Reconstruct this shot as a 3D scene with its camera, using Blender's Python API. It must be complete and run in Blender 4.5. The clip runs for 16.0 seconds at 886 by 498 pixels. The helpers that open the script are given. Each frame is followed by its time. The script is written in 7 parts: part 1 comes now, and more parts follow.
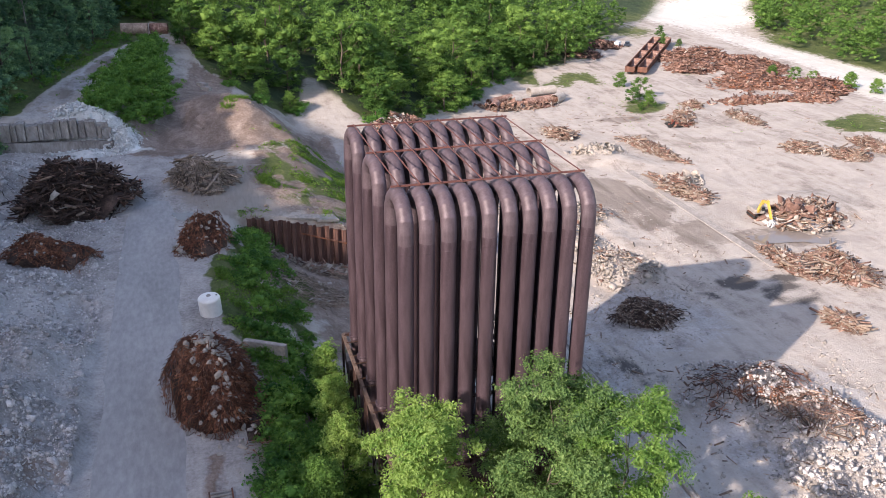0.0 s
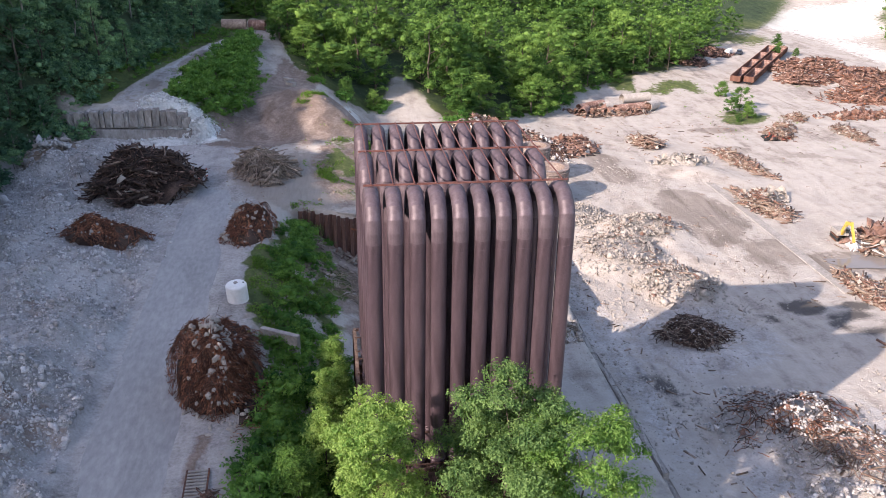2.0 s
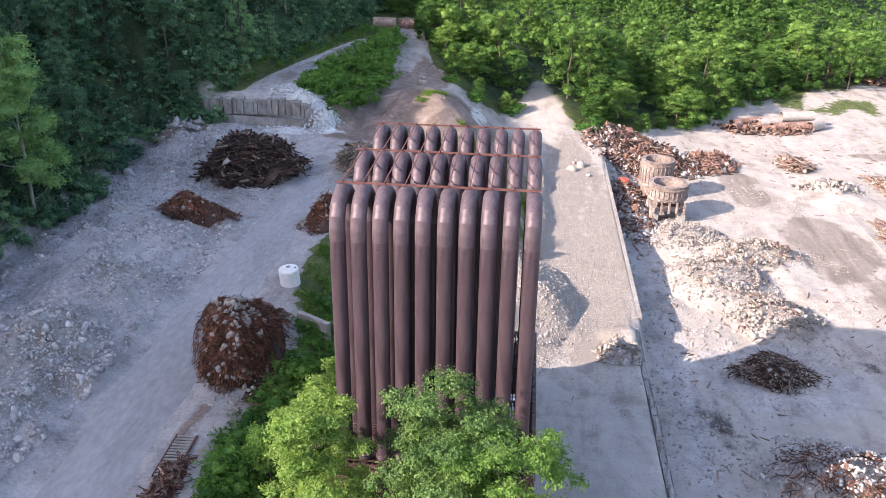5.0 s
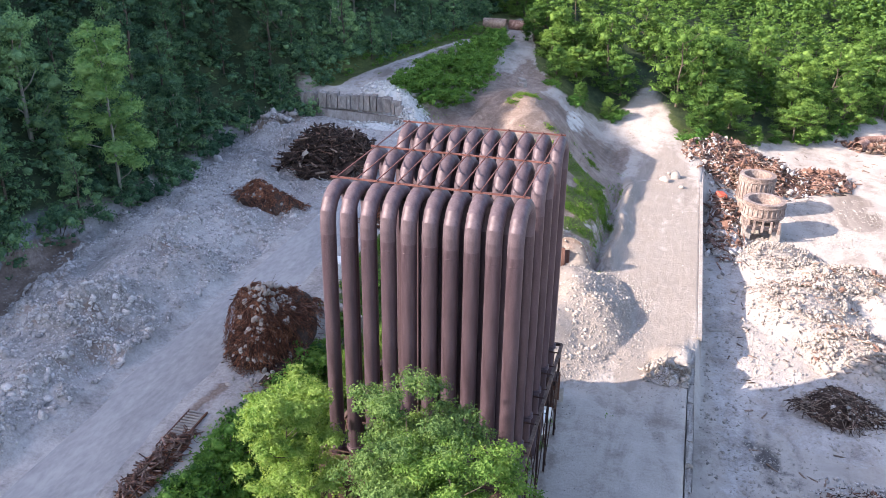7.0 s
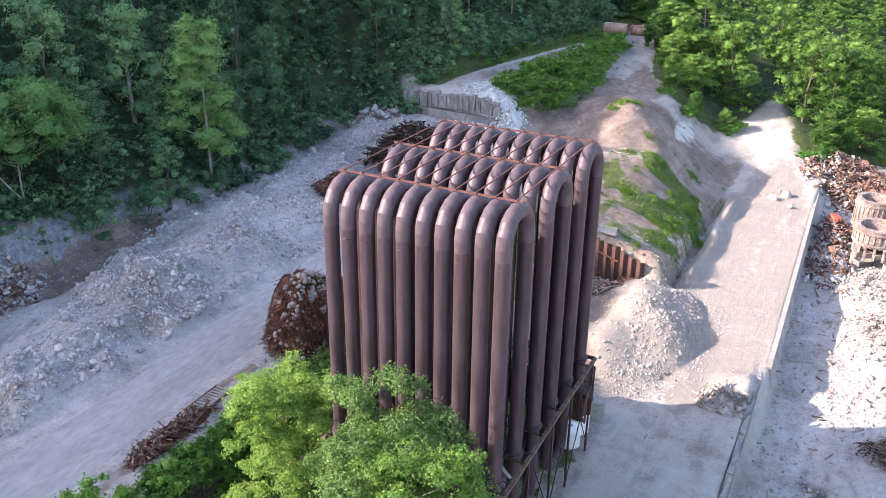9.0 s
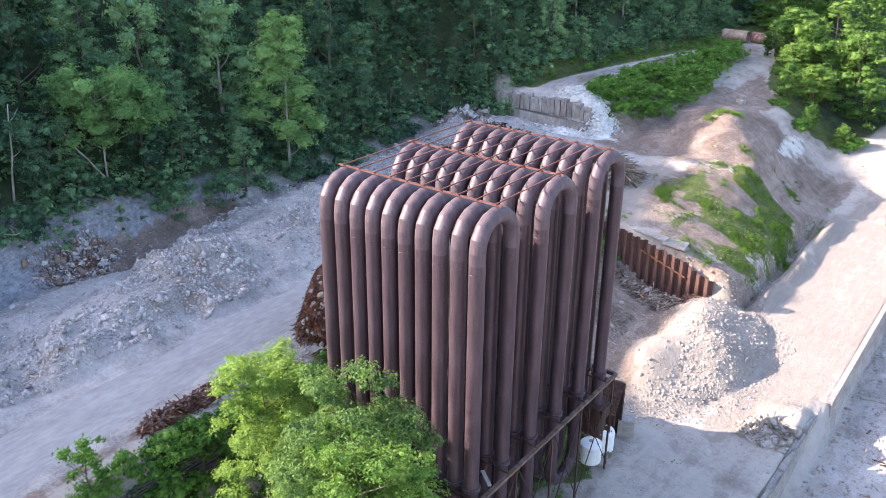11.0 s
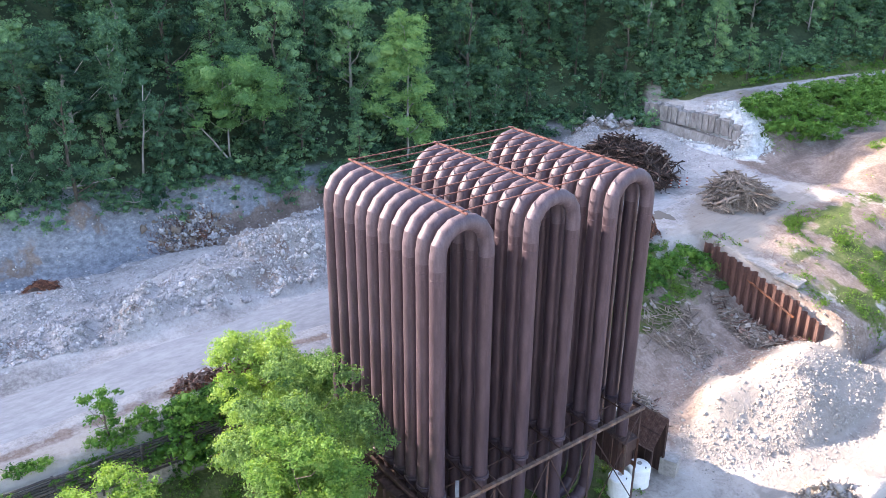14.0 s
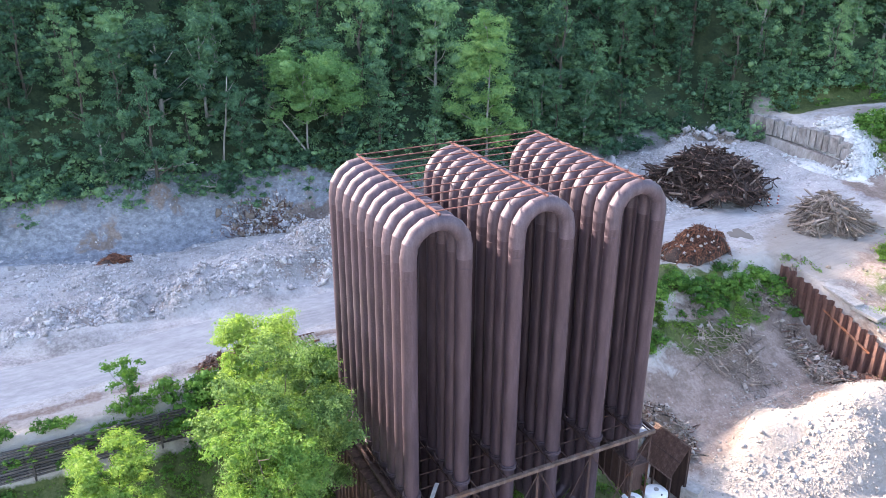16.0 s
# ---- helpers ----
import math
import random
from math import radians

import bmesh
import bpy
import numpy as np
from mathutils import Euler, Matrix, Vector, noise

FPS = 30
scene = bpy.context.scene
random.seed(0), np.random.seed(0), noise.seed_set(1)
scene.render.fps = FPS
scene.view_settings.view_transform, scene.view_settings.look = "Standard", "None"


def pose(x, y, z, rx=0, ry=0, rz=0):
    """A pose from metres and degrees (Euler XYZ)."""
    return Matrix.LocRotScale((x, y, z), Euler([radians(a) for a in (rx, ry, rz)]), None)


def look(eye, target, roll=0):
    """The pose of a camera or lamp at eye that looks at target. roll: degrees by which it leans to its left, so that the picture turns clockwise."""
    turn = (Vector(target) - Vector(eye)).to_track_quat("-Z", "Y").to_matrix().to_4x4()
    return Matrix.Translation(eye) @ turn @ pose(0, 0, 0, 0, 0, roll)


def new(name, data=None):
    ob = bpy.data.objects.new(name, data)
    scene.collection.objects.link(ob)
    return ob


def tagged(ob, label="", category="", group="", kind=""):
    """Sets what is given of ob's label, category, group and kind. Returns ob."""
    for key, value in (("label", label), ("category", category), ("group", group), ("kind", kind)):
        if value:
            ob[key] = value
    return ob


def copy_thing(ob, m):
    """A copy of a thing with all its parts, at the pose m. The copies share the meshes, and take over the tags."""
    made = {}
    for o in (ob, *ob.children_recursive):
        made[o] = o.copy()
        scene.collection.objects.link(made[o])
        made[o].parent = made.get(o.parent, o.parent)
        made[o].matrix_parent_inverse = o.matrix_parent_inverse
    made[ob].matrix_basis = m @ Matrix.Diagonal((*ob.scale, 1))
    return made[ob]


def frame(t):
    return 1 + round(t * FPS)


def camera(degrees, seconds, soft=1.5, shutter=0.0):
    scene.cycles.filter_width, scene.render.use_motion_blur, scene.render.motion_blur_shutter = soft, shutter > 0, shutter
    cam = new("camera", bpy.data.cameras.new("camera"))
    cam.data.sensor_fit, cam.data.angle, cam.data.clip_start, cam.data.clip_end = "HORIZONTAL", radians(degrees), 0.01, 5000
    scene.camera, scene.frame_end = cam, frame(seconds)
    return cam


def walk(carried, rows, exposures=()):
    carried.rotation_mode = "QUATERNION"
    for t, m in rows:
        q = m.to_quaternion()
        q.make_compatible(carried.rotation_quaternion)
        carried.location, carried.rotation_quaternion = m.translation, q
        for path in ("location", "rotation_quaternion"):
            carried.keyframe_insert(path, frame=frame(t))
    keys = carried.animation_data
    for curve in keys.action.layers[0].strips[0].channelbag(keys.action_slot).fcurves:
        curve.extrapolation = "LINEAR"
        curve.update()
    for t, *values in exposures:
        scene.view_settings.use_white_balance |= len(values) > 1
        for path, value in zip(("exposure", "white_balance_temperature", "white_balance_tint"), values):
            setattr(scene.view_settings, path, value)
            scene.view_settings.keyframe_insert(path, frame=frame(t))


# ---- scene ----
cam = camera(56.5, 16.0, soft=0.45)
METRES, EYE, TILT, LEAN, TURN = 85.0, 42.5, 0.0, 0.0, -16.9
ROWS = [
    (0.0, 0.0, 0.0, 0.0, 0.32, -23.58, -0.74),
    (0.5, 0.0302, 0.0013, 0.0004, 2.52, -23.58, -0.74),
    (1.0, 0.0605, 0.0037, 0.0007, 4.72, -23.57, -0.73),
    (1.5, 0.0908, 0.0069, 0.001, 6.92, -23.57, -0.71),
    (2.0, 0.1212, 0.0112, 0.0016, 9.12, -23.58, -0.72),
    (2.5, 0.1515, 0.0166, 0.0022, 11.33, -23.58, -0.71),
    (3.0, 0.1815, 0.0234, 0.003, 13.54, -23.59, -0.72),
    (3.5, 0.2113, 0.0313, 0.0037, 15.79, -23.59, -0.71),
    (4.0, 0.2409, 0.0408, 0.0044, 18.21, -23.58, -0.72),
    (6.5, 0.3792, 0.1079, 0.0044, 30.58, -23.62, -0.71),
    (7.0, 0.405, 0.1247, 0.0045, 33.19, -23.63, -0.72),
    (7.5, 0.4302, 0.1425, 0.0043, 35.76, -23.62, -0.68),
    (8.0, 0.4544, 0.1614, 0.0036, 38.37, -23.59, -0.66),
    (8.5, 0.4775, 0.1816, 0.003, 41.1, -23.58, -0.65),
    (9.0, 0.4999, 0.203, 0.002, 43.91, -23.56, -0.61),
    (11.5, 0.5994, 0.3255, 0.0017, 56.67, -23.55, -0.46),
    (12.0, 0.615, 0.3523, 0.0015, 59.24, -23.52, -0.43),
    (12.5, 0.6301, 0.3806, 0.0015, 61.91, -23.51, -0.39),
    (13.0, 0.6436, 0.4099, 0.0016, 64.58, -23.49, -0.37),
    (13.5, 0.6559, 0.4396, 0.0012, 67.25, -23.46, -0.34),
    (14.0, 0.6669, 0.4699, 0.0011, 69.91, -23.44, -0.31),
    (14.5, 0.6766, 0.5007, 0.0007, 72.56, -23.42, -0.29),
    (15.0, 0.6849, 0.532, 0.0001, 75.22, -23.39, -0.26),
    (15.5, 0.6917, 0.5633, -0.0005, 77.85, -23.37, -0.25),
    (16.0, 0.6969, 0.5953, -0.0013, 80.49, -23.34, -0.22),
]
walk(cam, [(t, pose(0, 0, EYE, TILT, LEAN, TURN) @ pose(METRES * x, METRES * y, METRES * z, 90 + pitch, roll, yaw)) for t, x, y, z, yaw, pitch, roll in ROWS],
     exposures=[(0, 1.22, 6850, 18), (4.0, 1.6, 6750, 19), (7.5, 1.95, 6750, 19), (9.0, 2.1, 6750, 19), (12.5, 2.45, 6800, 18), (16.0, 2.74, 6850, 18)])

# ---- light ----
SUN_ELEV, SUN_HEAD = 28.2, 32.0        # degrees above the horizon; heading of the light, from +x towards +y
world = bpy.data.worlds.new("sky")
scene.world = world
world.use_nodes = True
wn = world.node_tree.nodes
sky = wn.new("ShaderNodeTexSky")
sky.sky_type, sky.sun_disc = "NISHITA", False
sky.sun_elevation = radians(SUN_ELEV)
sky.sun_rotation = radians(270 - SUN_HEAD)
sky.air_density, sky.dust_density, sky.ozone_density = 1.0, 1.5, 1.0
world.node_tree.links.new(sky.outputs[0], wn["Background"].inputs[0])
wn["Background"].inputs[1].default_value = 0.135

sun = new("sun", bpy.data.lights.new("sun", "SUN"))
sun.data.energy, sun.data.angle, sun.data.color = 3.4, radians(0.6), (1.0, 0.91, 0.8)
sh, se = radians(SUN_HEAD), radians(SUN_ELEV)
sun.matrix_world = look((0, 0, 150), (math.cos(sh) * math.cos(se), math.sin(sh) * math.cos(se), 150 - math.sin(se)))

# ---- materials ----
def nodes_of(name):
    m = bpy.data.materials.new(name)
    m.use_nodes = True
    t = m.node_tree
    return m, t, t.nodes["Principled BSDF"]


def noise_node(t, scale, detail=5.0, rough=0.6, vec=None, distortion=0.0):
    n = t.nodes.new("ShaderNodeTexNoise")
    n.inputs["Scale"].default_value, n.inputs["Detail"].default_value = scale, detail
    n.inputs["Roughness"].default_value, n.inputs["Distortion"].default_value = rough, distortion
    if vec is not None:
        t.links.new(vec, n.inputs["Vector"])
    return n.outputs["Fac"]


def ramp(t, fac, stops):
    r = t.nodes.new("ShaderNodeValToRGB")
    e = r.color_ramp.elements
    while len(e) < len(stops):
        e.new(0.5)
    for el, (p, c) in zip(e, stops):
        el.position = p
        el.color = (*c, 1) if len(c) == 3 else c
    t.links.new(fac, r.inputs["Fac"])
    return r.outputs["Color"]


def mix(t, fac, a, b, kind="MIX"):
    n = t.nodes.new("ShaderNodeMix")
    n.data_type, n.blend_type = "RGBA", kind
    if isinstance(fac, (int, float)):
        n.inputs["Factor"].default_value = fac
    else:
        t.links.new(fac, n.inputs["Factor"])
    for i, v in ((6, a), (7, b)):
        if isinstance(v, tuple):
            n.inputs[i].default_value = (*v, 1)
        else:
            t.links.new(v, n.inputs[i])
    return n.outputs[2]


def calc(t, op, a, b=0.5, clamp=False):
    n = t.nodes.new("ShaderNodeMath")
    n.operation, n.use_clamp = op, clamp
    for i, v in ((0, a), (1, b)):
        if isinstance(v, (int, float)):
            n.inputs[i].default_value = v
        else:
            t.links.new(v, n.inputs[i])
    return n.outputs[0]


def coords(t, kind="Object", scale=(1, 1, 1)):
    c = t.nodes.new("ShaderNodeTexCoord").outputs[kind]
    if scale == (1, 1, 1):
        return c
    m = t.nodes.new("ShaderNodeMapping")
    m.inputs["Scale"].default_value = scale
    t.links.new(c, m.inputs["Vector"])
    return m.outputs[0]


def bump(t, bsdf, height, strength=0.4, dist=0.1):
    b = t.nodes.new("ShaderNodeBump")
    b.inputs["Strength"].default_value, b.inputs["Distance"].default_value = strength, dist
    t.links.new(height, b.inputs["Height"])
    t.links.new(b.outputs[0], bsdf.inputs["Normal"])


def island(t):
    return t.nodes.new("ShaderNodeNewGeometry").outputs["Random Per Island"]


def object_random(t):
    return t.nodes.new("ShaderNodeObjectInfo").outputs["Random"]


def surface(name, dark, mid, pale, fine=3.0, coarse=0.35, rough=0.85, metal=0.0, relief=0.3, dist=0.05, stretch=(1, 1, 1), vary=None, vary_by=0.35):
    """A grained surface of three tones, with coarse stains over a fine grain; vary: 'object' or 'island' shifts single pieces."""
    m, t, p = nodes_of(name)
    c = coords(t, "Object", stretch)
    f1, f2 = noise_node(t, fine, 8, 0.65, c), noise_node(t, coarse, 4, 0.6, c, 0.6)
    f = calc(t, "ADD", calc(t, "MULTIPLY", f1, 0.55), calc(t, "MULTIPLY", f2, 0.45))
    col = ramp(t, f, ((0.33, dark), (0.5, mid), (0.67, pale)))
    if vary:
        r = island(t) if vary == "island" else object_random(t)
        k = calc(t, "ADD", calc(t, "MULTIPLY", r, 2 * vary_by), 1 - vary_by)
        hs = t.nodes.new("ShaderNodeHueSaturation")
        t.links.new(k, hs.inputs["Value"])
        t.links.new(col, hs.inputs["Color"])
        col = hs.outputs[0]
    t.links.new(col, p.inputs["Base Color"])
    p.inputs["Roughness"].default_value, p.inputs["Metallic"].default_value = rough, metal
    p.inputs["Specular IOR Level"].default_value = 0.3
    bump(t, p, f1, relief, dist)
    return m


def leaf_material(name, a, b, c, glow=0.35, clump=0.55):
    """Leaves: greens that vary from plant to plant, from clump to clump and a little from leaf to leaf, light passing through them."""
    m, t, p = nodes_of(name)
    o = coords(t)
    big, fine = noise_node(t, clump, 3, 0.55, o), noise_node(t, 5.5, 3, 0.6, o)
    spread = calc(t, "MULTIPLY", calc(t, "SUBTRACT", big, 0.5), 1.1)
    mottle = calc(t, "MULTIPLY", calc(t, "SUBTRACT", fine, 0.5), 0.7)
    r = calc(t, "ADD", calc(t, "ADD", calc(t, "MULTIPLY", island(t), 0.3), calc(t, "MULTIPLY", object_random(t), 0.5)), calc(t, "ADD", spread, calc(t, "ADD", mottle, 0.1)))
    col = ramp(t, r, ((0.08, a), (0.5, b), (0.92, c)))
    t.links.new(col, p.inputs["Base Color"])
    p.inputs["Roughness"].default_value = 0.55
    p.inputs["Specular IOR Level"].default_value = 0.15
    bump(t, p, fine, 0.4, 0.2)
    tr = t.nodes.new("ShaderNodeBsdfTranslucent")
    warm = mix(t, 1.0, col, (1.0, 1.0, 0.5), "MULTIPLY")
    t.links.new(warm, tr.inputs["Color"])
    sh = t.nodes.new("ShaderNodeMixShader")
    sh.inputs[0].default_value = glow
    t.links.new(p.outputs[0], sh.inputs[1])
    t.links.new(tr.outputs[0], sh.inputs[2])
    t.links.new(sh.outputs[0], t.nodes["Material Output"].inputs["Surface"])
    return m


def rusted(name, dark, mid, pale, orange, rough=0.55, metal=0.25, spots=0.5):
    """Painted or bare steel gone brown, streaked downwards, with orange rust in patches."""
    m, t, p = nodes_of(name)
    c = coords(t)
    s = coords(t, "Object", (1.0, 1.0, 0.12))
    grain, streak, patch = noise_node(t, 9, 8, 0.7, c), noise_node(t, 2.2, 5, 0.6, s), noise_node(t, 0.45, 5, 0.65, c, 0.5)
    f = calc(t, "ADD", calc(t, "MULTIPLY", streak, 0.6), calc(t, "MULTIPLY", grain, 0.4))
    col = ramp(t, f, ((0.32, dark), (0.5, mid), (0.68, pale)))
    w = ramp(t, calc(t, "ADD", patch, calc(t, "MULTIPLY", calc(t, "SUBTRACT", object_random(t), 0.5), 0.2)), ((1 - spots, (0, 0, 0)), (min(1.0, 1.18 - spots), (1, 1, 1))))
    col = mix(t, w, col, orange)
    hs = t.nodes.new("ShaderNodeHueSaturation")
    t.links.new(calc(t, "ADD", calc(t, "MULTIPLY", object_random(t), 0.14), 0.93), hs.inputs["Value"])
    t.links.new(col, hs.inputs["Color"])
    t.links.new(hs.outputs[0], p.inputs["Base Color"])
    p.inputs["Roughness"].default_value, p.inputs["Metallic"].default_value = rough, metal
    p.inputs["Specular IOR Level"].default_value = 0.35
    bump(t, p, grain, 0.25, 0.02)
    return m


M_LEAF_HILL = leaf_material("hill_leaves", (0.018, 0.05, 0.034), (0.095, 0.205, 0.115), (0.28, 0.46, 0.21), 0.25, 0.3)
M_LEAF_TALL = leaf_material("tall_tree_leaves", (0.06, 0.15, 0.055), (0.145, 0.295, 0.11), (0.29, 0.47, 0.17), 0.3)
M_LEAF_WOOD = leaf_material("wood_leaves", (0.026, 0.074, 0.018), (0.092, 0.19, 0.042), (0.2, 0.325, 0.075), 0.26, 0.4)
M_LEAF_NEAR = leaf_material("near_leaves", (0.052, 0.135, 0.036), (0.165, 0.305, 0.076), (0.35, 0.49, 0.15), 0.46, 0.7)
M_LEAF_MAPLE = leaf_material("maple_leaves", (0.075, 0.155, 0.055), (0.225, 0.355, 0.125), (0.43, 0.55, 0.24), 0.42, 0.6)
M_LEAF_WEED = leaf_material("weed_leaves", (0.085, 0.17, 0.03), (0.15, 0.27, 0.05), (0.28, 0.38, 0.09), 0.38)
M_LEAF_SHRUB = leaf_material("shrub_leaves", (0.03, 0.1, 0.024), (0.105, 0.24, 0.05), (0.22, 0.39, 0.085), 0.34, 0.6)
M_BARK = surface("bark", (0.05, 0.04, 0.03), (0.11, 0.09, 0.07), (0.2, 0.18, 0.15), 6, 1.2, 0.9, 0, 0.5, 0.05, (1, 1, 0.25))
M_PALE_BARK = surface("pale_bark", (0.16, 0.14, 0.12), (0.3, 0.28, 0.25), (0.5, 0.48, 0.44), 4, 0.8, 0.9, 0, 0.4, 0.05, (1, 1, 0.3))
M_PLANK = surface("weathered_plank", (0.035, 0.031, 0.032), (0.09, 0.08, 0.08), (0.17, 0.155, 0.15), 5, 0.8, 0.9, 0, 0.4, 0.03, vary="object", vary_by=0.4)
M_WHITE_SPOIL = surface("white_lime", (0.48, 0.48, 0.475), (0.64, 0.64, 0.635), (0.78, 0.78, 0.77), 4, 0.6, 0.95, 0, 0.6, 0.1, vary="island", vary_by=0.15)
M_DEADWOOD = surface("dead_wood", (0.1, 0.075, 0.058), (0.235, 0.185, 0.15), (0.42, 0.355, 0.3), 5, 0.8, 0.9, 0, 0.4, 0.03, vary="island", vary_by=0.5)
# charred wood; as a core in rebar heaps its darkness stands for inner shade
M_DARKWOOD_AND_SHADE = surface("dark_wood_and_heap_shade", (0.016, 0.01, 0.008), (0.05, 0.031, 0.025), (0.13, 0.088, 0.07), 5, 0.8, 0.9, 0, 0.4, 0.03, vary="island", vary_by=0.6)
M_TIE = surface("broken_lumber", (0.08, 0.054, 0.043), (0.2, 0.142, 0.112), (0.43, 0.35, 0.29), 5, 0.8, 0.9, 0, 0.4, 0.03, vary="island", vary_by=0.6)
M_STONE = surface("broken_stone", (0.24, 0.223, 0.22), (0.43, 0.402, 0.392), (0.62, 0.59, 0.575), 6, 1.2, 0.92, 0, 0.5, 0.06, vary="island", vary_by=0.36)
M_PALE_STONE = surface("pale_rubble", (0.22, 0.192, 0.172), (0.34, 0.306, 0.278), (0.45, 0.41, 0.376), 6, 1.2, 0.92, 0, 0.5, 0.06, vary="island", vary_by=0.2)
M_STAINED = surface("stained_concrete", (0.12, 0.098, 0.088), (0.29, 0.26, 0.24), (0.46, 0.43, 0.41), 1.8, 0.25, 0.92, 0, 0.6, 0.08, (1, 1, 0.4), vary="object", vary_by=0.12)
M_CONCRETE = surface("weathered_concrete", (0.19, 0.17, 0.158), (0.31, 0.283, 0.262), (0.44, 0.405, 0.375), 3, 0.4, 0.9, 0, 0.3, 0.03)
M_ROAD = surface("dusty_road", (0.245, 0.237, 0.238), (0.33, 0.32, 0.32), (0.42, 0.406, 0.4), 2.2, 0.22, 0.9, 0, 0.2, 0.02, (1, 0.35, 1))
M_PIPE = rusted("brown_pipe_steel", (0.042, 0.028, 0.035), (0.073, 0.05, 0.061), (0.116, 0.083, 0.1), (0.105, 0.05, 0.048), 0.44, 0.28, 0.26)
# greyer copy of the pipe steel, lightened for skylight on the upturned bends
M_ELBOW_SKYLIT = rusted("skylit_grey_brown_elbow_steel", (0.064, 0.044, 0.053), (0.104, 0.077, 0.091), (0.152, 0.12, 0.138), (0.115, 0.068, 0.07), 0.54, 0.2, 0.24)
M_STEEL_RUST = rusted("rusty_steel", (0.07, 0.035, 0.028), (0.13, 0.062, 0.045), (0.21, 0.11, 0.08), (0.28, 0.1, 0.045), 0.75, 0.2, 0.45)
M_PLATFORM = rusted("dark_platform_steel", (0.03, 0.018, 0.016), (0.068, 0.039, 0.034), (0.13, 0.082, 0.07), (0.18, 0.08, 0.045), 0.75, 0.15, 0.36)
M_GIRDER = rusted("weathered_girder_steel", (0.06, 0.038, 0.03), (0.135, 0.09, 0.072), (0.25, 0.19, 0.16), (0.2, 0.09, 0.05), 0.75, 0.1, 0.45)
M_SHED = rusted("old_tin_roof", (0.045, 0.026, 0.022), (0.095, 0.052, 0.042), (0.19, 0.13, 0.11), (0.17, 0.07, 0.04), 0.7, 0.15, 0.4)
M_SHEET = rusted("sheet_pile_rust", (0.06, 0.03, 0.026), (0.125, 0.065, 0.054), (0.24, 0.14, 0.115), (0.24, 0.11, 0.07), 0.8, 0.1, 0.42)
M_BURNT = surface("burnt_furnace_shell", (0.1, 0.074, 0.066), (0.24, 0.187, 0.168), (0.45, 0.39, 0.36), 2.5, 0.5, 0.9, 0, 0.5, 0.06)
M_FRAME_RED = rusted("red_oxide_bar", (0.085, 0.034, 0.03), (0.14, 0.058, 0.05), (0.21, 0.1, 0.086), (0.15, 0.058, 0.042), 0.7, 0.1, 0.4)
M_REBAR = surface("rebar_rust", (0.055, 0.024, 0.017), (0.17, 0.07, 0.044), (0.5, 0.23, 0.13), 4, 0.7, 0.85, 0.1, 0.2, 0.02, vary="island", vary_by=0.6)
M_SCRAP = surface("scrap_rust", (0.06, 0.03, 0.024), (0.175, 0.1, 0.078), (0.42, 0.3, 0.25), 3, 0.7, 0.85, 0.1, 0.3, 0.03, vary="island", vary_by=0.65)
M_DIRT = surface("brown_dirt", (0.16, 0.115, 0.085), (0.26, 0.2, 0.155), (0.37, 0.3, 0.25), 2.5, 0.3, 0.95, 0, 0.5, 0.1)
M_WHITE_POLY = surface("white_plastic", (0.68, 0.68, 0.66), (0.78, 0.78, 0.77), (0.85, 0.85, 0.84), 2, 0.5, 0.45, 0, 0.05, 0.01)
M_YELLOW = surface("yellow_machine_paint", (0.36, 0.23, 0.04), (0.52, 0.36, 0.07), (0.62, 0.46, 0.13), 3, 0.8, 0.5, 0, 0.1, 0.01)
M_BLACK = surface("black_rubber", (0.012, 0.012, 0.013), (0.025, 0.025, 0.026), (0.05, 0.048, 0.045), 4, 1, 0.8)
M_BLUE_DARK = surface("dark_blue_paint", (0.015, 0.02, 0.03), (0.03, 0.04, 0.06), (0.06, 0.07, 0.09), 3, 1, 0.35)
M_RED = surface("bright_red_plastic", (0.25, 0.05, 0.03), (0.38, 0.08, 0.05), (0.5, 0.14, 0.1), 3, 1, 0.5)
M_ROCK = surface("blue_grey_shale", (0.17, 0.175, 0.19), (0.29, 0.3, 0.32), (0.42, 0.42, 0.43), 1.6, 0.3, 0.9, 0, 0.7, 0.2, (1, 1, 2.5))


def glass_dark():
    m, t, p = nodes_of("cab_glass")
    p.inputs["Base Color"].default_value = (0.02, 0.025, 0.03, 1)
    p.inputs["Roughness"].default_value = 0.08
    return m


def still_water():
    m, t, p = nodes_of("shallow_puddle")
    p.inputs["Base Color"].default_value = (0.21, 0.18, 0.16, 1)
    p.inputs["Roughness"].default_value = 0.06
    p.inputs["IOR"].default_value = 1.33
    return m


M_GLASS, M_WATER = glass_dark(), still_water()


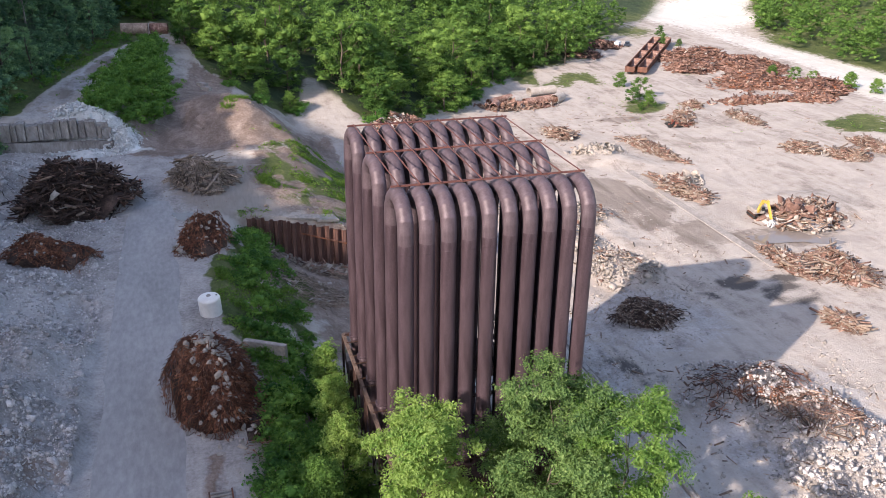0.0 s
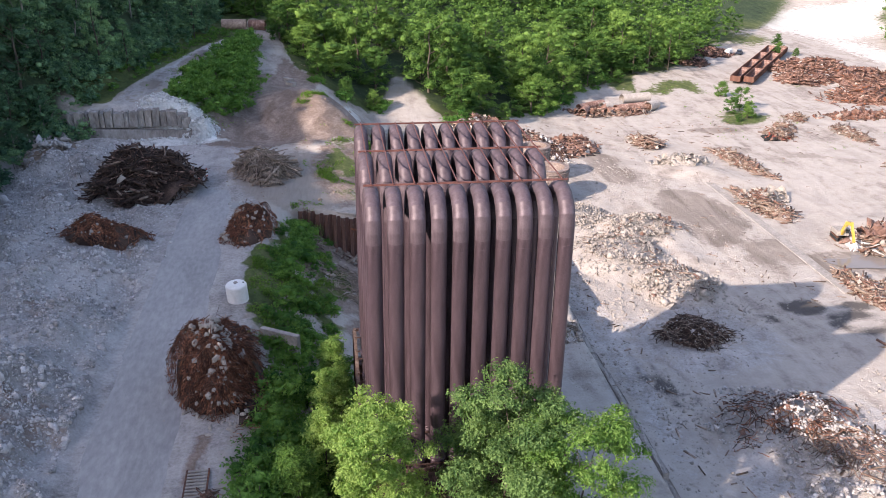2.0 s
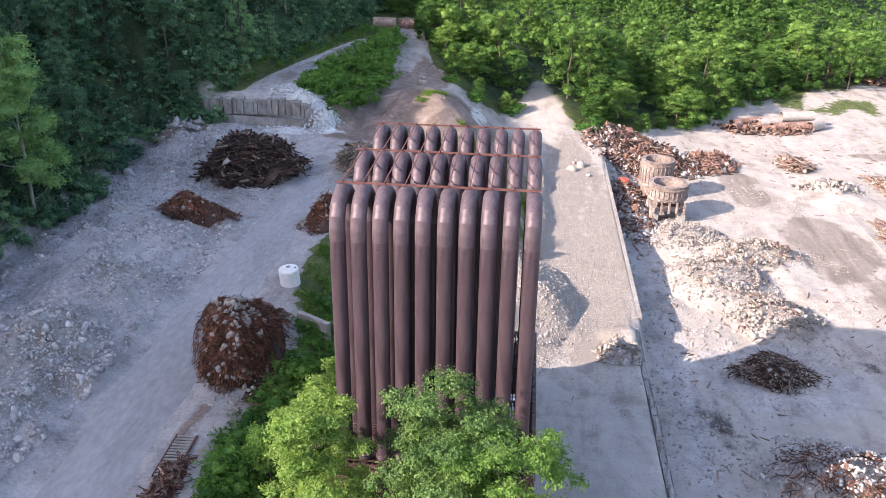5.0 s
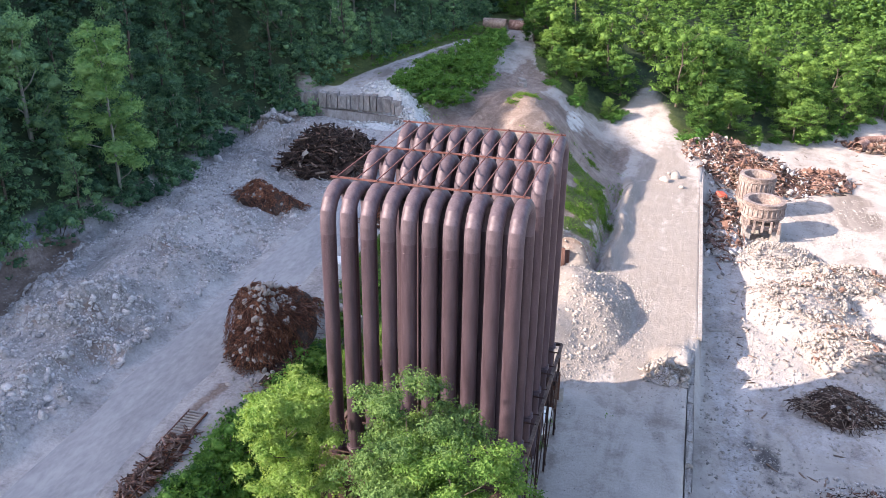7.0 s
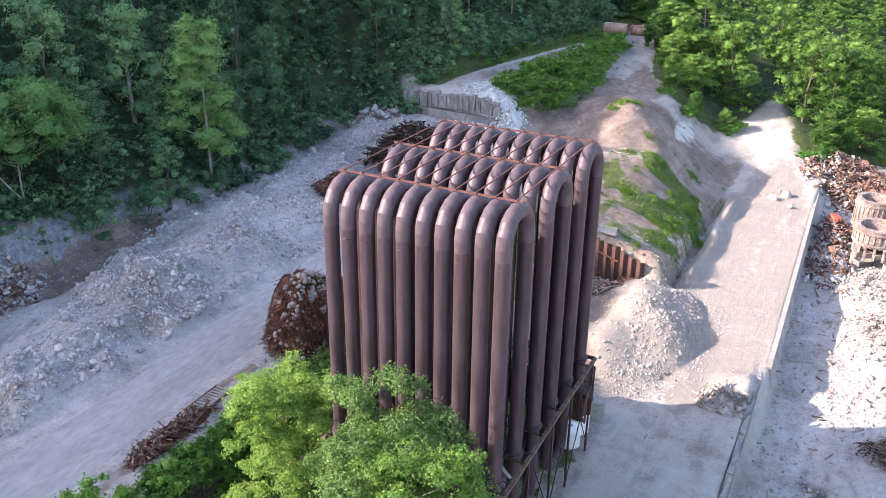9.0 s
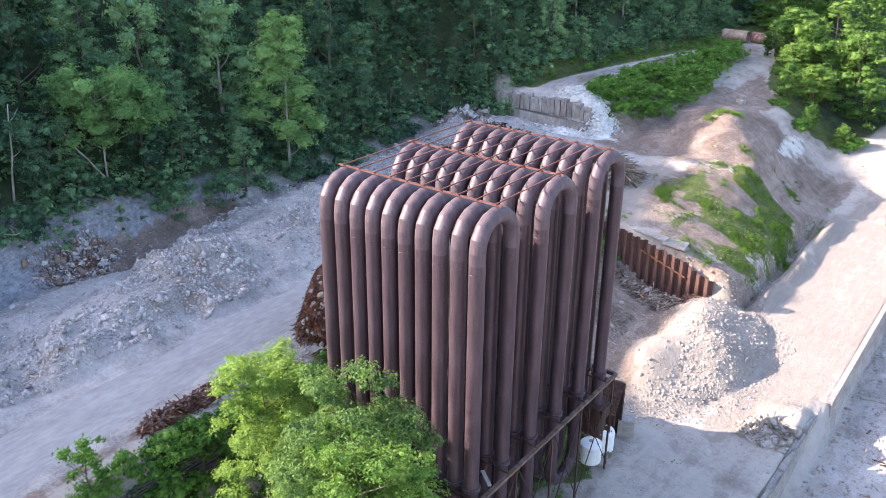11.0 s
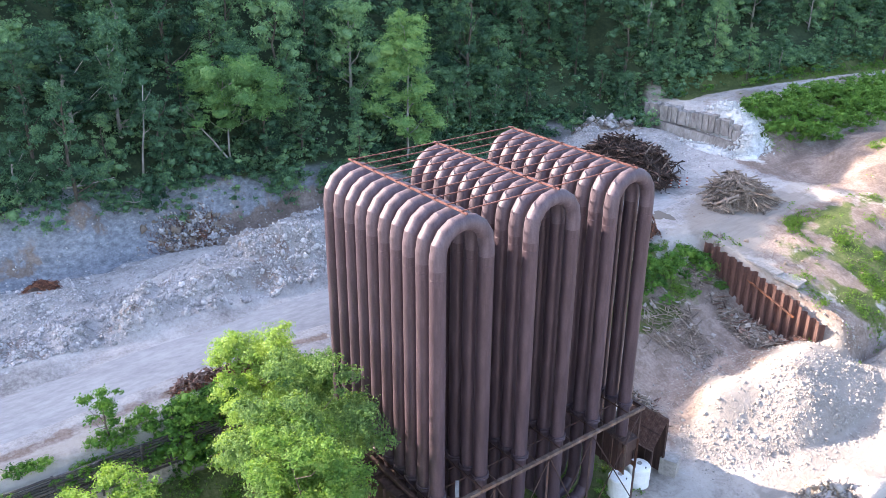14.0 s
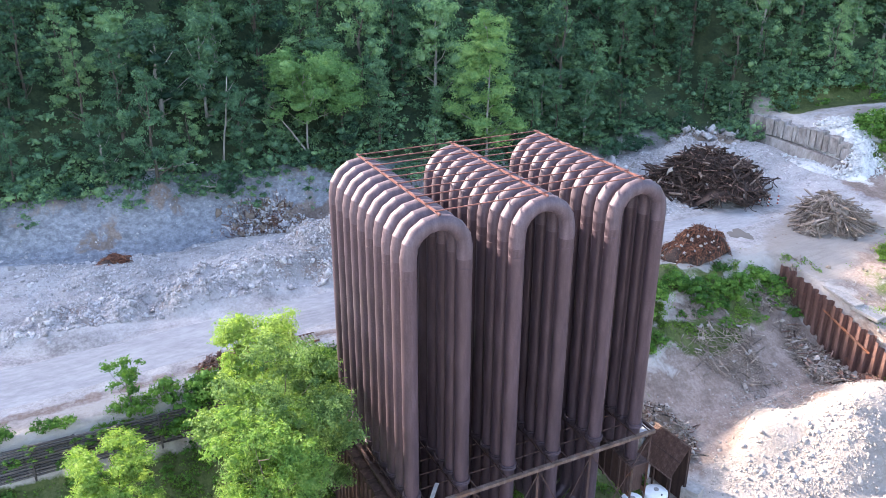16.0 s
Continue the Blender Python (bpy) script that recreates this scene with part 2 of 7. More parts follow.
def ground_material():
    """Dust, rubble grit, brown dirt, white spoil and weeds, mixed by the zones stored on the sheet."""
    m, t, p = nodes_of("site_ground")
    c = coords(t)
    a = t.nodes.new("ShaderNodeAttribute")
    a.attribute_name = "zone"
    sep = t.nodes.new("ShaderNodeSeparateColor")
    t.links.new(a.outputs["Color"], sep.inputs[0])
    grass, white, dirt, grit = sep.outputs[0], sep.outputs[1], sep.outputs[2], a.outputs["Alpha"]
    fine, midn, coarse = noise_node(t, 3.0, 9, 0.7, c), noise_node(t, 0.5, 6, 0.65, c, 0.4), noise_node(t, 0.07, 5, 0.6, c, 0.8)
    tracks = noise_node(t, 0.4, 5, 0.6, coords(t, "Object", (0.55, 0.12, 1)), 1.2)
    f = calc(t, "ADD", calc(t, "ADD", calc(t, "MULTIPLY", fine, 0.28), calc(t, "MULTIPLY", midn, 0.27)), calc(t, "ADD", calc(t, "MULTIPLY", coarse, 0.25), calc(t, "MULTIPLY", tracks, 0.2)))
    g = calc(t, "ADD", calc(t, "ADD", calc(t, "MULTIPLY", fine, 0.16), calc(t, "MULTIPLY", midn, 0.22)), calc(t, "ADD", calc(t, "MULTIPLY", coarse, 0.32), calc(t, "MULTIPLY", tracks, 0.3)))
    dust = ramp(t, g, ((0.4, (0.24, 0.204, 0.18)), (0.49, (0.41, 0.366, 0.33)), (0.58, (0.48, 0.434, 0.397))))
    damp = ramp(t, coarse, ((0.54, (0, 0, 0)), (0.66, (1, 1, 1))))
    dust = mix(t, calc(t, "MULTIPLY", damp, 0.5), dust, (0.25, 0.22, 0.2))
    gritc = ramp(t, f, ((0.4, (0.19, 0.174, 0.166)), (0.49, (0.365, 0.338, 0.325)), (0.58, (0.5, 0.468, 0.45))))
    dirtc = ramp(t, f, ((0.38, (0.1, 0.074, 0.062)), (0.49, (0.215, 0.163, 0.137)), (0.6, (0.37, 0.3, 0.26))))
    whitec = ramp(t, f, ((0.36, (0.42, 0.4, 0.37)), (0.5, (0.56, 0.54, 0.505)), (0.64, (0.7, 0.68, 0.645))))
    grassc = ramp(t, f, ((0.38, (0.035, 0.05, 0.018)), (0.5, (0.085, 0.11, 0.037)), (0.62, (0.19, 0.18, 0.09))))

    def edge(mask):
        s = calc(t, "ADD", mask, calc(t, "MULTIPLY", calc(t, "SUBTRACT", midn, 0.5), 1.3))
        return ramp(t, s, ((0.38, (0, 0, 0)), (0.58, (1, 1, 1))))
    a2 = t.nodes.new("ShaderNodeAttribute")
    a2.attribute_name = "stain"
    sep2 = t.nodes.new("ShaderNodeSeparateColor")
    t.links.new(a2.outputs["Color"], sep2.inputs[0])
    wet_and_shade, soot, tan = sep2.outputs[0], sep2.outputs[1], sep2.outputs[2]
    ruts = noise_node(t, 1.6, 3, 0.5, coords(t, "Object", (1.0, 0.16, 1)), 0.8)
    col = mix(t, edge(grit), dust, gritc)
    rock = ramp(t, noise_node(t, 1.1, 9, 0.72, coords(t, "Object", (1, 1, 1.6))), ((0.34, (0.15, 0.155, 0.17)), (0.5, (0.255, 0.265, 0.29)), (0.66, (0.39, 0.4, 0.43))))
    col = mix(t, edge(a2.outputs["Alpha"]), col, rock)
    # mud tone of the yard, also used to paint tree shade on the lane
    mud_and_shade = ramp(t, tracks, ((0.35, (0.18, 0.15, 0.132)), (0.55, (0.275, 0.236, 0.208)), (0.7, (0.36, 0.316, 0.283))))
    col = mix(t, calc(t, "MULTIPLY", edge(tan), 0.85), col, mix(t, ruts, (0.2, 0.168, 0.143), (0.35, 0.308, 0.274)))
    col = mix(t, edge(wet_and_shade), col, mud_and_shade)
    smear = ramp(t, calc(t, "ADD", soot, calc(t, "MULTIPLY", calc(t, "SUBTRACT", fine, 0.5), 1.4)), ((0.25, (0, 0, 0)), (0.85, (0.85, 0.85, 0.85))))
    col = mix(t, smear, col, (0.055, 0.05, 0.05))
    col = mix(t, edge(dirt), col, dirtc)
    col = mix(t, edge(white), col, whitec)
    col = mix(t, edge(grass), col, grassc)
    # leaf litter, its colour darkened further for the canopy's shade
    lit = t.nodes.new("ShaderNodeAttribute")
    lit.attribute_name = "shaded_litter"
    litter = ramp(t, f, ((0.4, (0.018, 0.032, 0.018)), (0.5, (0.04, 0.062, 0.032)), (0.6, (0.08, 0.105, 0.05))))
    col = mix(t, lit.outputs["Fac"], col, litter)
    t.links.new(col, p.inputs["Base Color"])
    p.inputs["Roughness"].default_value = 0.95
    p.inputs["Specular IOR Level"].default_value = 0.15
    bump(t, p, calc(t, "ADD", calc(t, "ADD", fine, calc(t, "MULTIPLY", midn, 1.5)), calc(t, "MULTIPLY", ruts, 0.3)), 0.6, 0.25)
    return m


M_GROUND = ground_material()

# ---- building helpers ----
def part(name, bm, material, parent=None, label="", smooth=False):
    """Links a bmesh, or a ready mesh, as one object, under a thing or part if given."""
    if isinstance(bm, bpy.types.Mesh):
        me = bm
    else:
        me = bpy.data.meshes.new(name)
        bm.to_mesh(me)
        bm.free()
    if material and not me.materials:
        me.materials.append(material)
    if smooth:
        me.polygons.foreach_set("use_smooth", [True] * len(me.polygons))
    ob = new(name, me)
    if parent:
        ob.parent = parent
    if label:
        tagged(ob, label)
    return ob


def fast_mesh(name, verts, faces, material=None):
    """A mesh from arrays: verts n x 3, faces m x k."""
    verts, faces = np.asarray(verts, np.float32), np.asarray(faces, np.int32)
    me = bpy.data.meshes.new(name)
    k = faces.shape[1]
    me.vertices.add(len(verts))
    me.vertices.foreach_set("co", verts.ravel())
    me.loops.add(faces.size)
    me.loops.foreach_set("vertex_index", faces.ravel())
    me.polygons.add(len(faces))
    me.polygons.foreach_set("loop_start", np.arange(0, faces.size, k, dtype=np.int32))
    me.update(calc_edges=True)
    if material:
        me.materials.append(material)
    return me


def thing(name, at=(0, 0, 0), turn=0.0):
    e = new(name)
    e.empty_display_size = 0.2
    e.matrix_basis = pose(*at, 0, 0, turn)
    return e


def box_bm(bm, x0, x1, y0, y1, z0, z1, bevel=0.0, m=None):
    r = bmesh.ops.create_cube(bm, size=1.0)
    mt = Matrix.Translation(((x0 + x1) / 2, (y0 + y1) / 2, (z0 + z1) / 2)) @ Matrix.Diagonal((x1 - x0, y1 - y0, z1 - z0, 1))
    bmesh.ops.transform(bm, matrix=(m @ mt) if m else mt, verts=r["verts"])
    if bevel:
        es = {e for v in r["verts"] for e in v.link_edges}
        bmesh.ops.bevel(bm, geom=list(es), offset=bevel, segments=1, affect="EDGES")
    return bm


def beam_bm(bm, a, b, w, h=None):
    """A square bar from a to b."""
    a, b = Vector(a), Vector(b)
    d = b - a
    q = d.to_track_quat("Z", "Y").to_matrix().to_4x4()
    h = h or w
    return box_bm(bm, -w / 2, w / 2, -h / 2, h / 2, 0, d.length, 0, Matrix.Translation(a) @ q)


def angle_bm(bm, a, b, w, th=0.02):
    """An angle iron from a to b."""
    a, b = Vector(a), Vector(b)
    d = b - a
    m = Matrix.Translation(a) @ d.to_track_quat("Z", "Y").to_matrix().to_4x4()
    box_bm(bm, 0, w, 0, th, 0, d.length, 0, m)
    box_bm(bm, 0, th, th, w, 0, d.length, 0, m)
    return bm


def sweep_arrays(path, radii, sides=12, cap=True):
    """Vertices and quads of a tube along the points of path."""
    path = np.asarray(path, float)
    n = len(path)
    radii = np.full(n, radii) if np.isscalar(radii) else np.asarray(radii, float)
    tan = np.gradient(path, axis=0)
    tan /= np.linalg.norm(tan, axis=1)[:, None] + 1e-9
    up = np.array([0.0, 0.0, 1.0]) if abs(tan[0][2]) < 0.9 else np.array([1.0, 0.0, 0.0])
    rings = []
    u = np.cross(tan[0], up)
    u /= np.linalg.norm(u)
    ang = np.linspace(0, 2 * np.pi, sides, endpoint=False)
    for i in range(n):
        u = u - tan[i] * np.dot(u, tan[i])
        u /= np.linalg.norm(u) + 1e-9
        v = np.cross(tan[i], u)
        rings.append(path[i] + radii[i] * (np.cos(ang)[:, None] * u + np.sin(ang)[:, None] * v))
    verts = np.concatenate(rings)
    k = np.arange(sides)
    faces = []
    for i in range(n - 1):
        a, b = i * sides, (i + 1) * sides
        faces.append(np.stack([a + k, a + (k + 1) % sides, b + (k + 1) % sides, b + k], 1))
    return verts, np.concatenate(faces)


def join_arrays(items):
    vs, fs, o = [], [], 0
    for v, f in items:
        vs.append(v)
        fs.append(f + o)
        o += len(v)
    return np.concatenate(vs), np.concatenate(fs)


def tube_mesh(name, path, radii, sides=12, material=None, smooth=True):
    v, f = sweep_arrays(path, radii, sides)
    me = fast_mesh(name, v, f, material)
    if smooth:
        me.polygons.foreach_set("use_smooth", [True] * len(me.polygons))
    return me


def hash_noise(x, y, seed):
    """Smooth value noise in 0..1 on arrays."""
    xi, yi = np.floor(x).astype(np.int64), np.floor(y).astype(np.int64)
    fx, fy = x - xi, y - yi
    fx, fy = fx * fx * (3 - 2 * fx), fy * fy * (3 - 2 * fy)

    def lattice(i, j):
        h = (i * 374761393 + j * 668265263 + seed * 2147483647) & 0xFFFFFFFF
        h = ((h ^ (h >> 13)) * 1274126177) & 0xFFFFFFFF
        return ((h ^ (h >> 16)) & 0xFFFF) / 65535.0
    a, b, c, d = lattice(xi, yi), lattice(xi + 1, yi), lattice(xi, yi + 1), lattice(xi + 1, yi + 1)
    return (a * (1 - fx) + b * fx) * (1 - fy) + (c * (1 - fx) + d * fx) * fy


def fbm(x, y, size, seed, octaves=4):
    s, amp, tot = 0.0, 1.0, 0.0
    for o in range(octaves):
        s = s + amp * (hash_noise(x / size * 2 ** o + 17.3 * o, y / size * 2 ** o - 9.1 * o, seed + o) - 0.5)
        tot += amp
        amp *= 0.5
    return s / tot * 2


def step01(a, b, v):
    k = np.clip((v - a) / (b - a), 0, 1)
    return k * k * (3 - 2 * k)


def blob(x, y, cx, cy, rx, ry, soft=0.35):
    """1 inside an ellipse, falling to 0 over its soft rim."""
    d = np.sqrt(((x - cx) / rx) ** 2 + ((y - cy) / ry) ** 2)
    return 1 - step01(1 - soft, 1 + soft, d)


def heap(x, y, cx, cy, rx, ry, h):
    d = np.sqrt(((x - cx) / rx) ** 2 + ((y - cy) / ry) ** 2)
    return h * np.clip(1 - d, 0, 1) ** 0.8 * (1 - 0.25 * np.clip(1 - d, 0, 1))

# ---- the ground ----
YARD, DECK = -14.2, -10.0
CLIFF = ((-80, -42), (20, -40), (40, -37), (55, -39), (75, -37), (95, -38), (131, -42), (147, -37), (151, -34), (165, -30), (203, -23), (222, -20), (240, -18), (262, -16), (330, -30), (500, -60))
WOOD_X = (-22, -8, -2, 2, 10, 18, 24, 28, 33, 38, 45, 55, 67, 72, 85, 105, 135, 184, 233, 300)
WOOD_Y = (250, 232, 216, 197, 188, 188, 195, 214, 197, 188, 191, 203, 214, 221, 239, 255, 275, 340, 396, 474)      # southern edge of the wood
# cross-sections of the site: for each y, heights over x
SECTIONS = (
    (-80, ((-40, 0), (3.6, 0), (4.6, -4.6), (14, -8), (17, DECK), (42.6, DECK), (43.0, YARD))),
    (44, ((-40, 0), (3.6, 0), (4.6, -4.6), (14, -8), (17, DECK), (42.6, DECK), (43.0, YARD))),
    (50, ((-40, 0), (0.5, 0), (3.5, -1.5), (9, -8), (13, DECK), (41.0, DECK), (41.6, YARD))),
    (84, ((-40, 0), (0.8, 0), (5, -2.4), (14, -7.4), (21, DECK), (41.1, DECK), (41.7, YARD))),
    (100, ((-40, 0), (0.8, 0), (5, -2.2), (14, -7.0), (21, DECK), (42.4, DECK), (42.7, YARD))),
    (112.9, ((-40, 0), (2.5, 0), (6, -4.2), (14, -9.2), (23, -10.2), (42.4, DECK), (42.7, YARD))),
    (113.5, ((-40, 0), (3, 0), (6, -1.0), (14, -2.2), (23, -5.2), (25.2, -6.4), (26.6, DECK), (42.4, DECK), (42.7, YARD))),
    (130, ((-40, 0), (6, 0.3), (12, -0.2), (18, -2.2), (24, -5.6), (25.6, -6.6), (26.8, -9.9), (42.4, DECK), (42.7, YARD))),
    (147.6, ((-40, 0.8), (-9, 0.8), (-5, 0.2), (2, 0.8), (8, 1.2), (16, -0.5), (22, -5), (25, -7.2), (26.6, -9.8), (42.4, DECK), (42.7, YARD))),
    (149.2, ((-40, 6.4), (-20, 6.2), (-15, 4.4), (-10.5, 1.2), (-6, 0.4), (2, 1.2), (8, 1.8), (16, -0.5), (22, -6), (27, -9.6), (42.4, DECK), (42.7, YARD))),
    (156, ((-40, 7.4), (-22, 7.4), (-14, 5.5), (-8, 1.8), (-3, 1.2), (4, 2.6), (9, 2.4), (15, -0.5), (22, -6.5), (27, -9.6), (42.4, DECK), (42.7, YARD))),
    (172, ((-40, 8.2), (-22, 8), (-10, 5.2), (-5, 2.8), (0, 2.2), (6, 2.2), (11, 0.5), (18, -5.5), (24, -9.4), (42.4, -9.6), (43.5, -12), (50, YARD))),
    (186, ((-40, 8.5), (-18, 8.3), (-9, 5.6), (-4, 4.0), (2, 2.6), (8, 1.4), (14, -2.5), (20, -7), (36, -7.8), (44, -9.5), (52, -13), (60, YARD))),
    (204, ((-30, 8.8), (-12, 8.6), (-6, 7.0), (0, 5.5), (8, 3), (15, -1), (22, -4.6), (34, -5.2), (44, -8), (58, -12.5), (70, YARD))),
    (222, ((-30, 9.2), (-6, 9.0), (4, 7), (15, 2), (35, -4), (55, -10), (80, YARD))),
    (240, ((-20, 9.6), (0, 9.4), (15, 4), (35, -3), (60, -9.5), (100, YARD))),
    (300, ((-15, 12), (20, 6), (60, -3), (110, -10.5), (150, YARD))),
    (400, ((0, 16), (60, 6), (150, -7), (215, YARD))),
    (700, ((0, 60), (200, 30), (320, 0), (420, YARD))),
    (2600, ((0, 260), (1000, 200))),
)


def cliff_x(y):
    return np.interp(y, [p[0] for p in CLIFF], [p[1] for p in CLIFF])


def base_height(x, y):
    rows = np.stack([np.interp(x, [p[0] for p in s], [p[1] for p in s]) for _, s in SECTIONS])
    ys = np.array([s[0] for s in SECTIONS], float)
    k = np.clip(np.searchsorted(ys, y) - 1, 0, len(ys) - 2)
    w = np.clip((y - ys[k]) / (ys[k + 1] - ys[k]), 0, 1)
    idx = np.arange(len(x))
    return rows[k, idx] * (1 - w) + rows[k + 1, idx] * w


HEAPS = (  # rubble heaps and spoil: x, y, radius x, radius y, height
    (26, 101, 8.0, 15, 5.4), (24.5, 107, 5.5, 8, 1.6), (22.5, 91, 5, 7, 1.2),
    (-24, 82, 10, 26, 3.6), (-21.5, 70, 6.5, 32, 1.4), (-20.5, 61, 7.0, 18, 2.4), (-16, 66, 5, 16, 1.6), (-15.5, 48, 5.5, 10, 1.9), (-29, 108, 8, 14, 2.0), (-30, 130, 10, 10, 3.5), (-15, 31, 5.5, 8, 2.2),
    (58, 120, 9, 12, 3.0), (63, 108, 7, 7, 2.4), (55, 136, 8, 9, 2.2), (66, 131, 9, 7, 2.6), (62, 70, 9, 8, 2.4), (66, 59, 9, 8, 2.6), (59, 90.5, 9, 6, 1.3),
    (88, 165, 8, 6, 1.6), (93, 160, 7, 5, 1.2), (114, 127, 9, 8, 2.0), (180, 262, 22, 20, 2.5),
    (8, 158, 11, 12, 4.6), (1, 167, 7, 9, 2.4), (14, 149, 6, 8, 1.6), (-3, 128, 6, 6, 0.6), (-30, 143, 7, 5, 2.2), (-19, 152.5, 6, 3.5, 0.9), (40.0, 93, 3.4, 3.0, 1.6),
)


def rubble_mask(x, y):
    """Where broken stone lies thick on the shelf beside the road."""
    m = np.exp(-((x + 15.0 + 0.8 * np.sin(y * 0.2)) / 2.2) ** 2) * step01(34, 42, y) * (1 - step01(98, 104, y))
    for cx, cy, rx, ry, k in ((-19.5, 85, 5.0, 12, 1.0), (-31.5, 69, 3.2, 5.5, 0.9), (-28, 36, 8, 11, 0.4), (-26, 122, 13, 18, 0.75), (-15, 31, 4, 8, 0.8), (-35, 96, 3, 9, 0.7), (-20, 66, 2.2, 5, 0.8), (-17.5, 60, 5.8, 36, 0.95), (-24, 62, 3.5, 7, 0.6), (-28, 104, 7, 9, 0.7)):
        m = np.maximum(m, k * blob(x, y, cx, cy, rx, ry))
    m = np.maximum(m, np.exp(-((x + 33 - (y - 79) * 0.43) / 1.7) ** 2) * step01(75, 79, y) * (1 - step01(93, 98, y)))
    return np.clip(m * (0.85 + 1.2 * fbm(x, y, 5, 41, 4)), 0, 1) * (x < -12.4) * (x > cliff_x(y) - 1) * (y < 146)


def height(x, y):
    """Height of the ground at the points x, y (arrays)."""
    x, y = np.asarray(x, float), np.asarray(y, float)
    z = base_height(x, y)
    for cx, cy, rx, ry, h in HEAPS:
        z = np.where(np.hypot((x - cx) / rx, (y - cy) / ry) < 1, z + heap(x, y, cx, cy, rx, ry, h), z)
    on_road = (1 - step01(-2.6, -1.0, x)) * step01(-13.5, -11.5, x) * (1 - step01(122, 136, y))
    rough = 0.18 + 1.3 * blob(x, y, -24, 78, 13, 60) + 0.75 * blob(x, y, 60, 116, 14, 30) + 0.5 * blob(x, y, 66, 62, 14, 16) + 1.1 * blob(x, y, 8, 154, 15, 20) + 1.1 * blob(x, y, 26, 100, 8, 15)
    z = z + fbm(x, y, 7.0, 3, 5) * rough * (1 - on_road)
    z = z + rubble_mask(x, y) * (0.6 + 2.1 * fbm(x, y, 2.8, 33, 3))
    # gutter and rubble berm along the foot of the cut bank
    along = step01(113, 118, y) * (1 - step01(154, 164, y))
    z = z + along * ((1.25 + 0.9 * fbm(x, y, 4, 91, 3)) * np.exp(-((x - 29.0 - 0.4 * np.sin(y * 0.3)) / 0.95) ** 2) - 0.6 * np.exp(-((x - 27.2) / 0.7) ** 2))
    # hollow between the gravel bank and the rock face
    z = z - 1.5 * np.exp(-((x + 35.2) / 2.6) ** 2) * step01(24, 34, y) * (1 - step01(66, 78, y))
    # wooded hill, with a broken rock face at its foot
    edge = cliff_x(y) + 2.2 * fbm(x * 0 + 3.7, y, 14, 8, 4)
    d = edge - x
    face = np.clip(d / 2.6, 0, 1)
    tall = np.interp(y, [-80, 60, 100, 128, 150, 215, 260, 600], [5.0, 5, 3.2, 2.2, 2.5, 1.5, 1.0, 1])
    steep = np.interp(y, [-80, 150, 260, 400, 700], [0.82, 0.82, 0.5, 0.35, 0.25])
    hill = tall * face ** 0.8 + np.clip(d - 2.6, 0, 158) * steep + np.clip(d - 161, 0, 900) * 0.08
    hill = hill + np.where(d > 0, fbm(x, y, 5, 21, 4) * 0.9 * face + fbm(x, y, 24, 5, 3) * 3.0 * step01(5, 30, d), 0)
    z = np.where(d > 0, z + hill, z)
    z = z + 1.5 * fbm(x, y, 3.4, 95, 4) * step01(-4.5, -1.5, d) * (1 - step01(3, 6, d)) * step01(20, 28, y) * (1 - step01(72, 84, y))
    # far right bank and the valley's other side
    z = z + np.clip(x - 250, 0, 2000) * 0.16 * step01(60, 200, y)
    return z


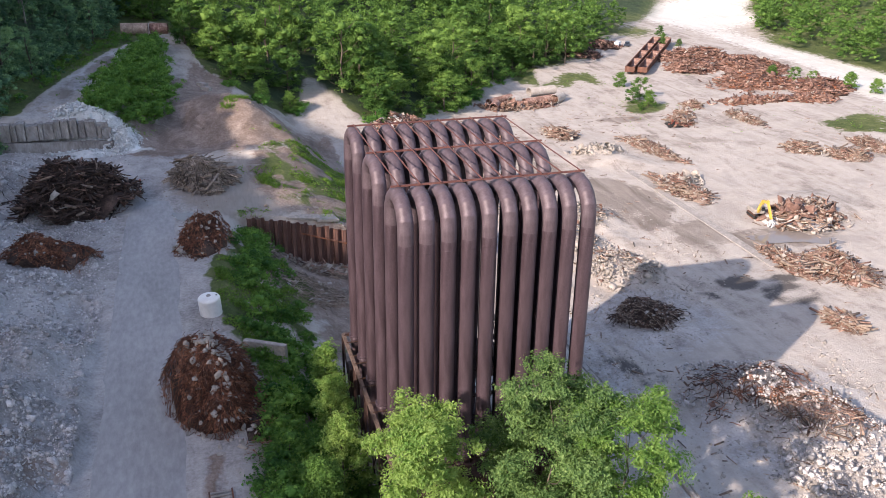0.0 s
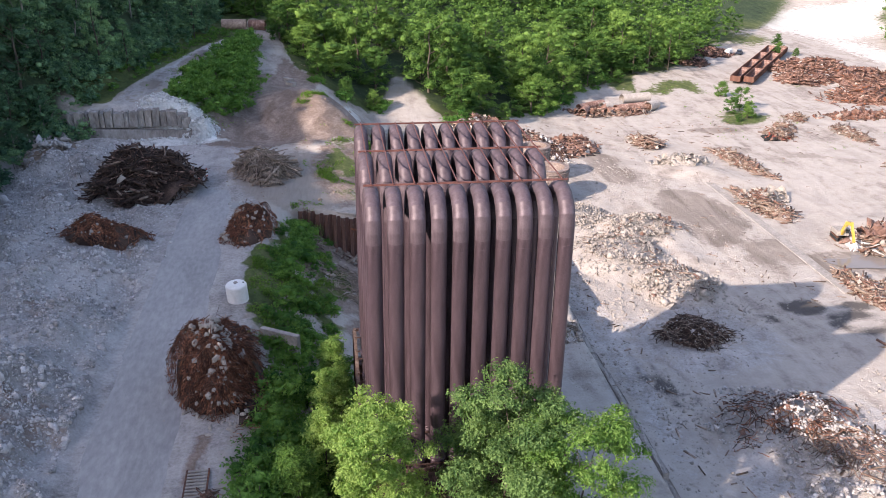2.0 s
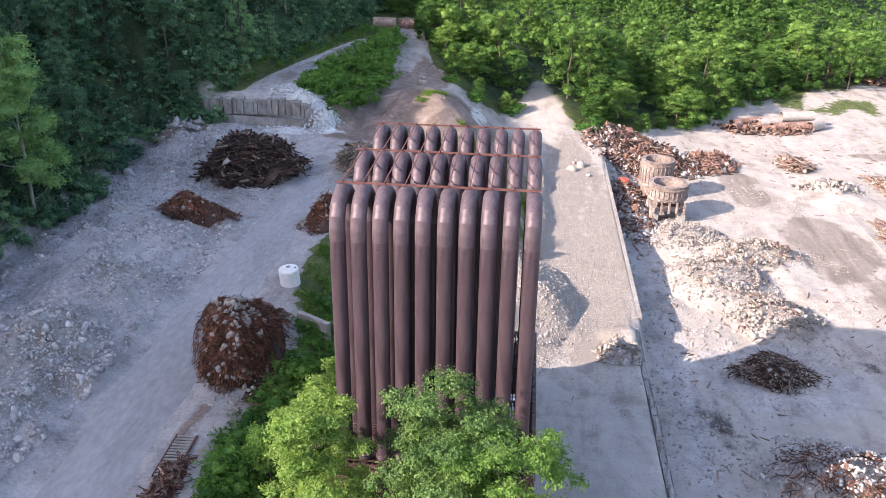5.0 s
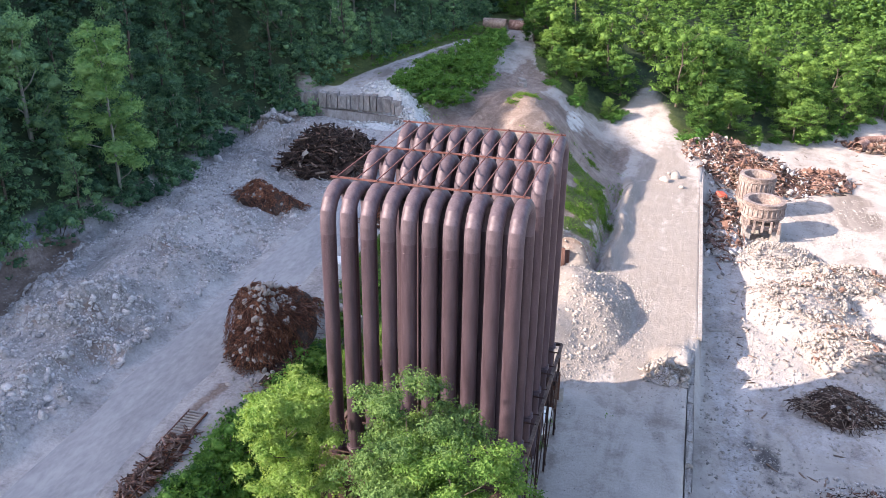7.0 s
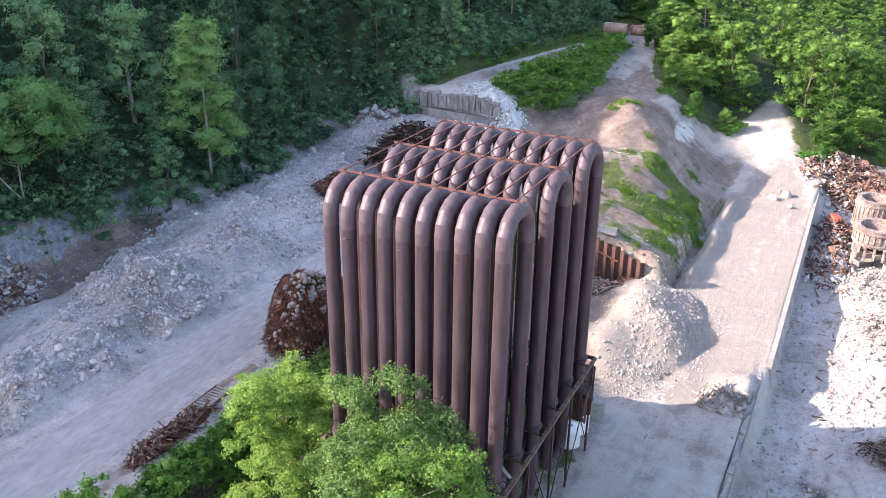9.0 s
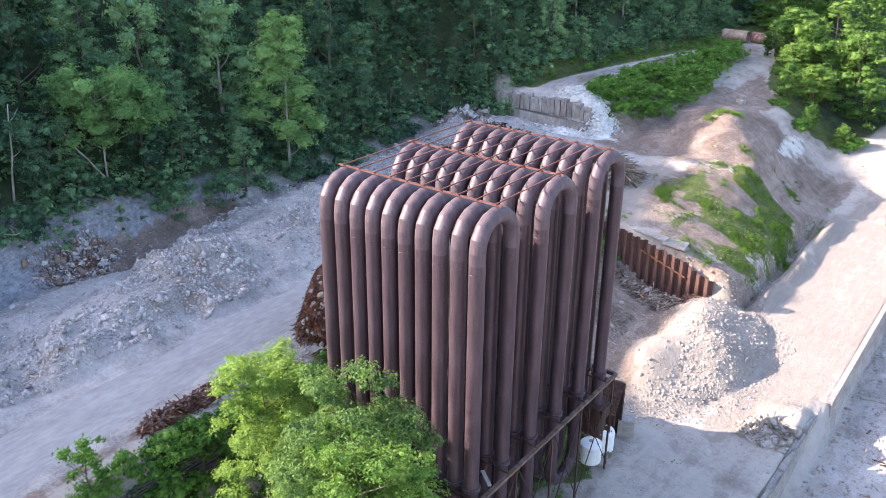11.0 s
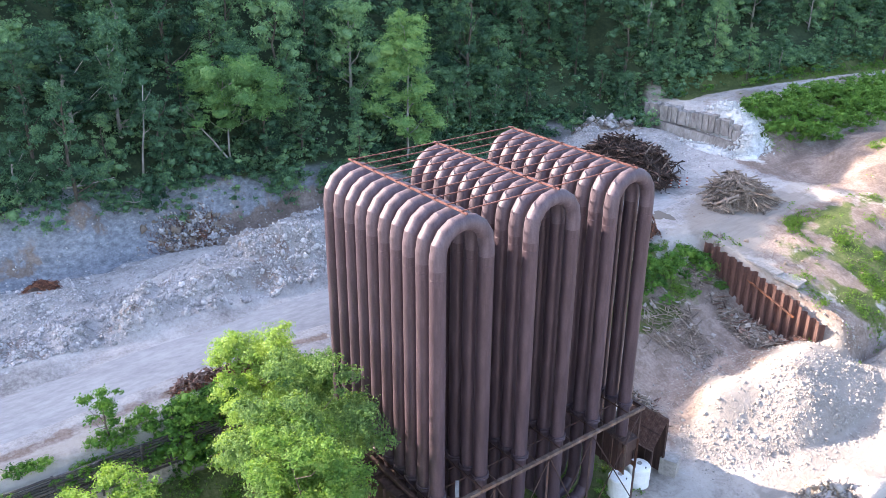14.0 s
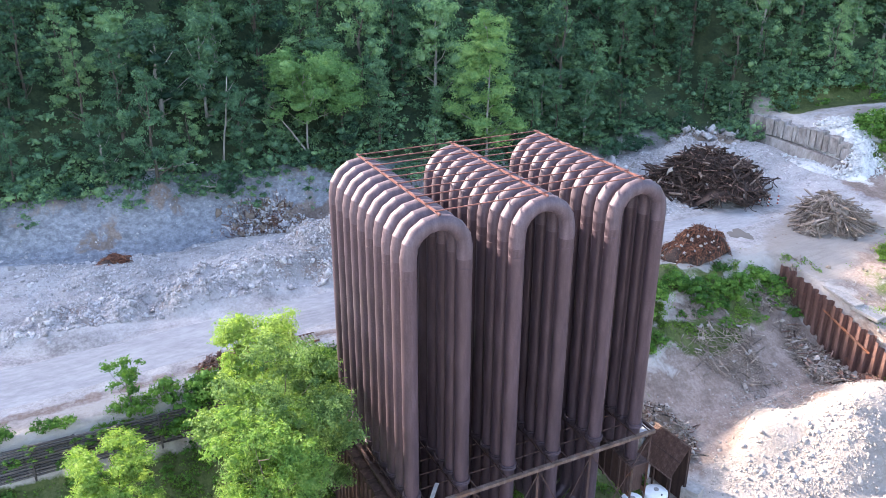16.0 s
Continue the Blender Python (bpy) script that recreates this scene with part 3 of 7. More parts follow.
def zones(x, y):
    grass = np.zeros_like(x)
    for cx, cy, rx, ry in ((18, 132, 9, 15), (15, 33, 17, 19), (15, 33, 17, 19), (5.5, 92, 6.0, 18), (13, 50, 10, 30), (10, 20, 8, 30), (-13, 178, 4.5, 24), (-9, 198, 3.5, 12), (123, 207, 9, 7), (176, 176, 12, 10), (112, 247, 16, 9), (18, 64, 9, 14), (183, 330, 8, 24)):
        grass = np.maximum(grass, blob(x, y, cx, cy, rx, ry))
    grass = grass * (1 - blob(x, y, 6, 161, 14, 13)) * np.where(y < 47, step01(4.6, 5.2, x), 1)
    grass = np.clip(grass * (0.86 + 2.2 * fbm(x, y, 6, 71, 4)), 0, 1)
    grass = np.maximum(grass, 0.9 * blob(x, y, 17, 31, 17, 18) * step01(4.8, 5.4, x))
    d = cliff_x(y) - x
    grass = np.maximum(grass, step01(2.5, 5.5, d))
    grass = np.maximum(grass, step01(-7, -2, d) * step01(168, 180, y) * 0.9)
    lane_x = np.interp(y, [148, 170, 200, 212, 222], [-26.5, -22, -14.5, -8, -8])
    grass = np.maximum(grass, step01(2.2, 3.6, lane_x - x) * step01(150, 152, y))
    line = np.interp(x, WOOD_X, WOOD_Y)
    wood = step01(-3, 4, y - line) * (1 - step01(300, 330, x))
    east = step01(0, 10, x - np.interp(y, [60, 150, 216, 245, 274, 299, 327, 389, 600], [330, 250, 228, 223, 222, 229, 242, 283, 500]))
    grass = np.maximum(grass, np.maximum(wood, east))
    track = np.exp(-((x - np.interp(y, [160, 172, 187, 200, 216, 224], [1, -2, -5, -6.5, -7, -9])) / 2.2) ** 2) * step01(158, 166, y) * (1 - step01(218, 226, y))
    lane = np.exp(-((x - np.interp(y, [148, 170, 200, 212, 222], [-26.5, -22, -14.5, -8, -8])) / 2.9) ** 2) * step01(147, 150, y) * (1 - step01(216, 223, y))
    ramp_way = np.exp(-((x - np.interp(y, [170, 186, 200, 215], [33, 29, 28.5, 32])) / 5.0) ** 2) * step01(160, 175, y) * (1 - step01(212, 220, y))
    clear = np.clip(track + lane + ramp_way, 0, 1)
    grass = grass * (1 - np.clip(clear * 1.6, 0, 1))
    white = np.maximum(blob(x, y, 215, 262, 24, 95) * step01(0, 15, x - np.interp(y, [150, 180, 256, 354], [165, 178, 205, 215])), blob(x, y, 255, 372, 50, 42))
    white = np.maximum(white, np.maximum(blob(x, y, -17, 151.5, 6.5, 3.6), 0.7 * blob(x, y, -17, 146, 9, 2.6)))
    white = np.maximum(white, 0.55 * blob(x, y, 15, 176, 2.0, 9))
    # brown patches in the rubble banks, also darkening them for shadow between stones
    dirt = 0.5 * rubble_mask(x, y) * step01(-0.1, 0.25, fbm(x, y, 4, 35, 3))
    for cx, cy, rx, ry in ((6, 160, 13, 20), (13, 101, 9, 12), (16, 130, 9, 16), (-3, 176, 4, 12), (-36, 68, 3, 14)):
        dirt = np.maximum(dirt, blob(x, y, cx, cy, rx, ry) * 0.95)
    dirt = np.maximum(dirt, 0.75 * step01(13, 18, x) * (1 - step01(26.8, 28.4, x + 1.2 * fbm(x, y, 6, 72, 3))) * step01(112.6, 114, y) * (1 - step01(168, 190, y)))
    for cx, cy, rx, ry, k in ((17.5, 85, 6.5, 8.5, 0.9), (-7, 150, 8, 9, 0.8), (0, 146, 9, 6, 0.6), (3, 190, 5, 16, 0.7), (-36.5, 57, 2.6, 3.6, 0.62), (-38.6, 44, 1.0, 3.0, 0.6), (-37.5, 35, 1.0, 3.4, 0.55), (17, 152, 9, 16, 0.8)):
        dirt = np.maximum(dirt, k * blob(x, y, cx, cy, rx, ry))
    verge = np.interp(y, [-60, 26, 38, 50, 57], [2.6, -0.6, -1.9, -3.2, -3.0]) + 1.3
    dirt = np.maximum(dirt, 0.62 * np.exp(-((x - verge) / 1.1) ** 2) * (y < 58))
    dirt = np.maximum(dirt, step01(0, 2, d) * (1 - step01(3, 5, d)) * 0.35)
    grit = (1 - step01(-3, 4, x)) * (1 - step01(135, 160, y)) * 0.95
    grit = np.maximum(grit, lane)
    for cx, cy, rx, ry in ((60, 92, 12, 10), (64, 64, 14, 16), (47, 120, 3, 60), (25.5, 100, 11, 20), (25.5, 100, 8, 14)):
        grit = np.maximum(grit, 0.62 * blob(x, y, cx, cy, rx, ry))
    return np.stack([grass, white * (1 - grass), dirt * (1 - 0.7 * grass), grit], -1)


def stains(x, y):
    """Mud, soot and tan streaks on the yard, and tree shade painted on the upper lane."""
    wet_and_shade, soot, tan = np.zeros_like(x), np.zeros_like(x), np.zeros_like(x)
    for cx, cy, rx, ry in ((80, 136, 8, 16), (84, 121, 6, 9), (98, 114, 11, 5), (72, 168, 5, 12), (104, 176, 5, 9), (112, 196, 9, 3)):
        wet_and_shade = np.maximum(wet_and_shade, 0.85 * blob(x, y, cx, cy, rx, ry))
    for cx, cy, rx, ry in ((79.5, 99.5, 3.6, 2.6), (85, 94, 4.6, 3.6), (72, 96.5, 2.6, 1.6), (49.5, 84, 1.6, 3.8), (51.5, 78, 2.0, 1.6), (50.5, 80.5, 1.0, 3.0), (88, 99, 3, 1.2)):
        soot = np.maximum(soot, 0.95 * blob(x, y, cx, cy, rx, ry))
    way = np.interp(x, [100, 125, 150, 185], [178, 172, 150, 120])
    tan = 0.7 * np.exp(-((y - way) / 3.5) ** 2) * step01(108, 120, x) * (1 - step01(160, 190, x))
    tan = np.maximum(tan, blob(x, y, 35.5, 132, 7.5, 52) * (0.85 + 0.6 * fbm(x * 2.2, y * 0.5, 5, 66, 3)))
    tan = np.maximum(tan, 0.8 * blob(x, y, 5, 125, 10, 13))
    tan = np.maximum(tan, 0.85 * blob(x, y, 26, 100, 9, 17))
    soot = np.clip(soot * (1.0 + 2.2 * fbm(x, y, 2.6, 61, 4)), 0, 1)
    # greys the upper lane with the mud tone, partly for the trees' shade
    lane = np.exp(-((x - np.interp(y, [148, 170, 200, 212, 222], [-26.5, -22, -14.5, -8, -8])) / 3.2) ** 2) * step01(149, 153, y) * (1 - step01(216, 223, y))
    wet_and_shade = np.maximum(wet_and_shade, 0.55 * lane)
    wet_and_shade = np.clip(wet_and_shade * (1.0 + 1.1 * fbm(x, y, 6, 62, 4)), 0, 1)
    d = cliff_x(y) - x
    rock = step01(-5.0, -3.0, d + 1.6 * fbm(x, y, 7, 63, 3)) * (1 - step01(3.5, 5.5, d)) * (1 - step01(74, 90, y)) * 0.9
    return np.stack([wet_and_shade, soot, tan, rock], -1)


def axis(lo, a, b, hi, fine, grow=1.12):
    """Even steps between a and b, growing ones beyond."""
    mid = list(np.arange(a, b + fine / 2, fine))
    right, s = [], fine
    v = mid[-1]
    while v < hi:
        s *= grow
        v += s
        right.append(v)
    left, s = [], fine
    v = a
    while v > lo:
        s *= grow
        v -= s
        left.append(v)
    return np.array(left[::-1] + mid + right)


def build_ground():
    xs, ys = axis(-1500, -46, 76, 1800, 0.68), axis(-900, 18, 174, 2600, 0.72)
    gx, gy = np.meshgrid(xs, ys)
    x, y = gx.ravel(), gy.ravel()
    z = height(x, y)
    nx, ny = len(xs), len(ys)
    i = (np.arange(ny - 1)[:, None] * nx + np.arange(nx - 1)[None, :]).ravel()
    me = fast_mesh("ground", np.stack([x, y, z], 1), np.stack([i, i + 1, i + nx + 1, i + nx], 1), M_GROUND)
    me.polygons.foreach_set("use_smooth", [True] * len(me.polygons))
    at = me.attributes.new("zone", "FLOAT_COLOR", "POINT")
    at.data.foreach_set("color", zones(x, y).astype(np.float32).ravel())
    # under: where litter and the painted canopy shade lie, below hill trees and wood
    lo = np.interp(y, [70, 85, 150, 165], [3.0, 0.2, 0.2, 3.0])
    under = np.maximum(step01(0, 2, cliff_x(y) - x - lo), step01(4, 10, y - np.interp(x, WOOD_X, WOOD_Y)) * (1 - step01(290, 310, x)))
    at = me.attributes.new("shaded_litter", "FLOAT", "POINT")
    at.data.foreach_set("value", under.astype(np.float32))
    at = me.attributes.new("stain", "FLOAT_COLOR", "POINT")
    at.data.foreach_set("color", stains(x, y).astype(np.float32).ravel())
    ob = new("ground", me)
    tagged(ob, "dusty demolition yard ground with rubble, dirt banks and a wooded hill", "ground", kind="structure")


build_ground()


def z_at(x, y):
    return float(height(np.array([x]), np.array([y]))[0])

# ---- the pipe cooler ----
PIPE_R, PITCH_X, PITCH_Y = 0.58, 1.535, 4.12
PX0, PY0, FLANGE_Z, BEND_Z = 12.8, 51.0, 1.35, 20.7
PIPE_X = [PX0 + i * PITCH_X for i in range(10)]
LEG_Y = [PY0 + k * PITCH_Y for k in range(6)]


def mitred_u(z0, zb, width, up=1, cuts=8):
    """A tube's middle line: up one leg, over in short straight lengths, down the other; in the yz plane."""
    r = width / 2
    pts = [(0, -r, z0), (0, -r, zb - up * 0.02)]
    for i in range(cuts + 1):
        a = math.pi * (1 - i / cuts)
        k = 1.0 if i in (0, cuts) else 1.0 / math.cos(math.pi / cuts / 2) ** 0.5
        pts.append((0, r * math.cos(a) * k, zb + up * r * math.sin(a) * k))
    pts += [(0, r, zb - up * 0.02), (0, r, z0)]
    return pts


def mitred_tube(name, pts, r, sides=20):
    """A tube of straight welded lengths: every length is round, with a weld bead at its joints."""
    v, f = sweep_arrays(pts, r, sides)
    me = fast_mesh(name, v, f, M_PIPE)
    me.polygons.foreach_set("use_smooth", [True] * len(me.polygons))
    return me


def sharp_rings(me, sides):
    """Marks the joints between tube lengths sharp, so that each keeps its own facets."""
    at = me.attributes.new("sharp_edge", "BOOLEAN", "EDGE")
    vals = []
    for e in me.edges:
        a, b = e.vertices
        vals.append(a // sides == b // sides)
    at.data.foreach_set("value", vals)


def ring_mesh(name, r0, r1, h, sides=20):
    """A flat flange ring with its thickness."""
    ang = np.linspace(0, 2 * np.pi, sides, endpoint=False)
    c, s = np.cos(ang), np.sin(ang)
    rings = [(r0, 0), (r1, 0), (r1, h), (r0, h)]
    v = np.concatenate([np.stack([r * c, r * s, np.full(sides, z)], 1) for r, z in rings])
    k = np.arange(sides)
    f = np.concatenate([np.stack([a * sides + k, a * sides + (k + 1) % sides, b * sides + (k + 1) % sides, b * sides + k], 1) for a, b in ((0, 1), (1, 2), (2, 3), (3, 0))])
    return fast_mesh(name, v, f, M_PIPE)


def build_cooler():
    top = thing("pipe_cooler", (PX0, PY0, DECK))
    tagged(top, "tall bank of brown rusted steel pipes bent over in three rows", "pipe cooler")
    inv = Matrix.Translation((-PX0, -PY0, -DECK))

    def put(name, me, at, parent=top, label="", material=None):
        ob = part(name, me, material, parent, label)
        ob.matrix_basis = inv @ Matrix.Translation(at) if parent is top else Matrix.Translation(at)
        return ob

    def collar(pts):
        return [(0, pts[0][1], BEND_Z - 0.8)] + pts + [(0, pts[-1][1], BEND_Z - 0.8)]

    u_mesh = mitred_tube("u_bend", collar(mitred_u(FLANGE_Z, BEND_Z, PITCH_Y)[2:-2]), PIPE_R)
    # bends take the lighter steel, which paints in the sky's light on top
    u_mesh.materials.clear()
    u_mesh.materials.append(M_ELBOW_SKYLIT)
    sharp_rings(u_mesh, 20)
    leg_mesh = mitred_tube("leg", [(0, 0, FLANGE_Z), (0, 0, 7.8), (0, 0, 14.3), (0, 0, BEND_Z - 0.78)], PIPE_R * 0.997)
    low_mesh = mitred_tube("lower_bend", mitred_u(FLANGE_Z, -4.6, PITCH_Y, -1, 6), PIPE_R * 0.96)
    sharp_rings(low_mesh, 20)
    stub_mesh = mitred_tube("stub_pipe", [(0, 0, FLANGE_Z), (0, 0, 0.4), (0, 0, -1.0)], PIPE_R * 0.96)
    long_stub = mitred_tube("stub_pipe", [(0, 0, FLANGE_Z), (0, 0, 0.0), (0, 0, -2.2)], PIPE_R * 0.96)
    flange = ring_mesh("flange", PIPE_R * 0.9, PIPE_R + 0.13, 0.07)
    bead = ring_mesh("weld_band", PIPE_R * 0.9, PIPE_R + 0.008, 0.05)
    rnd = random.Random(4)
    for x in PIPE_X:
        for row in range(3):
            yc = (LEG_Y[2 * row] + LEG_Y[2 * row + 1]) / 2
            u = put("u_bend", u_mesh, (x + rnd.uniform(-0.02, 0.02), yc, 0))
            for s in (-1, 1):
                put("leg", leg_mesh, (0, s * PITCH_Y / 2, 0), u)
                for dz in (0.0, 0.16):
                    put("flange", flange, (0, s * PITCH_Y / 2, FLANGE_Z + dz), u)
                put("weld_band", bead, (0, s * PITCH_Y / 2, BEND_Z - 1.5), u)
        for k in (1, 3):
            b = put("lower_bend", low_mesh, (x, (LEG_Y[k] + LEG_Y[k + 1]) / 2, 0))
            for s in (-1, 1):
                put("flange", flange, (0, s * PITCH_Y / 2, FLANGE_Z - 0.1), b)
        for k in (0, 5):
            s = put("stub_pipe", stub_mesh if k == 0 else long_stub, (x, LEG_Y[k], 0))
            put("flange", flange, (0, 0, FLANGE_Z - 0.1), s)

    def bar(name, a, b, w, h=None, material=M_PLATFORM, iron=False, label=""):
        bm = bmesh.new()
        if iron:
            angle_bm(bm, a, b, w)
        else:
            beam_bm(bm, a, b, w, h)
        ob = part(name, bm, material, top, label)
        ob.matrix_basis = inv
        return ob

    x0, x1 = PIPE_X[0] - 0.55, PIPE_X[-1] + 0.45
    y_rows = [(LEG_Y[2 * k] + LEG_Y[2 * k + 1]) / 2 for k in range(3)]
    ztop = BEND_Z + PITCH_Y / 2 + PIPE_R + 0.12
    for yr in y_rows:
        bar("top_rail", (x0, yr, ztop), (x1, yr, ztop), 0.13, 0.13, M_FRAME_RED)
    for x in PIPE_X:
        bar("top_tie", (x, y_rows[0] - 0.15, ztop + 0.1), (x, y_rows[2] + 0.15, ztop + 0.1), 0.075, 0.075, M_FRAME_RED)
    # the platform at the flanges
    fx0, fx1, fy0, fy1 = PIPE_X[0] - 1.1, PIPE_X[-1] + 1.15, LEG_Y[0] - 1.2, LEG_Y[5] + 1.3
    zp = 0.95
    for a, b in (((fx1, fy0, zp), (fx1, fy1, zp)), ((fx0, fy0, zp), (fx0, fy1, zp))):
        bar("edge_girder", a, b, 0.32, 0.28, M_GIRDER)
    for a, b in (((fx0, fy0, zp), (fx1, fy0, zp)), ((fx0, fy1, zp), (fx1, fy1, zp))):
        bar("edge_girder", a, b, 0.24, 0.24)
    for y in LEG_Y:
        for dy in (-0.72, 0.72):
            bar("pipe_support", (fx0, y + dy, zp + 0.1), (fx1, y + dy, zp + 0.1), 0.14, iron=True)
    for k in range(9):
        xm = PIPE_X[k] + PITCH_X / 2
        bar("cross_angle", (xm, fy0, zp - 0.05), (xm, fy1, zp - 0.05), 0.1, iron=True)
    bar("loose_plank", (PIPE_X[-1] - 0.6, LEG_Y[0] + 2.4, zp + 0.25), (PIPE_X[-1] + 0.9, LEG_Y[0] + 1.2, zp + 0.28), 0.3, 0.05, M_CONCRETE)
    # posts and braces under it
    for x in (fx0, (fx0 + fx1) / 2, fx1):
        for y in (fy0 + 0.1, 55.8, 61.5, 66.5, fy1 - 0.2):
            bar("post", (x, y, z_at(x, y) - 0.3), (x, y, zp - 0.1), 0.22, iron=True)
    for x in (fx0, fx1):
        ys = (fy0 + 0.1, 55.8, 61.5, 66.5, fy1 - 0.2)
        for a, b in zip(ys[:-1], ys[1:]):
            bar("brace", (x, a, DECK + 0.8), (x, b, zp - 0.4), 0.1, iron=True)
            bar("brace", (x, b, DECK + 0.8), (x, a, zp - 0.4), 0.1, iron=True)
    # collecting ducts, with ribbed plate sides
    for y0, y1, zb, zt in ((LEG_Y[0] - 2.0, LEG_Y[0] + 1.0, -7.0, 0.35), (LEG_Y[5] - 0.8, LEG_Y[5] + 0.9, -5.2, -2.0)):
        bm = bmesh.new()
        box_bm(bm, fx0 + 0.2, fx1 - 0.3, y0, y1, zb, zt, 0.05)
        d = part("duct", bm, M_PLATFORM, top, "ribbed rusty plate duct under the pipes")
        d.matrix_basis = inv
        bm = bmesh.new()
        box_bm(bm, -0.07, 0.07, -0.16, 0, zb, zt - 0.05)
        rib = bpy.data.meshes.new("duct_rib")
        bm.to_mesh(rib)
        bm.free()
        rib.materials.append(M_PLATFORM)
        for i in range(17):
            x = fx0 + 0.5 + i * (fx1 - fx0 - 1.1) / 16
            put("duct_rib", rib, (x, y0, 0), d)
        bm = bmesh.new()
        box_bm(bm, -0.5, 0.5, -0.02, 0.75, 0, 0.12, 0.02)
        lid = bpy.data.meshes.new("duct_cap")
        bm.to_mesh(lid)
        bm.free()
        lid.materials.append(M_PLATFORM)
        for i, x in enumerate(PIPE_X):
            put("duct_cap", lid, (x, y0 + 0.05, zt + 0.01), d)


build_cooler()

# ---- trees ----
def leaf_arrays(rng, lobes, n, size, inner=0.3, below=0.2, fuzz=0.6, spray=7):
    """Folded, pointed leaves over the shells of the lobes (centre x, y, z, radius, squash)."""
    lobes = np.asarray(lobes, float)
    w = lobes[:, 3] ** 2
    sprays = max(1, n // spray)
    own = np.arange(n) % sprays
    pick = rng.choice(len(lobes), sprays, p=w / w.sum())
    u = rng.normal(size=(sprays, 3))
    u[:, 2] = np.abs(u[:, 2]) * np.where(rng.random(sprays) < 1 - below, 1, -1)
    u /= np.linalg.norm(u, axis=1)[:, None]
    rad = lobes[pick, 3] * (1 - inner * rng.random(sprays) ** 1.5) * (1 + 0.22 * rng.normal(size=sprays).clip(-1.5, 2.2) * fuzz * 1.5)
    pos = lobes[pick, :3] + u * rad[:, None] * np.stack([np.ones(sprays), np.ones(sprays), lobes[pick, 4]], 1)
    u, pos = u[own], pos[own]
    pos = pos + rng.normal(size=(n, 3)) * np.array([1, 1, 0.55]) * size * (0.95 if spray > 1 else 0)
    nor = u + rng.normal(size=(n, 3)) * 0.42 + np.array([0, 0, 0.35])
    nor /= np.linalg.norm(nor, axis=1)[:, None]
    a = np.cross(nor, rng.normal(size=(n, 3)))
    a /= np.linalg.norm(a, axis=1)[:, None] + 1e-9
    b = np.cross(nor, a)
    s = size * rng.uniform(0.55, 1.35, n)[:, None]
    droop = nor * s * 0.22
    v = np.stack([pos - a * s * 0.6 - droop, pos + b * s * 0.36, pos + a * s * 0.7 - droop * 1.3, pos - b * s * 0.36], 1).reshape(-1, 3)
    return v, np.arange(4 * n).reshape(n, 4)


def ball_grid(k):
    """Unit sphere of quads, k by k on each side of a cube."""
    u = np.linspace(-1, 1, k + 1)
    vs, fs = [], []
    for ax in range(3):
        for sg in (-1, 1):
            a, b = np.meshgrid(u, u, indexing="ij")
            p = np.empty((k + 1, k + 1, 3))
            p[..., ax], p[..., (ax + 1) % 3], p[..., (ax + 2) % 3] = sg, a, b
            i = (np.arange(k)[:, None] * (k + 1) + np.arange(k)[None, :]).ravel() + len(vs) * (k + 1) ** 2
            q = np.stack([i, i + k + 1, i + k + 2, i + 1], 1)
            fs.append(q if sg > 0 else q[:, ::-1])
            vs.append(p.reshape(-1, 3))
    v, f = np.concatenate(vs), np.concatenate(fs)
    v = np.tan(v * np.pi / 4)
    v /= np.linalg.norm(v, axis=1)[:, None]
    uniq, inv = np.unique(v.round(5), axis=0, return_inverse=True)
    return uniq, inv.reshape(-1)[f]


BALL_COARSE = ball_grid(2)


def clump_arrays(rng, lobes, fill=0.55, ball=None):
    """The thick inside of each leafy clump: lumpy, uneven bodies."""
    v0, f0 = ball or BALL_COARSE
    lobes = np.asarray(lobes, float)
    n, k = len(lobes), len(v0)
    v = v0[None] * (1 + rng.normal(size=(n, k, 1)).clip(-1.6, 1.6) * 0.24)
    v = v * (lobes[:, 3] * fill)[:, None, None] * np.stack([np.ones(n), np.ones(n), lobes[:, 4]], 1)[:, None]
    return (v + lobes[:, None, :3]).reshape(-1, 3), (f0[None] + (np.arange(n) * k)[:, None, None]).reshape(-1, 4)


def crown_mesh(name, rng, lobes, n, leaf, material, every=3, fill=0.55, inner=0.4):
    """Leaves over leafy clumps, as one mesh."""
    a = clump_arrays(rng, lobes[::every], fill)
    b = leaf_arrays(rng, lobes, n, leaf, inner)
    v, f = join_arrays((a, b))
    me = fast_mesh(name, v, f, material)
    me.polygons.foreach_set("use_smooth", [True] * len(a[1]) + [False] * len(b[1]))
    return me


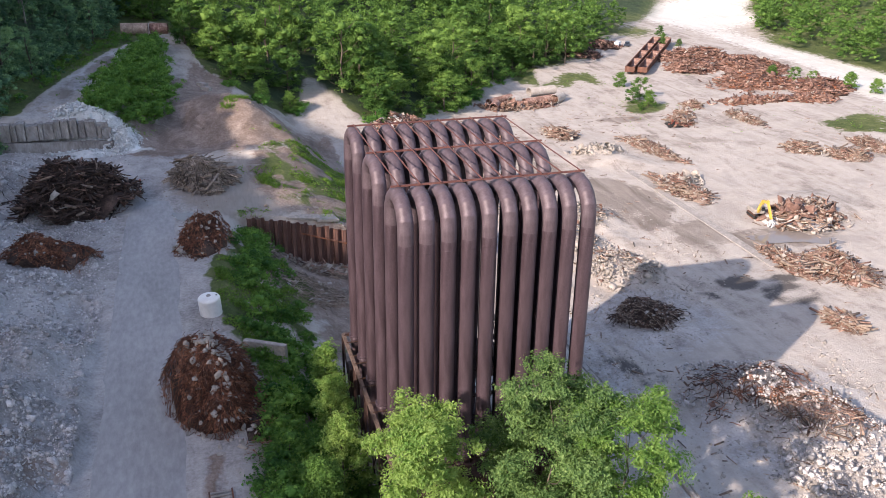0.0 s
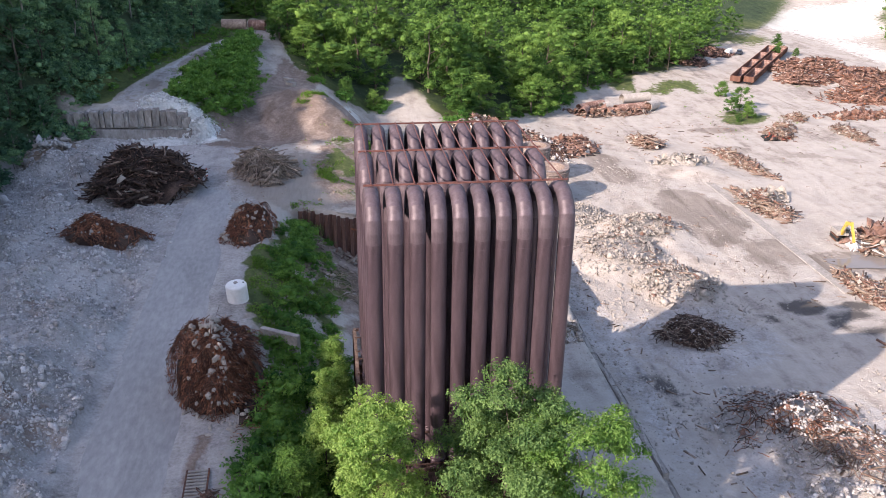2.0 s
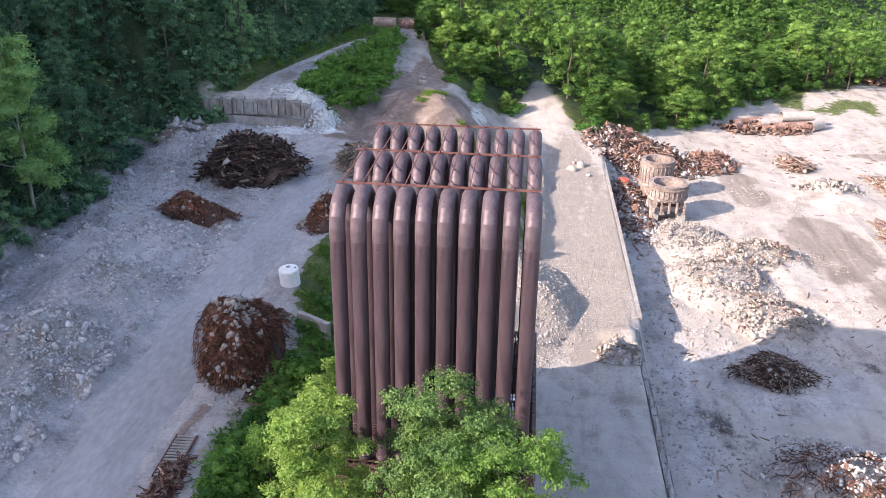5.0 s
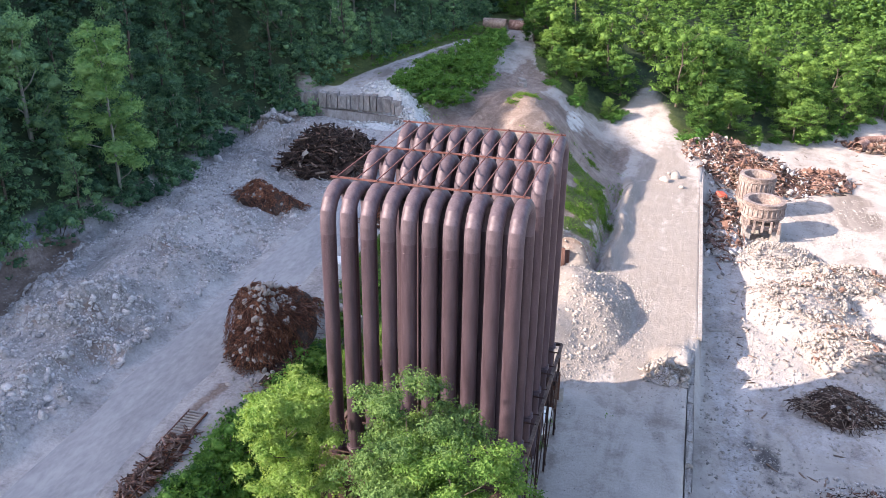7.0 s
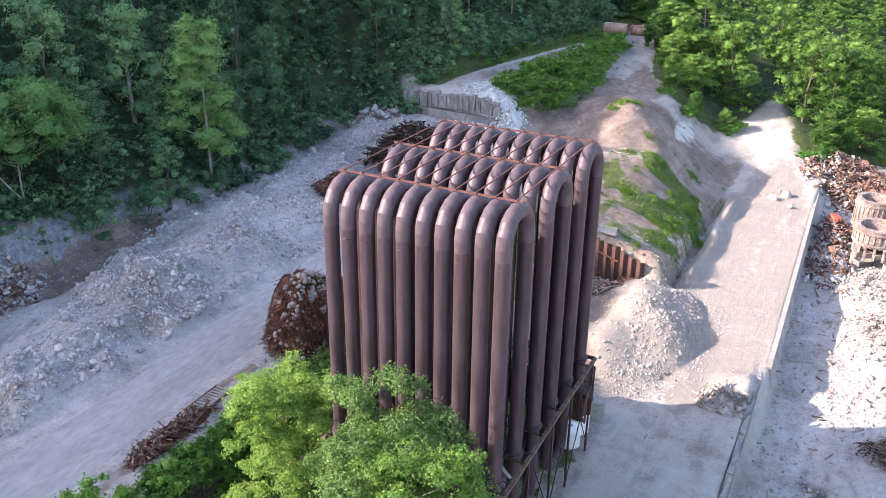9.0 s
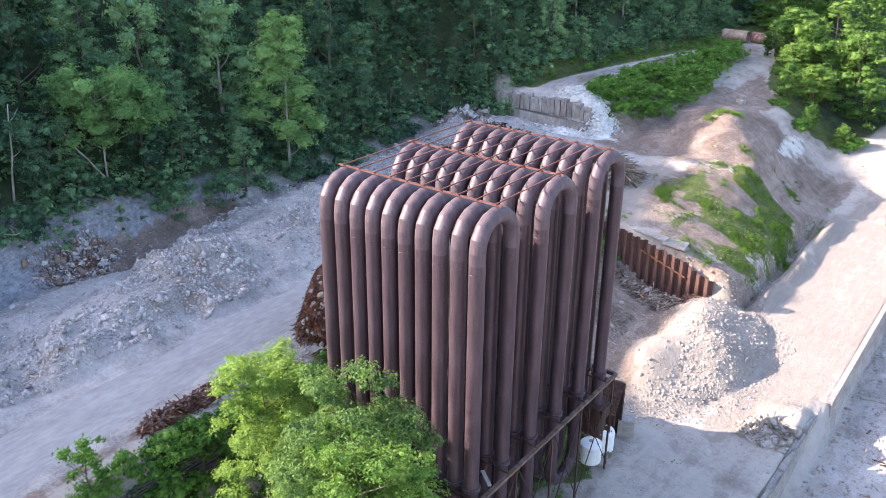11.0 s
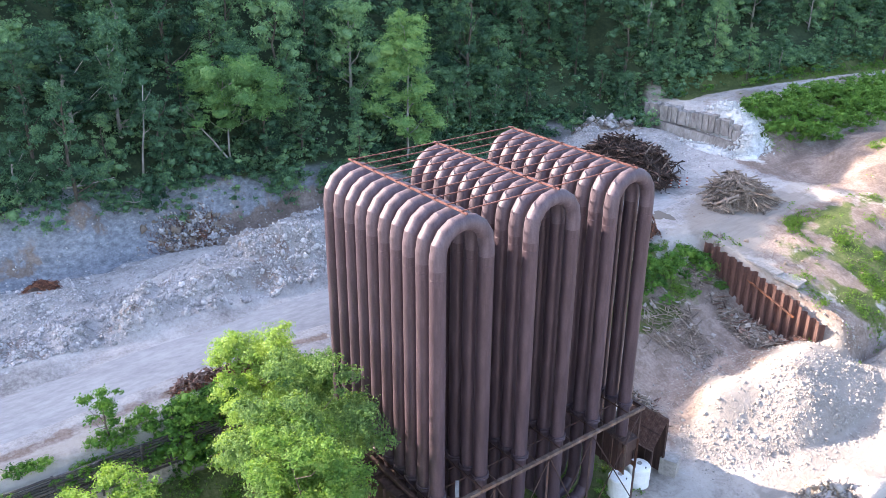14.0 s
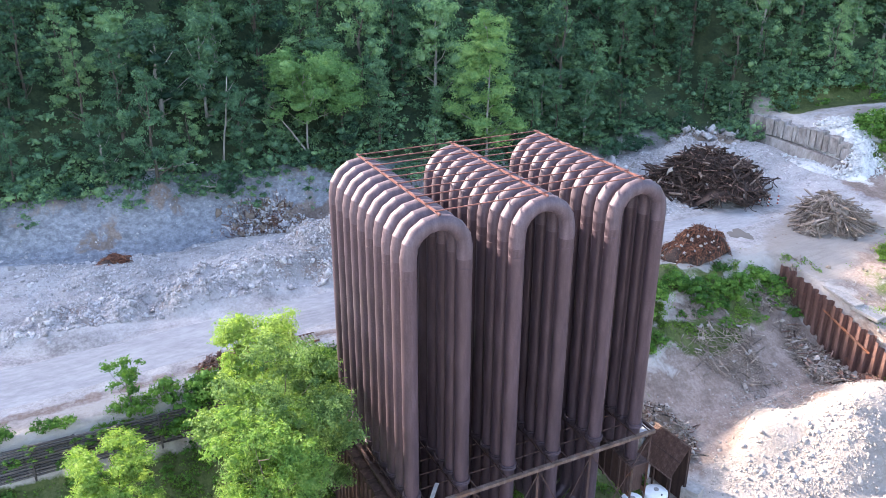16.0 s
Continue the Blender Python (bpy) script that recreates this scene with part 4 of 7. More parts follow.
def crown_lobes(rng, h0, h1, spread, count, style):
    """Lobes of a crown between the heights h0 and h1, small ones round a few large ones."""
    out = []
    for i in range(count):
        k = (i + 0.5) / count
        z = h0 + (h1 - h0) * k ** 0.9
        if style == "spire":
            w = spread * (0.42 + 0.58 * math.sin(math.pi * min(1, 0.25 + 0.72 * k))) * (1.12 - 0.8 * k ** 2.0)
        elif style == "dome":
            w = spread * math.sqrt(max(0.02, 1 - (0.1 + 0.86 * k) ** 2)) * 0.82
        else:
            w = spread * math.sqrt(max(0.05, 1 - (2 * (0.12 + 0.8 * k) - 1) ** 2))
        a = i * 2.39996 + rng.uniform(-0.6, 0.6)
        r = w * rng.uniform(0.3, 1.0)
        lr = spread * rng.uniform(0.15, 0.36) * (1.0 if style != "spire" else 1.05 - 0.5 * k)
        out.append((r * math.cos(a), r * math.sin(a), z + rng.uniform(-0.4, 0.4), lr, rng.uniform(0.5, 0.8)))
        for _ in range(2):
            b, t = rng.uniform(0, 6.28), rng.uniform(0.7, 1.15)
            out.append((r * math.cos(a) + lr * t * math.cos(b), r * math.sin(a) + lr * t * math.sin(b), z + lr * rng.uniform(-0.6, 0.7), lr * rng.uniform(0.3, 0.55), rng.uniform(0.5, 0.8)))
    return out


def trunk_arrays(rng, height, girth, lobes, bare):
    pts = [(0, 0, -1.2)]
    for k in range(1, 6):
        pts.append((rng.uniform(-0.12, 0.12) * k, rng.uniform(-0.12, 0.12) * k, height * k / 5))
    items = [sweep_arrays(pts, [girth * (1.35 - 0.22 * k) for k in range(6)], 6)]
    p = np.array(pts)
    for c in lobes[:: max(1, len(lobes) // 9)]:
        z0 = max(bare, c[2] - 2.0 - 0.25 * math.hypot(c[0], c[1]))
        base = np.array([np.interp(z0, p[:, 2], p[:, 0]), np.interp(z0, p[:, 2], p[:, 1]), z0])
        end = np.array(c[:3])
        midp = base * 0.45 + end * 0.55 + np.array([0, 0, -0.4])
        items.append(sweep_arrays([base, midp, end], [girth * 0.45, girth * 0.3, girth * 0.1], 4))
    return join_arrays(items)


def make_tree(name, seed, tree_h, spread, n, leaf, style="round", bare=0.25, material=M_LEAF_HILL, bark=M_BARK, count=22, girth=0.22, every=3, fill=0.55):
    rng = np.random.default_rng(seed)
    e = thing(name)
    lobes = crown_lobes(rng, tree_h * bare, tree_h * 0.93, spread, count, style)
    v, f = trunk_arrays(rng, tree_h * 0.86, girth, lobes, tree_h * bare * 0.6)
    part("trunk", fast_mesh("trunk", v, f, bark), None, e, smooth=True)
    part("crown", crown_mesh("crown", rng, lobes, n, leaf, material, every, fill), None, e)
    return e


def make_shrub(name, seed, tall, spread, n, leaf, material):
    """A bush of several stems, leafy to the ground."""
    rng = np.random.default_rng(seed)
    e = thing(name)
    lobes = []
    for i in range(11):
        a, r = i * 2.4, spread * math.sqrt((i + 0.3) / 11)
        lr = spread * rng.uniform(0.28, 0.5)
        lobes.append((r * math.cos(a), r * math.sin(a), tall * rng.uniform(0.25, 0.85) * (1.1 - 0.5 * r / spread), lr, rng.uniform(0.6, 1.0)))
    stems = [sweep_arrays([(c[0] * 0.15, c[1] * 0.15, -0.5), (c[0] * 0.5, c[1] * 0.5, c[2] * 0.6), c[:3]], [0.06, 0.045, 0.02], 4) for c in lobes[::2]]
    v, f = join_arrays(stems)
    part("stem", fast_mesh("stem", v, f, M_BARK), None, e)
    part("foliage", crown_mesh("foliage", rng, lobes, n, leaf, material, 1, 0.5, 0.4), None, e)
    return e


class Planter:
    """Sets out copies of some kinds of plant; the first of each kind is the kind itself."""

    def __init__(self, kinds, seed):
        self.kinds, self.used, self.rng = kinds, [False] * len(kinds), random.Random(seed)

    def plant(self, x, y, size=1.0, tall=1.0, kind=None, z=None, sink=0.35):
        k = self.rng.randrange(len(self.kinds)) if kind is None else kind
        m = pose(x, y, (z_at(x, y) if z is None else z) - sink, 0, 0, self.rng.uniform(0, 360)) @ Matrix.Diagonal((size, size, size * tall, 1))
        if not self.used[k]:
            self.used[k] = True
            self.kinds[k].matrix_basis = m
            return self.kinds[k]
        ob = self.kinds[k]
        keep = ob.matrix_basis.copy()
        ob.matrix_basis = Matrix.Identity(4)
        c = copy_thing(ob, m)
        ob.matrix_basis = keep
        return c


HILL_KINDS = [make_tree("hill_tree", 40 + i, (15, 17, 13, 18, 14)[i], (4.6, 4.4, 5.0, 4.0, 4.2)[i], 5200, 0.27, ("dome", "spire", "dome", "dome", "round")[i], (0.1, 0.08, 0.16, 0.1, 0.06)[i], M_LEAF_HILL, (M_BARK, M_BARK, M_PALE_BARK, M_BARK, M_BARK)[i], 32) for i in range(5)]
for i, k in enumerate(HILL_KINDS):
    tagged(k, ("broad-crowned green hillside tree in full leaf", "narrow tall green hillside tree in full leaf", "spreading hillside tree with pale bark and green leaves", "tall leafy tree on the steep hillside", "low-branched leafy tree on the hillside")[i], "tree", "hillside trees")
WOOD_KINDS = [make_tree("wood_tree", 60 + i, (15, 12, 16, 13)[i], (6.4, 6.2, 6.0, 6.4)[i], 3000, 0.37, ("dome", "dome", "round", "dome")[i], 0.14, M_LEAF_WOOD, M_BARK, 26) for i in range(4)]
for i, k in enumerate(WOOD_KINDS):
    tagged(k, ("sunlit broad green tree at the edge of the wood", "low bushy green tree in the wood", "tall light green tree in the wood", "rounded light green tree in the wood")[i], "tree", "trees of the wood")
EDGE_KINDS = [make_tree("edge_tree", 160 + i, (12, 13.5, 10)[i], (5.6, 6.2, 5.2)[i], 5000, 0.3, ("dome", "round", "dome")[i], 0.08, M_LEAF_WOOD, M_BARK, 24) for i in range(3)]
for i, k in enumerate(EDGE_KINDS):
    tagged(k, ("sunlit rounded tree at the wood's edge", "broad light green tree at the wood's edge", "small bushy tree at the wood's edge")[i], "tree", "trees at the wood's edge")
SHRUB_KINDS = [make_shrub("shrub", 80 + i, (2.2, 1.6, 3.0)[i], (1.7, 1.9, 1.8)[i], 700, 0.21, M_LEAF_SHRUB) for i in range(3)]
for k in SHRUB_KINDS:
    tagged(k, "green leafy shrub growing on the bank", "shrub", "shrubs on the banks")
FOOT_KINDS = [make_shrub("hill_shrub", 90 + i, (3.4, 2.4)[i], (2.6, 2.8)[i], 800, 0.3, M_LEAF_HILL) for i in range(2)]
for k in FOOT_KINDS:
    tagged(k, "green undergrowth at the foot of the wooded hill", "shrub", "hill undergrowth")

FRONT = Planter(EDGE_KINDS, 17)
far_spots = []      # trees too many to tell apart: joined into one


def plant_hill():
    p, rng = Planter(HILL_KINDS, 5), random.Random(11)
    foot = Planter(FOOT_KINDS, 6)
    for i in range(46):
        for j in range(8):
            y = -4 + i * 6.6 + rng.uniform(-2.8, 2.8)
            d = (3.6 if y < 78 else 2.2) + j * 6.9 + rng.uniform(-2.6, 2.6)
            x = float(cliff_x(np.array([y]))[0]) - d
            size = rng.uniform(0.62, 1.25) * (0.72 if j == 0 else 1.0)
            tall = rng.uniform(0.9, 1.25)
            if j > 2 or y > 240:
                if j < 9:
                    far_spots.append((x, y, size * 1.1, tall, rng.randrange(4), rng.uniform(0, 6.28), 0))
            else:
                p.plant(x, y, size, tall)
        for j in range(2):
            for k in range(8):
                yy, dd = -6 + i * 6.6 + rng.uniform(-2.6, 2.6), rng.uniform(2.5, 30)
                if yy < 235:
                    far_spots.append((float(cliff_x(np.array([yy]))[0]) - dd, yy, rng.uniform(0.8, 1.3), 1.0, rng.randrange(4), rng.uniform(0, 6.28), 2))
            y = -6 + i * 6.6 + rng.uniform(-2, 2)
            d = rng.uniform(1.4, 4.6)
            if y < 78:
                d += 0.2
            elif y < 150:
                d -= 2.4
            x = float(cliff_x(np.array([y]))[0]) - d
            foot.plant(x, y, rng.uniform(0.7, 1.2), rng.uniform(0.8, 1.3))
    for i in range(150):       # low growth on the verge over the lane and round the old wall's end
        y = rng.uniform(150, 236)
        far_spots.append((float(cliff_x(np.array([y]))[0]) - rng.uniform(-1.5, 9), y, rng.uniform(0.35, 0.85), 1.0, rng.randrange(4), rng.uniform(0, 6.28), 2))
    for i in range(60):
        y = rng.uniform(78, 150)
        far_spots.append((float(cliff_x(np.array([y]))[0]) - rng.uniform(-1.2, 2.5), y, rng.uniform(0.3, 0.65), 0.9, rng.randrange(4), rng.uniform(0, 6.28), 2))
    for x, y, s in ((-38.5, 147.5, 0.5), (-36.6, 149.6, 0.42), (-39.5, 152, 0.6), (-35.2, 152.5, 0.4), (-36.8, 146.6, 0.36), (-41, 145, 0.55)):
        p.plant(x, y, s, 1.0)
    for i in range(44):
        y = rng.uniform(26, 80)
        far_spots.append((float(cliff_x(np.array([y]))[0]) - rng.uniform(0.6, 4.5), y, rng.uniform(0.4, 0.9), 1.0, rng.randrange(4), rng.uniform(0, 6.28), 2))
    for i in range(34):
        far_spots.append((rng.uniform(-43, -32), rng.uniform(144, 155), rng.uniform(0.5, 1.0), 1.1, rng.randrange(4), rng.uniform(0, 6.28), 2))




def plant_wood():
    p, rng = Planter(WOOD_KINDS, 7), random.Random(12)
    front = FRONT
    for i in range(35):
        for j in range(21):
            x = -16 + i * 7.1 + rng.uniform(-2.9, 2.9)
            y = float(np.interp(x, WOOD_X, WOOD_Y)) + 2 + j * 7.5 + rng.uniform(-3.2, 3.2)
            size = rng.uniform(0.62, 1.25) * (0.7 if j == 0 else 1.0)
            tall = rng.uniform(0.7, 1.15)
            if rng.random() < 0.14 and j > 0:
                continue
            if abs(x - 29.5) < 5.5 and y < 216 or x < -2 and y < 226:
                continue
            if y > 300 or x > 140 or j > 6:
                if math.hypot(x, y) < 400:
                    far_spots.append((x, y, size, tall, rng.randrange(3), rng.uniform(0, 6.28), 1))
            elif j < 2 and x < 112:
                front.plant(x, y, size * 1.05, tall)
            else:
                p.plant(x, y, size, tall)
    for i in range(1500):      # distant wood up to the skyline
        r, a = rng.uniform(300, 560), rng.uniform(0.55, 1.62)
        x, y = r * math.cos(a), r * math.sin(a)
        if y > float(np.interp(x, WOOD_X, WOOD_Y)) + 60 and len(far_spots) < 1700:
            far_spots.append((x, y, rng.uniform(0.9, 1.5), 1.0, rng.randrange(3), rng.uniform(0, 6.28), 3))
    for i in range(230):       # the far bank of the valley
        y = rng.uniform(150, 430)
        x = float(np.interp(y, [150, 216, 245, 274, 299, 327, 389, 430], [262, 232, 227, 226, 233, 246, 287, 320])) + 2 + 70 * rng.random() ** 1.4
        far_spots.append((x, y, rng.uniform(0.8, 1.2), 1.0, rng.randrange(3), rng.uniform(0, 6.28), 1))


def far_woods():
    """The deeper trees, joined: one object for the hill, one for the wood."""
    for which, name, label, kinds, material in ((0, "hill_woods", "dense green trees higher on the steep hillside", HILL_KINDS, M_LEAF_HILL), (1, "far_woods", "dense sunlit green trees of the wood behind the yard", WOOD_KINDS, M_LEAF_WOOD), (2, "undergrowth", "green undergrowth below the hillside trees", HILL_KINDS, M_LEAF_HILL), (3, "distant_woods", "distant green woodland towards the skyline", WOOD_KINDS, M_LEAF_WOOD)):
        rng = np.random.default_rng(31 + which)
        protos = []
        for k in range(4):
            lobes = crown_lobes(rng, 0.6, 3.2, 2.8, 6, "round") if which == 2 else crown_lobes(rng, 2.4, 14.0, 5.0, 12, ("dome", "spire", "dome", "round")[k])
            protos.append(join_arrays((clump_arrays(rng, lobes[::3], 0.6), leaf_arrays(rng, lobes, (520, 480, 190, 150)[which], (0.5, 0.5, 0.34, 1.0)[which], 0.4))))
        items = []
        for x, y, size, tall, k, a, w in far_spots:
            if w != which:
                continue
            v, f = protos[k]
            c, s = math.cos(a), math.sin(a)
            q = np.stack([(v[:, 0] * c - v[:, 1] * s) * size + x, (v[:, 0] * s + v[:, 1] * c) * size + y, v[:, 2] * size * tall + z_at(x, y) - 0.5], 1)
            items.append((q, f))
        v, f = join_arrays(items)
        tagged(part(name, fast_mesh(name, v, f, material), None, smooth=True), label, "woods", kind="stuff")


plant_hill()
plant_wood()
far_woods()

HERO = (
    # name, x, y, height, crown radius, leaves, style, label
    ("maple_tree", 21.2, 43.5, 24.6, 5.3, 28000, "round", "dense light green maple growing against the rusty pipes"),
    ("ash_tree", 12.0, 43.9, 19.6, 4.2, 17000, "round", "bright green young ash beside the rusty pipes"),
    ("ash_tree", 25.6, 40.6, 23.2, 4.5, 18000, "round", "light green tree at the corner of the pipe cooler"),
    ("locust_tree", 12.8, 31.5, 11.0, 3.6, 9000, "round", "pale yellow-green small tree below the timber wall"),
    ("box_elder_tree", 9.4, 70.0, 8.6, 2.2, 3600, "dome", "small bright green tree on the bank by the pipes"),
    ("box_elder_tree", 9.0, 63.2, 9.6, 2.4, 4200, "dome", "bright green bushy tree between heap and pipes"),
    ("box_elder_tree", 8.6, 56.4, 10.4, 2.5, 4400, "dome", "light green bushy tree on the bank by the pipes"),
    ("box_elder_tree", 6.2, 50.8, 8.2, 2.6, 4400, "dome", "dense green small tree below the road"),
    ("locust_tree", 34.5, 36.5, 14.0, 3.4, 8000, "round", "light green tree standing on the deck's near end"),
)
for name, x, y, tree_h, r, n, style, label in HERO:
    tr = make_tree(name, int(x * 10), tree_h, r, int(n * 1.7), 0.175, style, 0.3, M_LEAF_MAPLE if name == "maple_tree" else M_LEAF_NEAR, M_BARK, 42, 0.11, 1, 0.38)
    tr.matrix_basis = pose(x, y, z_at(x, y) - 0.3)
    tagged(tr, label, "tree")
syc = make_tree("sycamore_tree", 777, 27.5, 6.4, 17000, 0.27, "dome", 0.22, M_LEAF_TALL, M_PALE_BARK, 34, 0.2)
syc.matrix_basis = pose(-38.4, 93.5, z_at(-38.4, 93.5) - 0.4)
tagged(syc, "tall light green sycamore standing clear of the hill wood", "tree")


broad = make_tree("beech_tree", 778, 16.5, 8.2, 15000, 0.27, "round", 0.42, M_LEAF_TALL, M_PALE_BARK, 26, 0.13)
broad.matrix_basis = pose(-43.2, 66.0, z_at(-43.2, 66.0) - 0.4)
tagged(broad, "broad light green tree above the rock face", "tree")


scrub_spots = []


def scrub():
    """Scrub between the tracks, too thick to tell the bushes apart."""
    rng = np.random.default_rng(55)
    protos = []
    for k in range(4):
        lobes = crown_lobes(rng, 0.4, 2.2, 1.9, 6, "round")
        protos.append(join_arrays((clump_arrays(rng, lobes[::3], 0.6), leaf_arrays(rng, lobes, 420, 0.24, 0.35))))
    items = []
    for i, (x, y, s, *over) in enumerate(scrub_spots):
        v, f = protos[i % 4]
        c, q = math.cos(i * 1.7) * s, math.sin(i * 1.7) * s
        items.append((np.stack([v[:, 0] * c - v[:, 1] * q + x, v[:, 0] * q + v[:, 1] * c + y, v[:, 2] * s + (over[0] if over else z_at(x, y) - 0.2)], 1), f))
    v, f = join_arrays(items)
    tagged(part("scrub", fast_mesh("scrub", v, f, M_LEAF_SHRUB), None, smooth=True), "dense green scrub between the dirt tracks", "scrub", kind="stuff")


def plant_shrubs():
    p, rng = Planter(SHRUB_KINDS, 9), random.Random(14)
    for i in range(84):        # bank below the road
        y = rng.uniform(70, 112)
        x = rng.uniform(2.2, 9.4) + (1.5 if y < 80 else 0)
        p.plant(x, y, rng.uniform(0.55, 1.15) * (1.0 if x < 6.6 else 0.6))
    for i in range(44):        # beside the rebar heap
        p.plant(rng.uniform(3.2, 9.5), rng.uniform(54, 78), rng.uniform(0.7, 1.25))
    for i in range(40):        # grass verge along the upper lane
        y = rng.uniform(152, 215)
        scrub_spots.append((float(np.interp(y, [148, 170, 200, 212], [-30, -26, -19, -14])) - rng.uniform(0, 4), y, rng.uniform(0.4, 0.8)))
    for i in range(70):        # in front of the cooler and along the road's edge
        y = rng.uniform(36, 70)
        x = rng.uniform(2.6, 10.2)
        if math.hypot((x + 1.3) / 4.6, (y - 66.5) / 9) < 1 or (y < 47 and x > 4.9):
            continue
        p.plant(x, y, rng.uniform(0.8, 1.5))
    for i in range(44):        # on the timber wall's top
        p.plant(rng.uniform(3.0, 4.9), rng.uniform(14, 46), rng.uniform(0.4, 0.85))
    for i in range(12):
        p.plant(rng.uniform(15, 30), rng.uniform(38, 47), rng.uniform(0.9, 1.5))
    for i in range(46):        # creepers hanging over the crib wall
        y = rng.uniform(12, 46)
        scrub_spots.append((rng.uniform(4.7, 5.1), y, rng.uniform(0.2, 0.42), rng.uniform(-3.6, -1.0)))
    for i in range(40):        # low growth at its foot
        scrub_spots.append((rng.uniform(5.4, 9.5), rng.uniform(14, 46), rng.uniform(0.2, 0.4)))
    for i in range(210):        # the island of scrub between the tracks
        y = rng.uniform(153, 206)
        x0 = float(np.interp(y, [150, 170, 200, 212], [-19, -18.5, -11, -8]))
        x1 = float(np.interp(y, [150, 165, 187, 200, 212], [-12, -6, -7.5, -8.8, -8]))
        scrub_spots.append((rng.uniform(x0, x1 + 1.2), y, rng.uniform(0.75, 1.5)))
    for i in range(26):        # along the road by the first heap
        p.plant(rng.uniform(2.2, 5.2), rng.uniform(40, 62), rng.uniform(0.55, 1.0))
    for i in range(26):        # edge of the wood
        x = rng.uniform(6, 100)
        if abs(x - 29.5) > 5:
            p.plant(x, float(np.interp(x, WOOD_X, WOOD_Y)) + rng.uniform(-3, 1), rng.uniform(0.8, 1.5))
    for x, y, s in ((128.5, 233, 2.2), (124, 207, 2.0), (122, 213, 1.6), (126, 216, 2.3), (120, 204, 1.0), (184, 232, 2.2), (188, 226, 1.8), (192, 222, 1.6), (199, 213, 2.6), (203, 206, 2.2), (205, 198, 1.3), (178, 292, 1.8), (186, 305, 1.8), (192, 318, 1.8), (188, 296, 1.4)):
        FRONT.plant(x, y, s * 0.24, 0.95)
    for i in range(44):
        scrub_spots.append((rng.uniform(13, 27), rng.uniform(54, 79), rng.uniform(0.25, 0.5)))


plant_shrubs()
scrub()


def scatter_weeds():
    """Low weeds where the ground is green."""
    rng = np.random.default_rng(77)
    x = np.concatenate([rng.uniform(4, 28, 34000), rng.uniform(0, 10, 14000), rng.uniform(3, 34, 22000), rng.uniform(-26, -4, 9000), rng.uniform(105, 190, 5000)])
    y = np.concatenate([rng.uniform(112, 162, 34000), rng.uniform(68, 112, 14000), rng.uniform(10, 80, 22000), rng.uniform(150, 212, 9000), rng.uniform(165, 260, 5000)])
    keep = rng.random(len(x)) < np.clip((zones(x, y)[:, 0] + fbm(x, y, 3, 9, 4) * 1.6 - 0.45) * 1.4, 0, 1)
    x, y = x[keep], y[keep]
    z = height(x, y)
    n = len(x)
    lobes = np.stack([x, y, z, rng.uniform(0.1, 0.24, n) + 0.25 * (fbm(x, y, 2.2, 12, 2) > 0.12), np.full(n, 1.0)], 1)
    lobes[:, 2] += 0.12 * rng.random(n)
    v, f = leaf_arrays(rng, lobes, int(n * 3.4), 0.19, 0.5, 0.1, 1.0, 1)
    tagged(part("weeds", fast_mesh("weeds", v, f, M_LEAF_WEED), None), "green weeds and grass growing on dirt", "weeds", kind="stuff")


scatter_weeds()

# ---- roads, walls and other built ground ----
def road_strip():
    ys = np.arange(-60, 141, 0.8)
    left = np.interp(ys, [-60, 26, 40, 57, 97, 131, 141], [-7, -9.4, -10.6, -11.6, -12.2, -11.2, -9.5])
    right = np.interp(ys, [-60, 26, 38, 50, 57, 95, 124, 141], [2.6, -0.6, -1.9, -3.2, -3.0, -3.7, -4.6, -5.2])
    left = left + fbm(ys, ys * 0, 5, 2, 4) * 0.5
    right = right + fbm(ys, ys * 0 + 50, 4, 3, 4) * 0.6
    k = np.linspace(0, 1, 7)
    x = left[:, None] * (1 - k) + right[:, None] * k
    y = np.repeat(ys[:, None], 7, 1)
    z = np.maximum(0.0, height(x.ravel(), y.ravel())).reshape(x.shape) * 0 + 0.09
    z[:, 0] = z[:, -1] = -0.1
    n = len(ys)
    i = (np.arange(n - 1)[:, None] * 7 + np.arange(6)[None, :]).ravel()
    me = fast_mesh("road", np.stack([x.ravel(), y.ravel(), z.ravel()], 1), np.stack([i, i + 1, i + 8, i + 7], 1), M_ROAD)
    tagged(part("road", me, None), "dusty grey concrete haul road", "road", kind="structure")


road_strip()


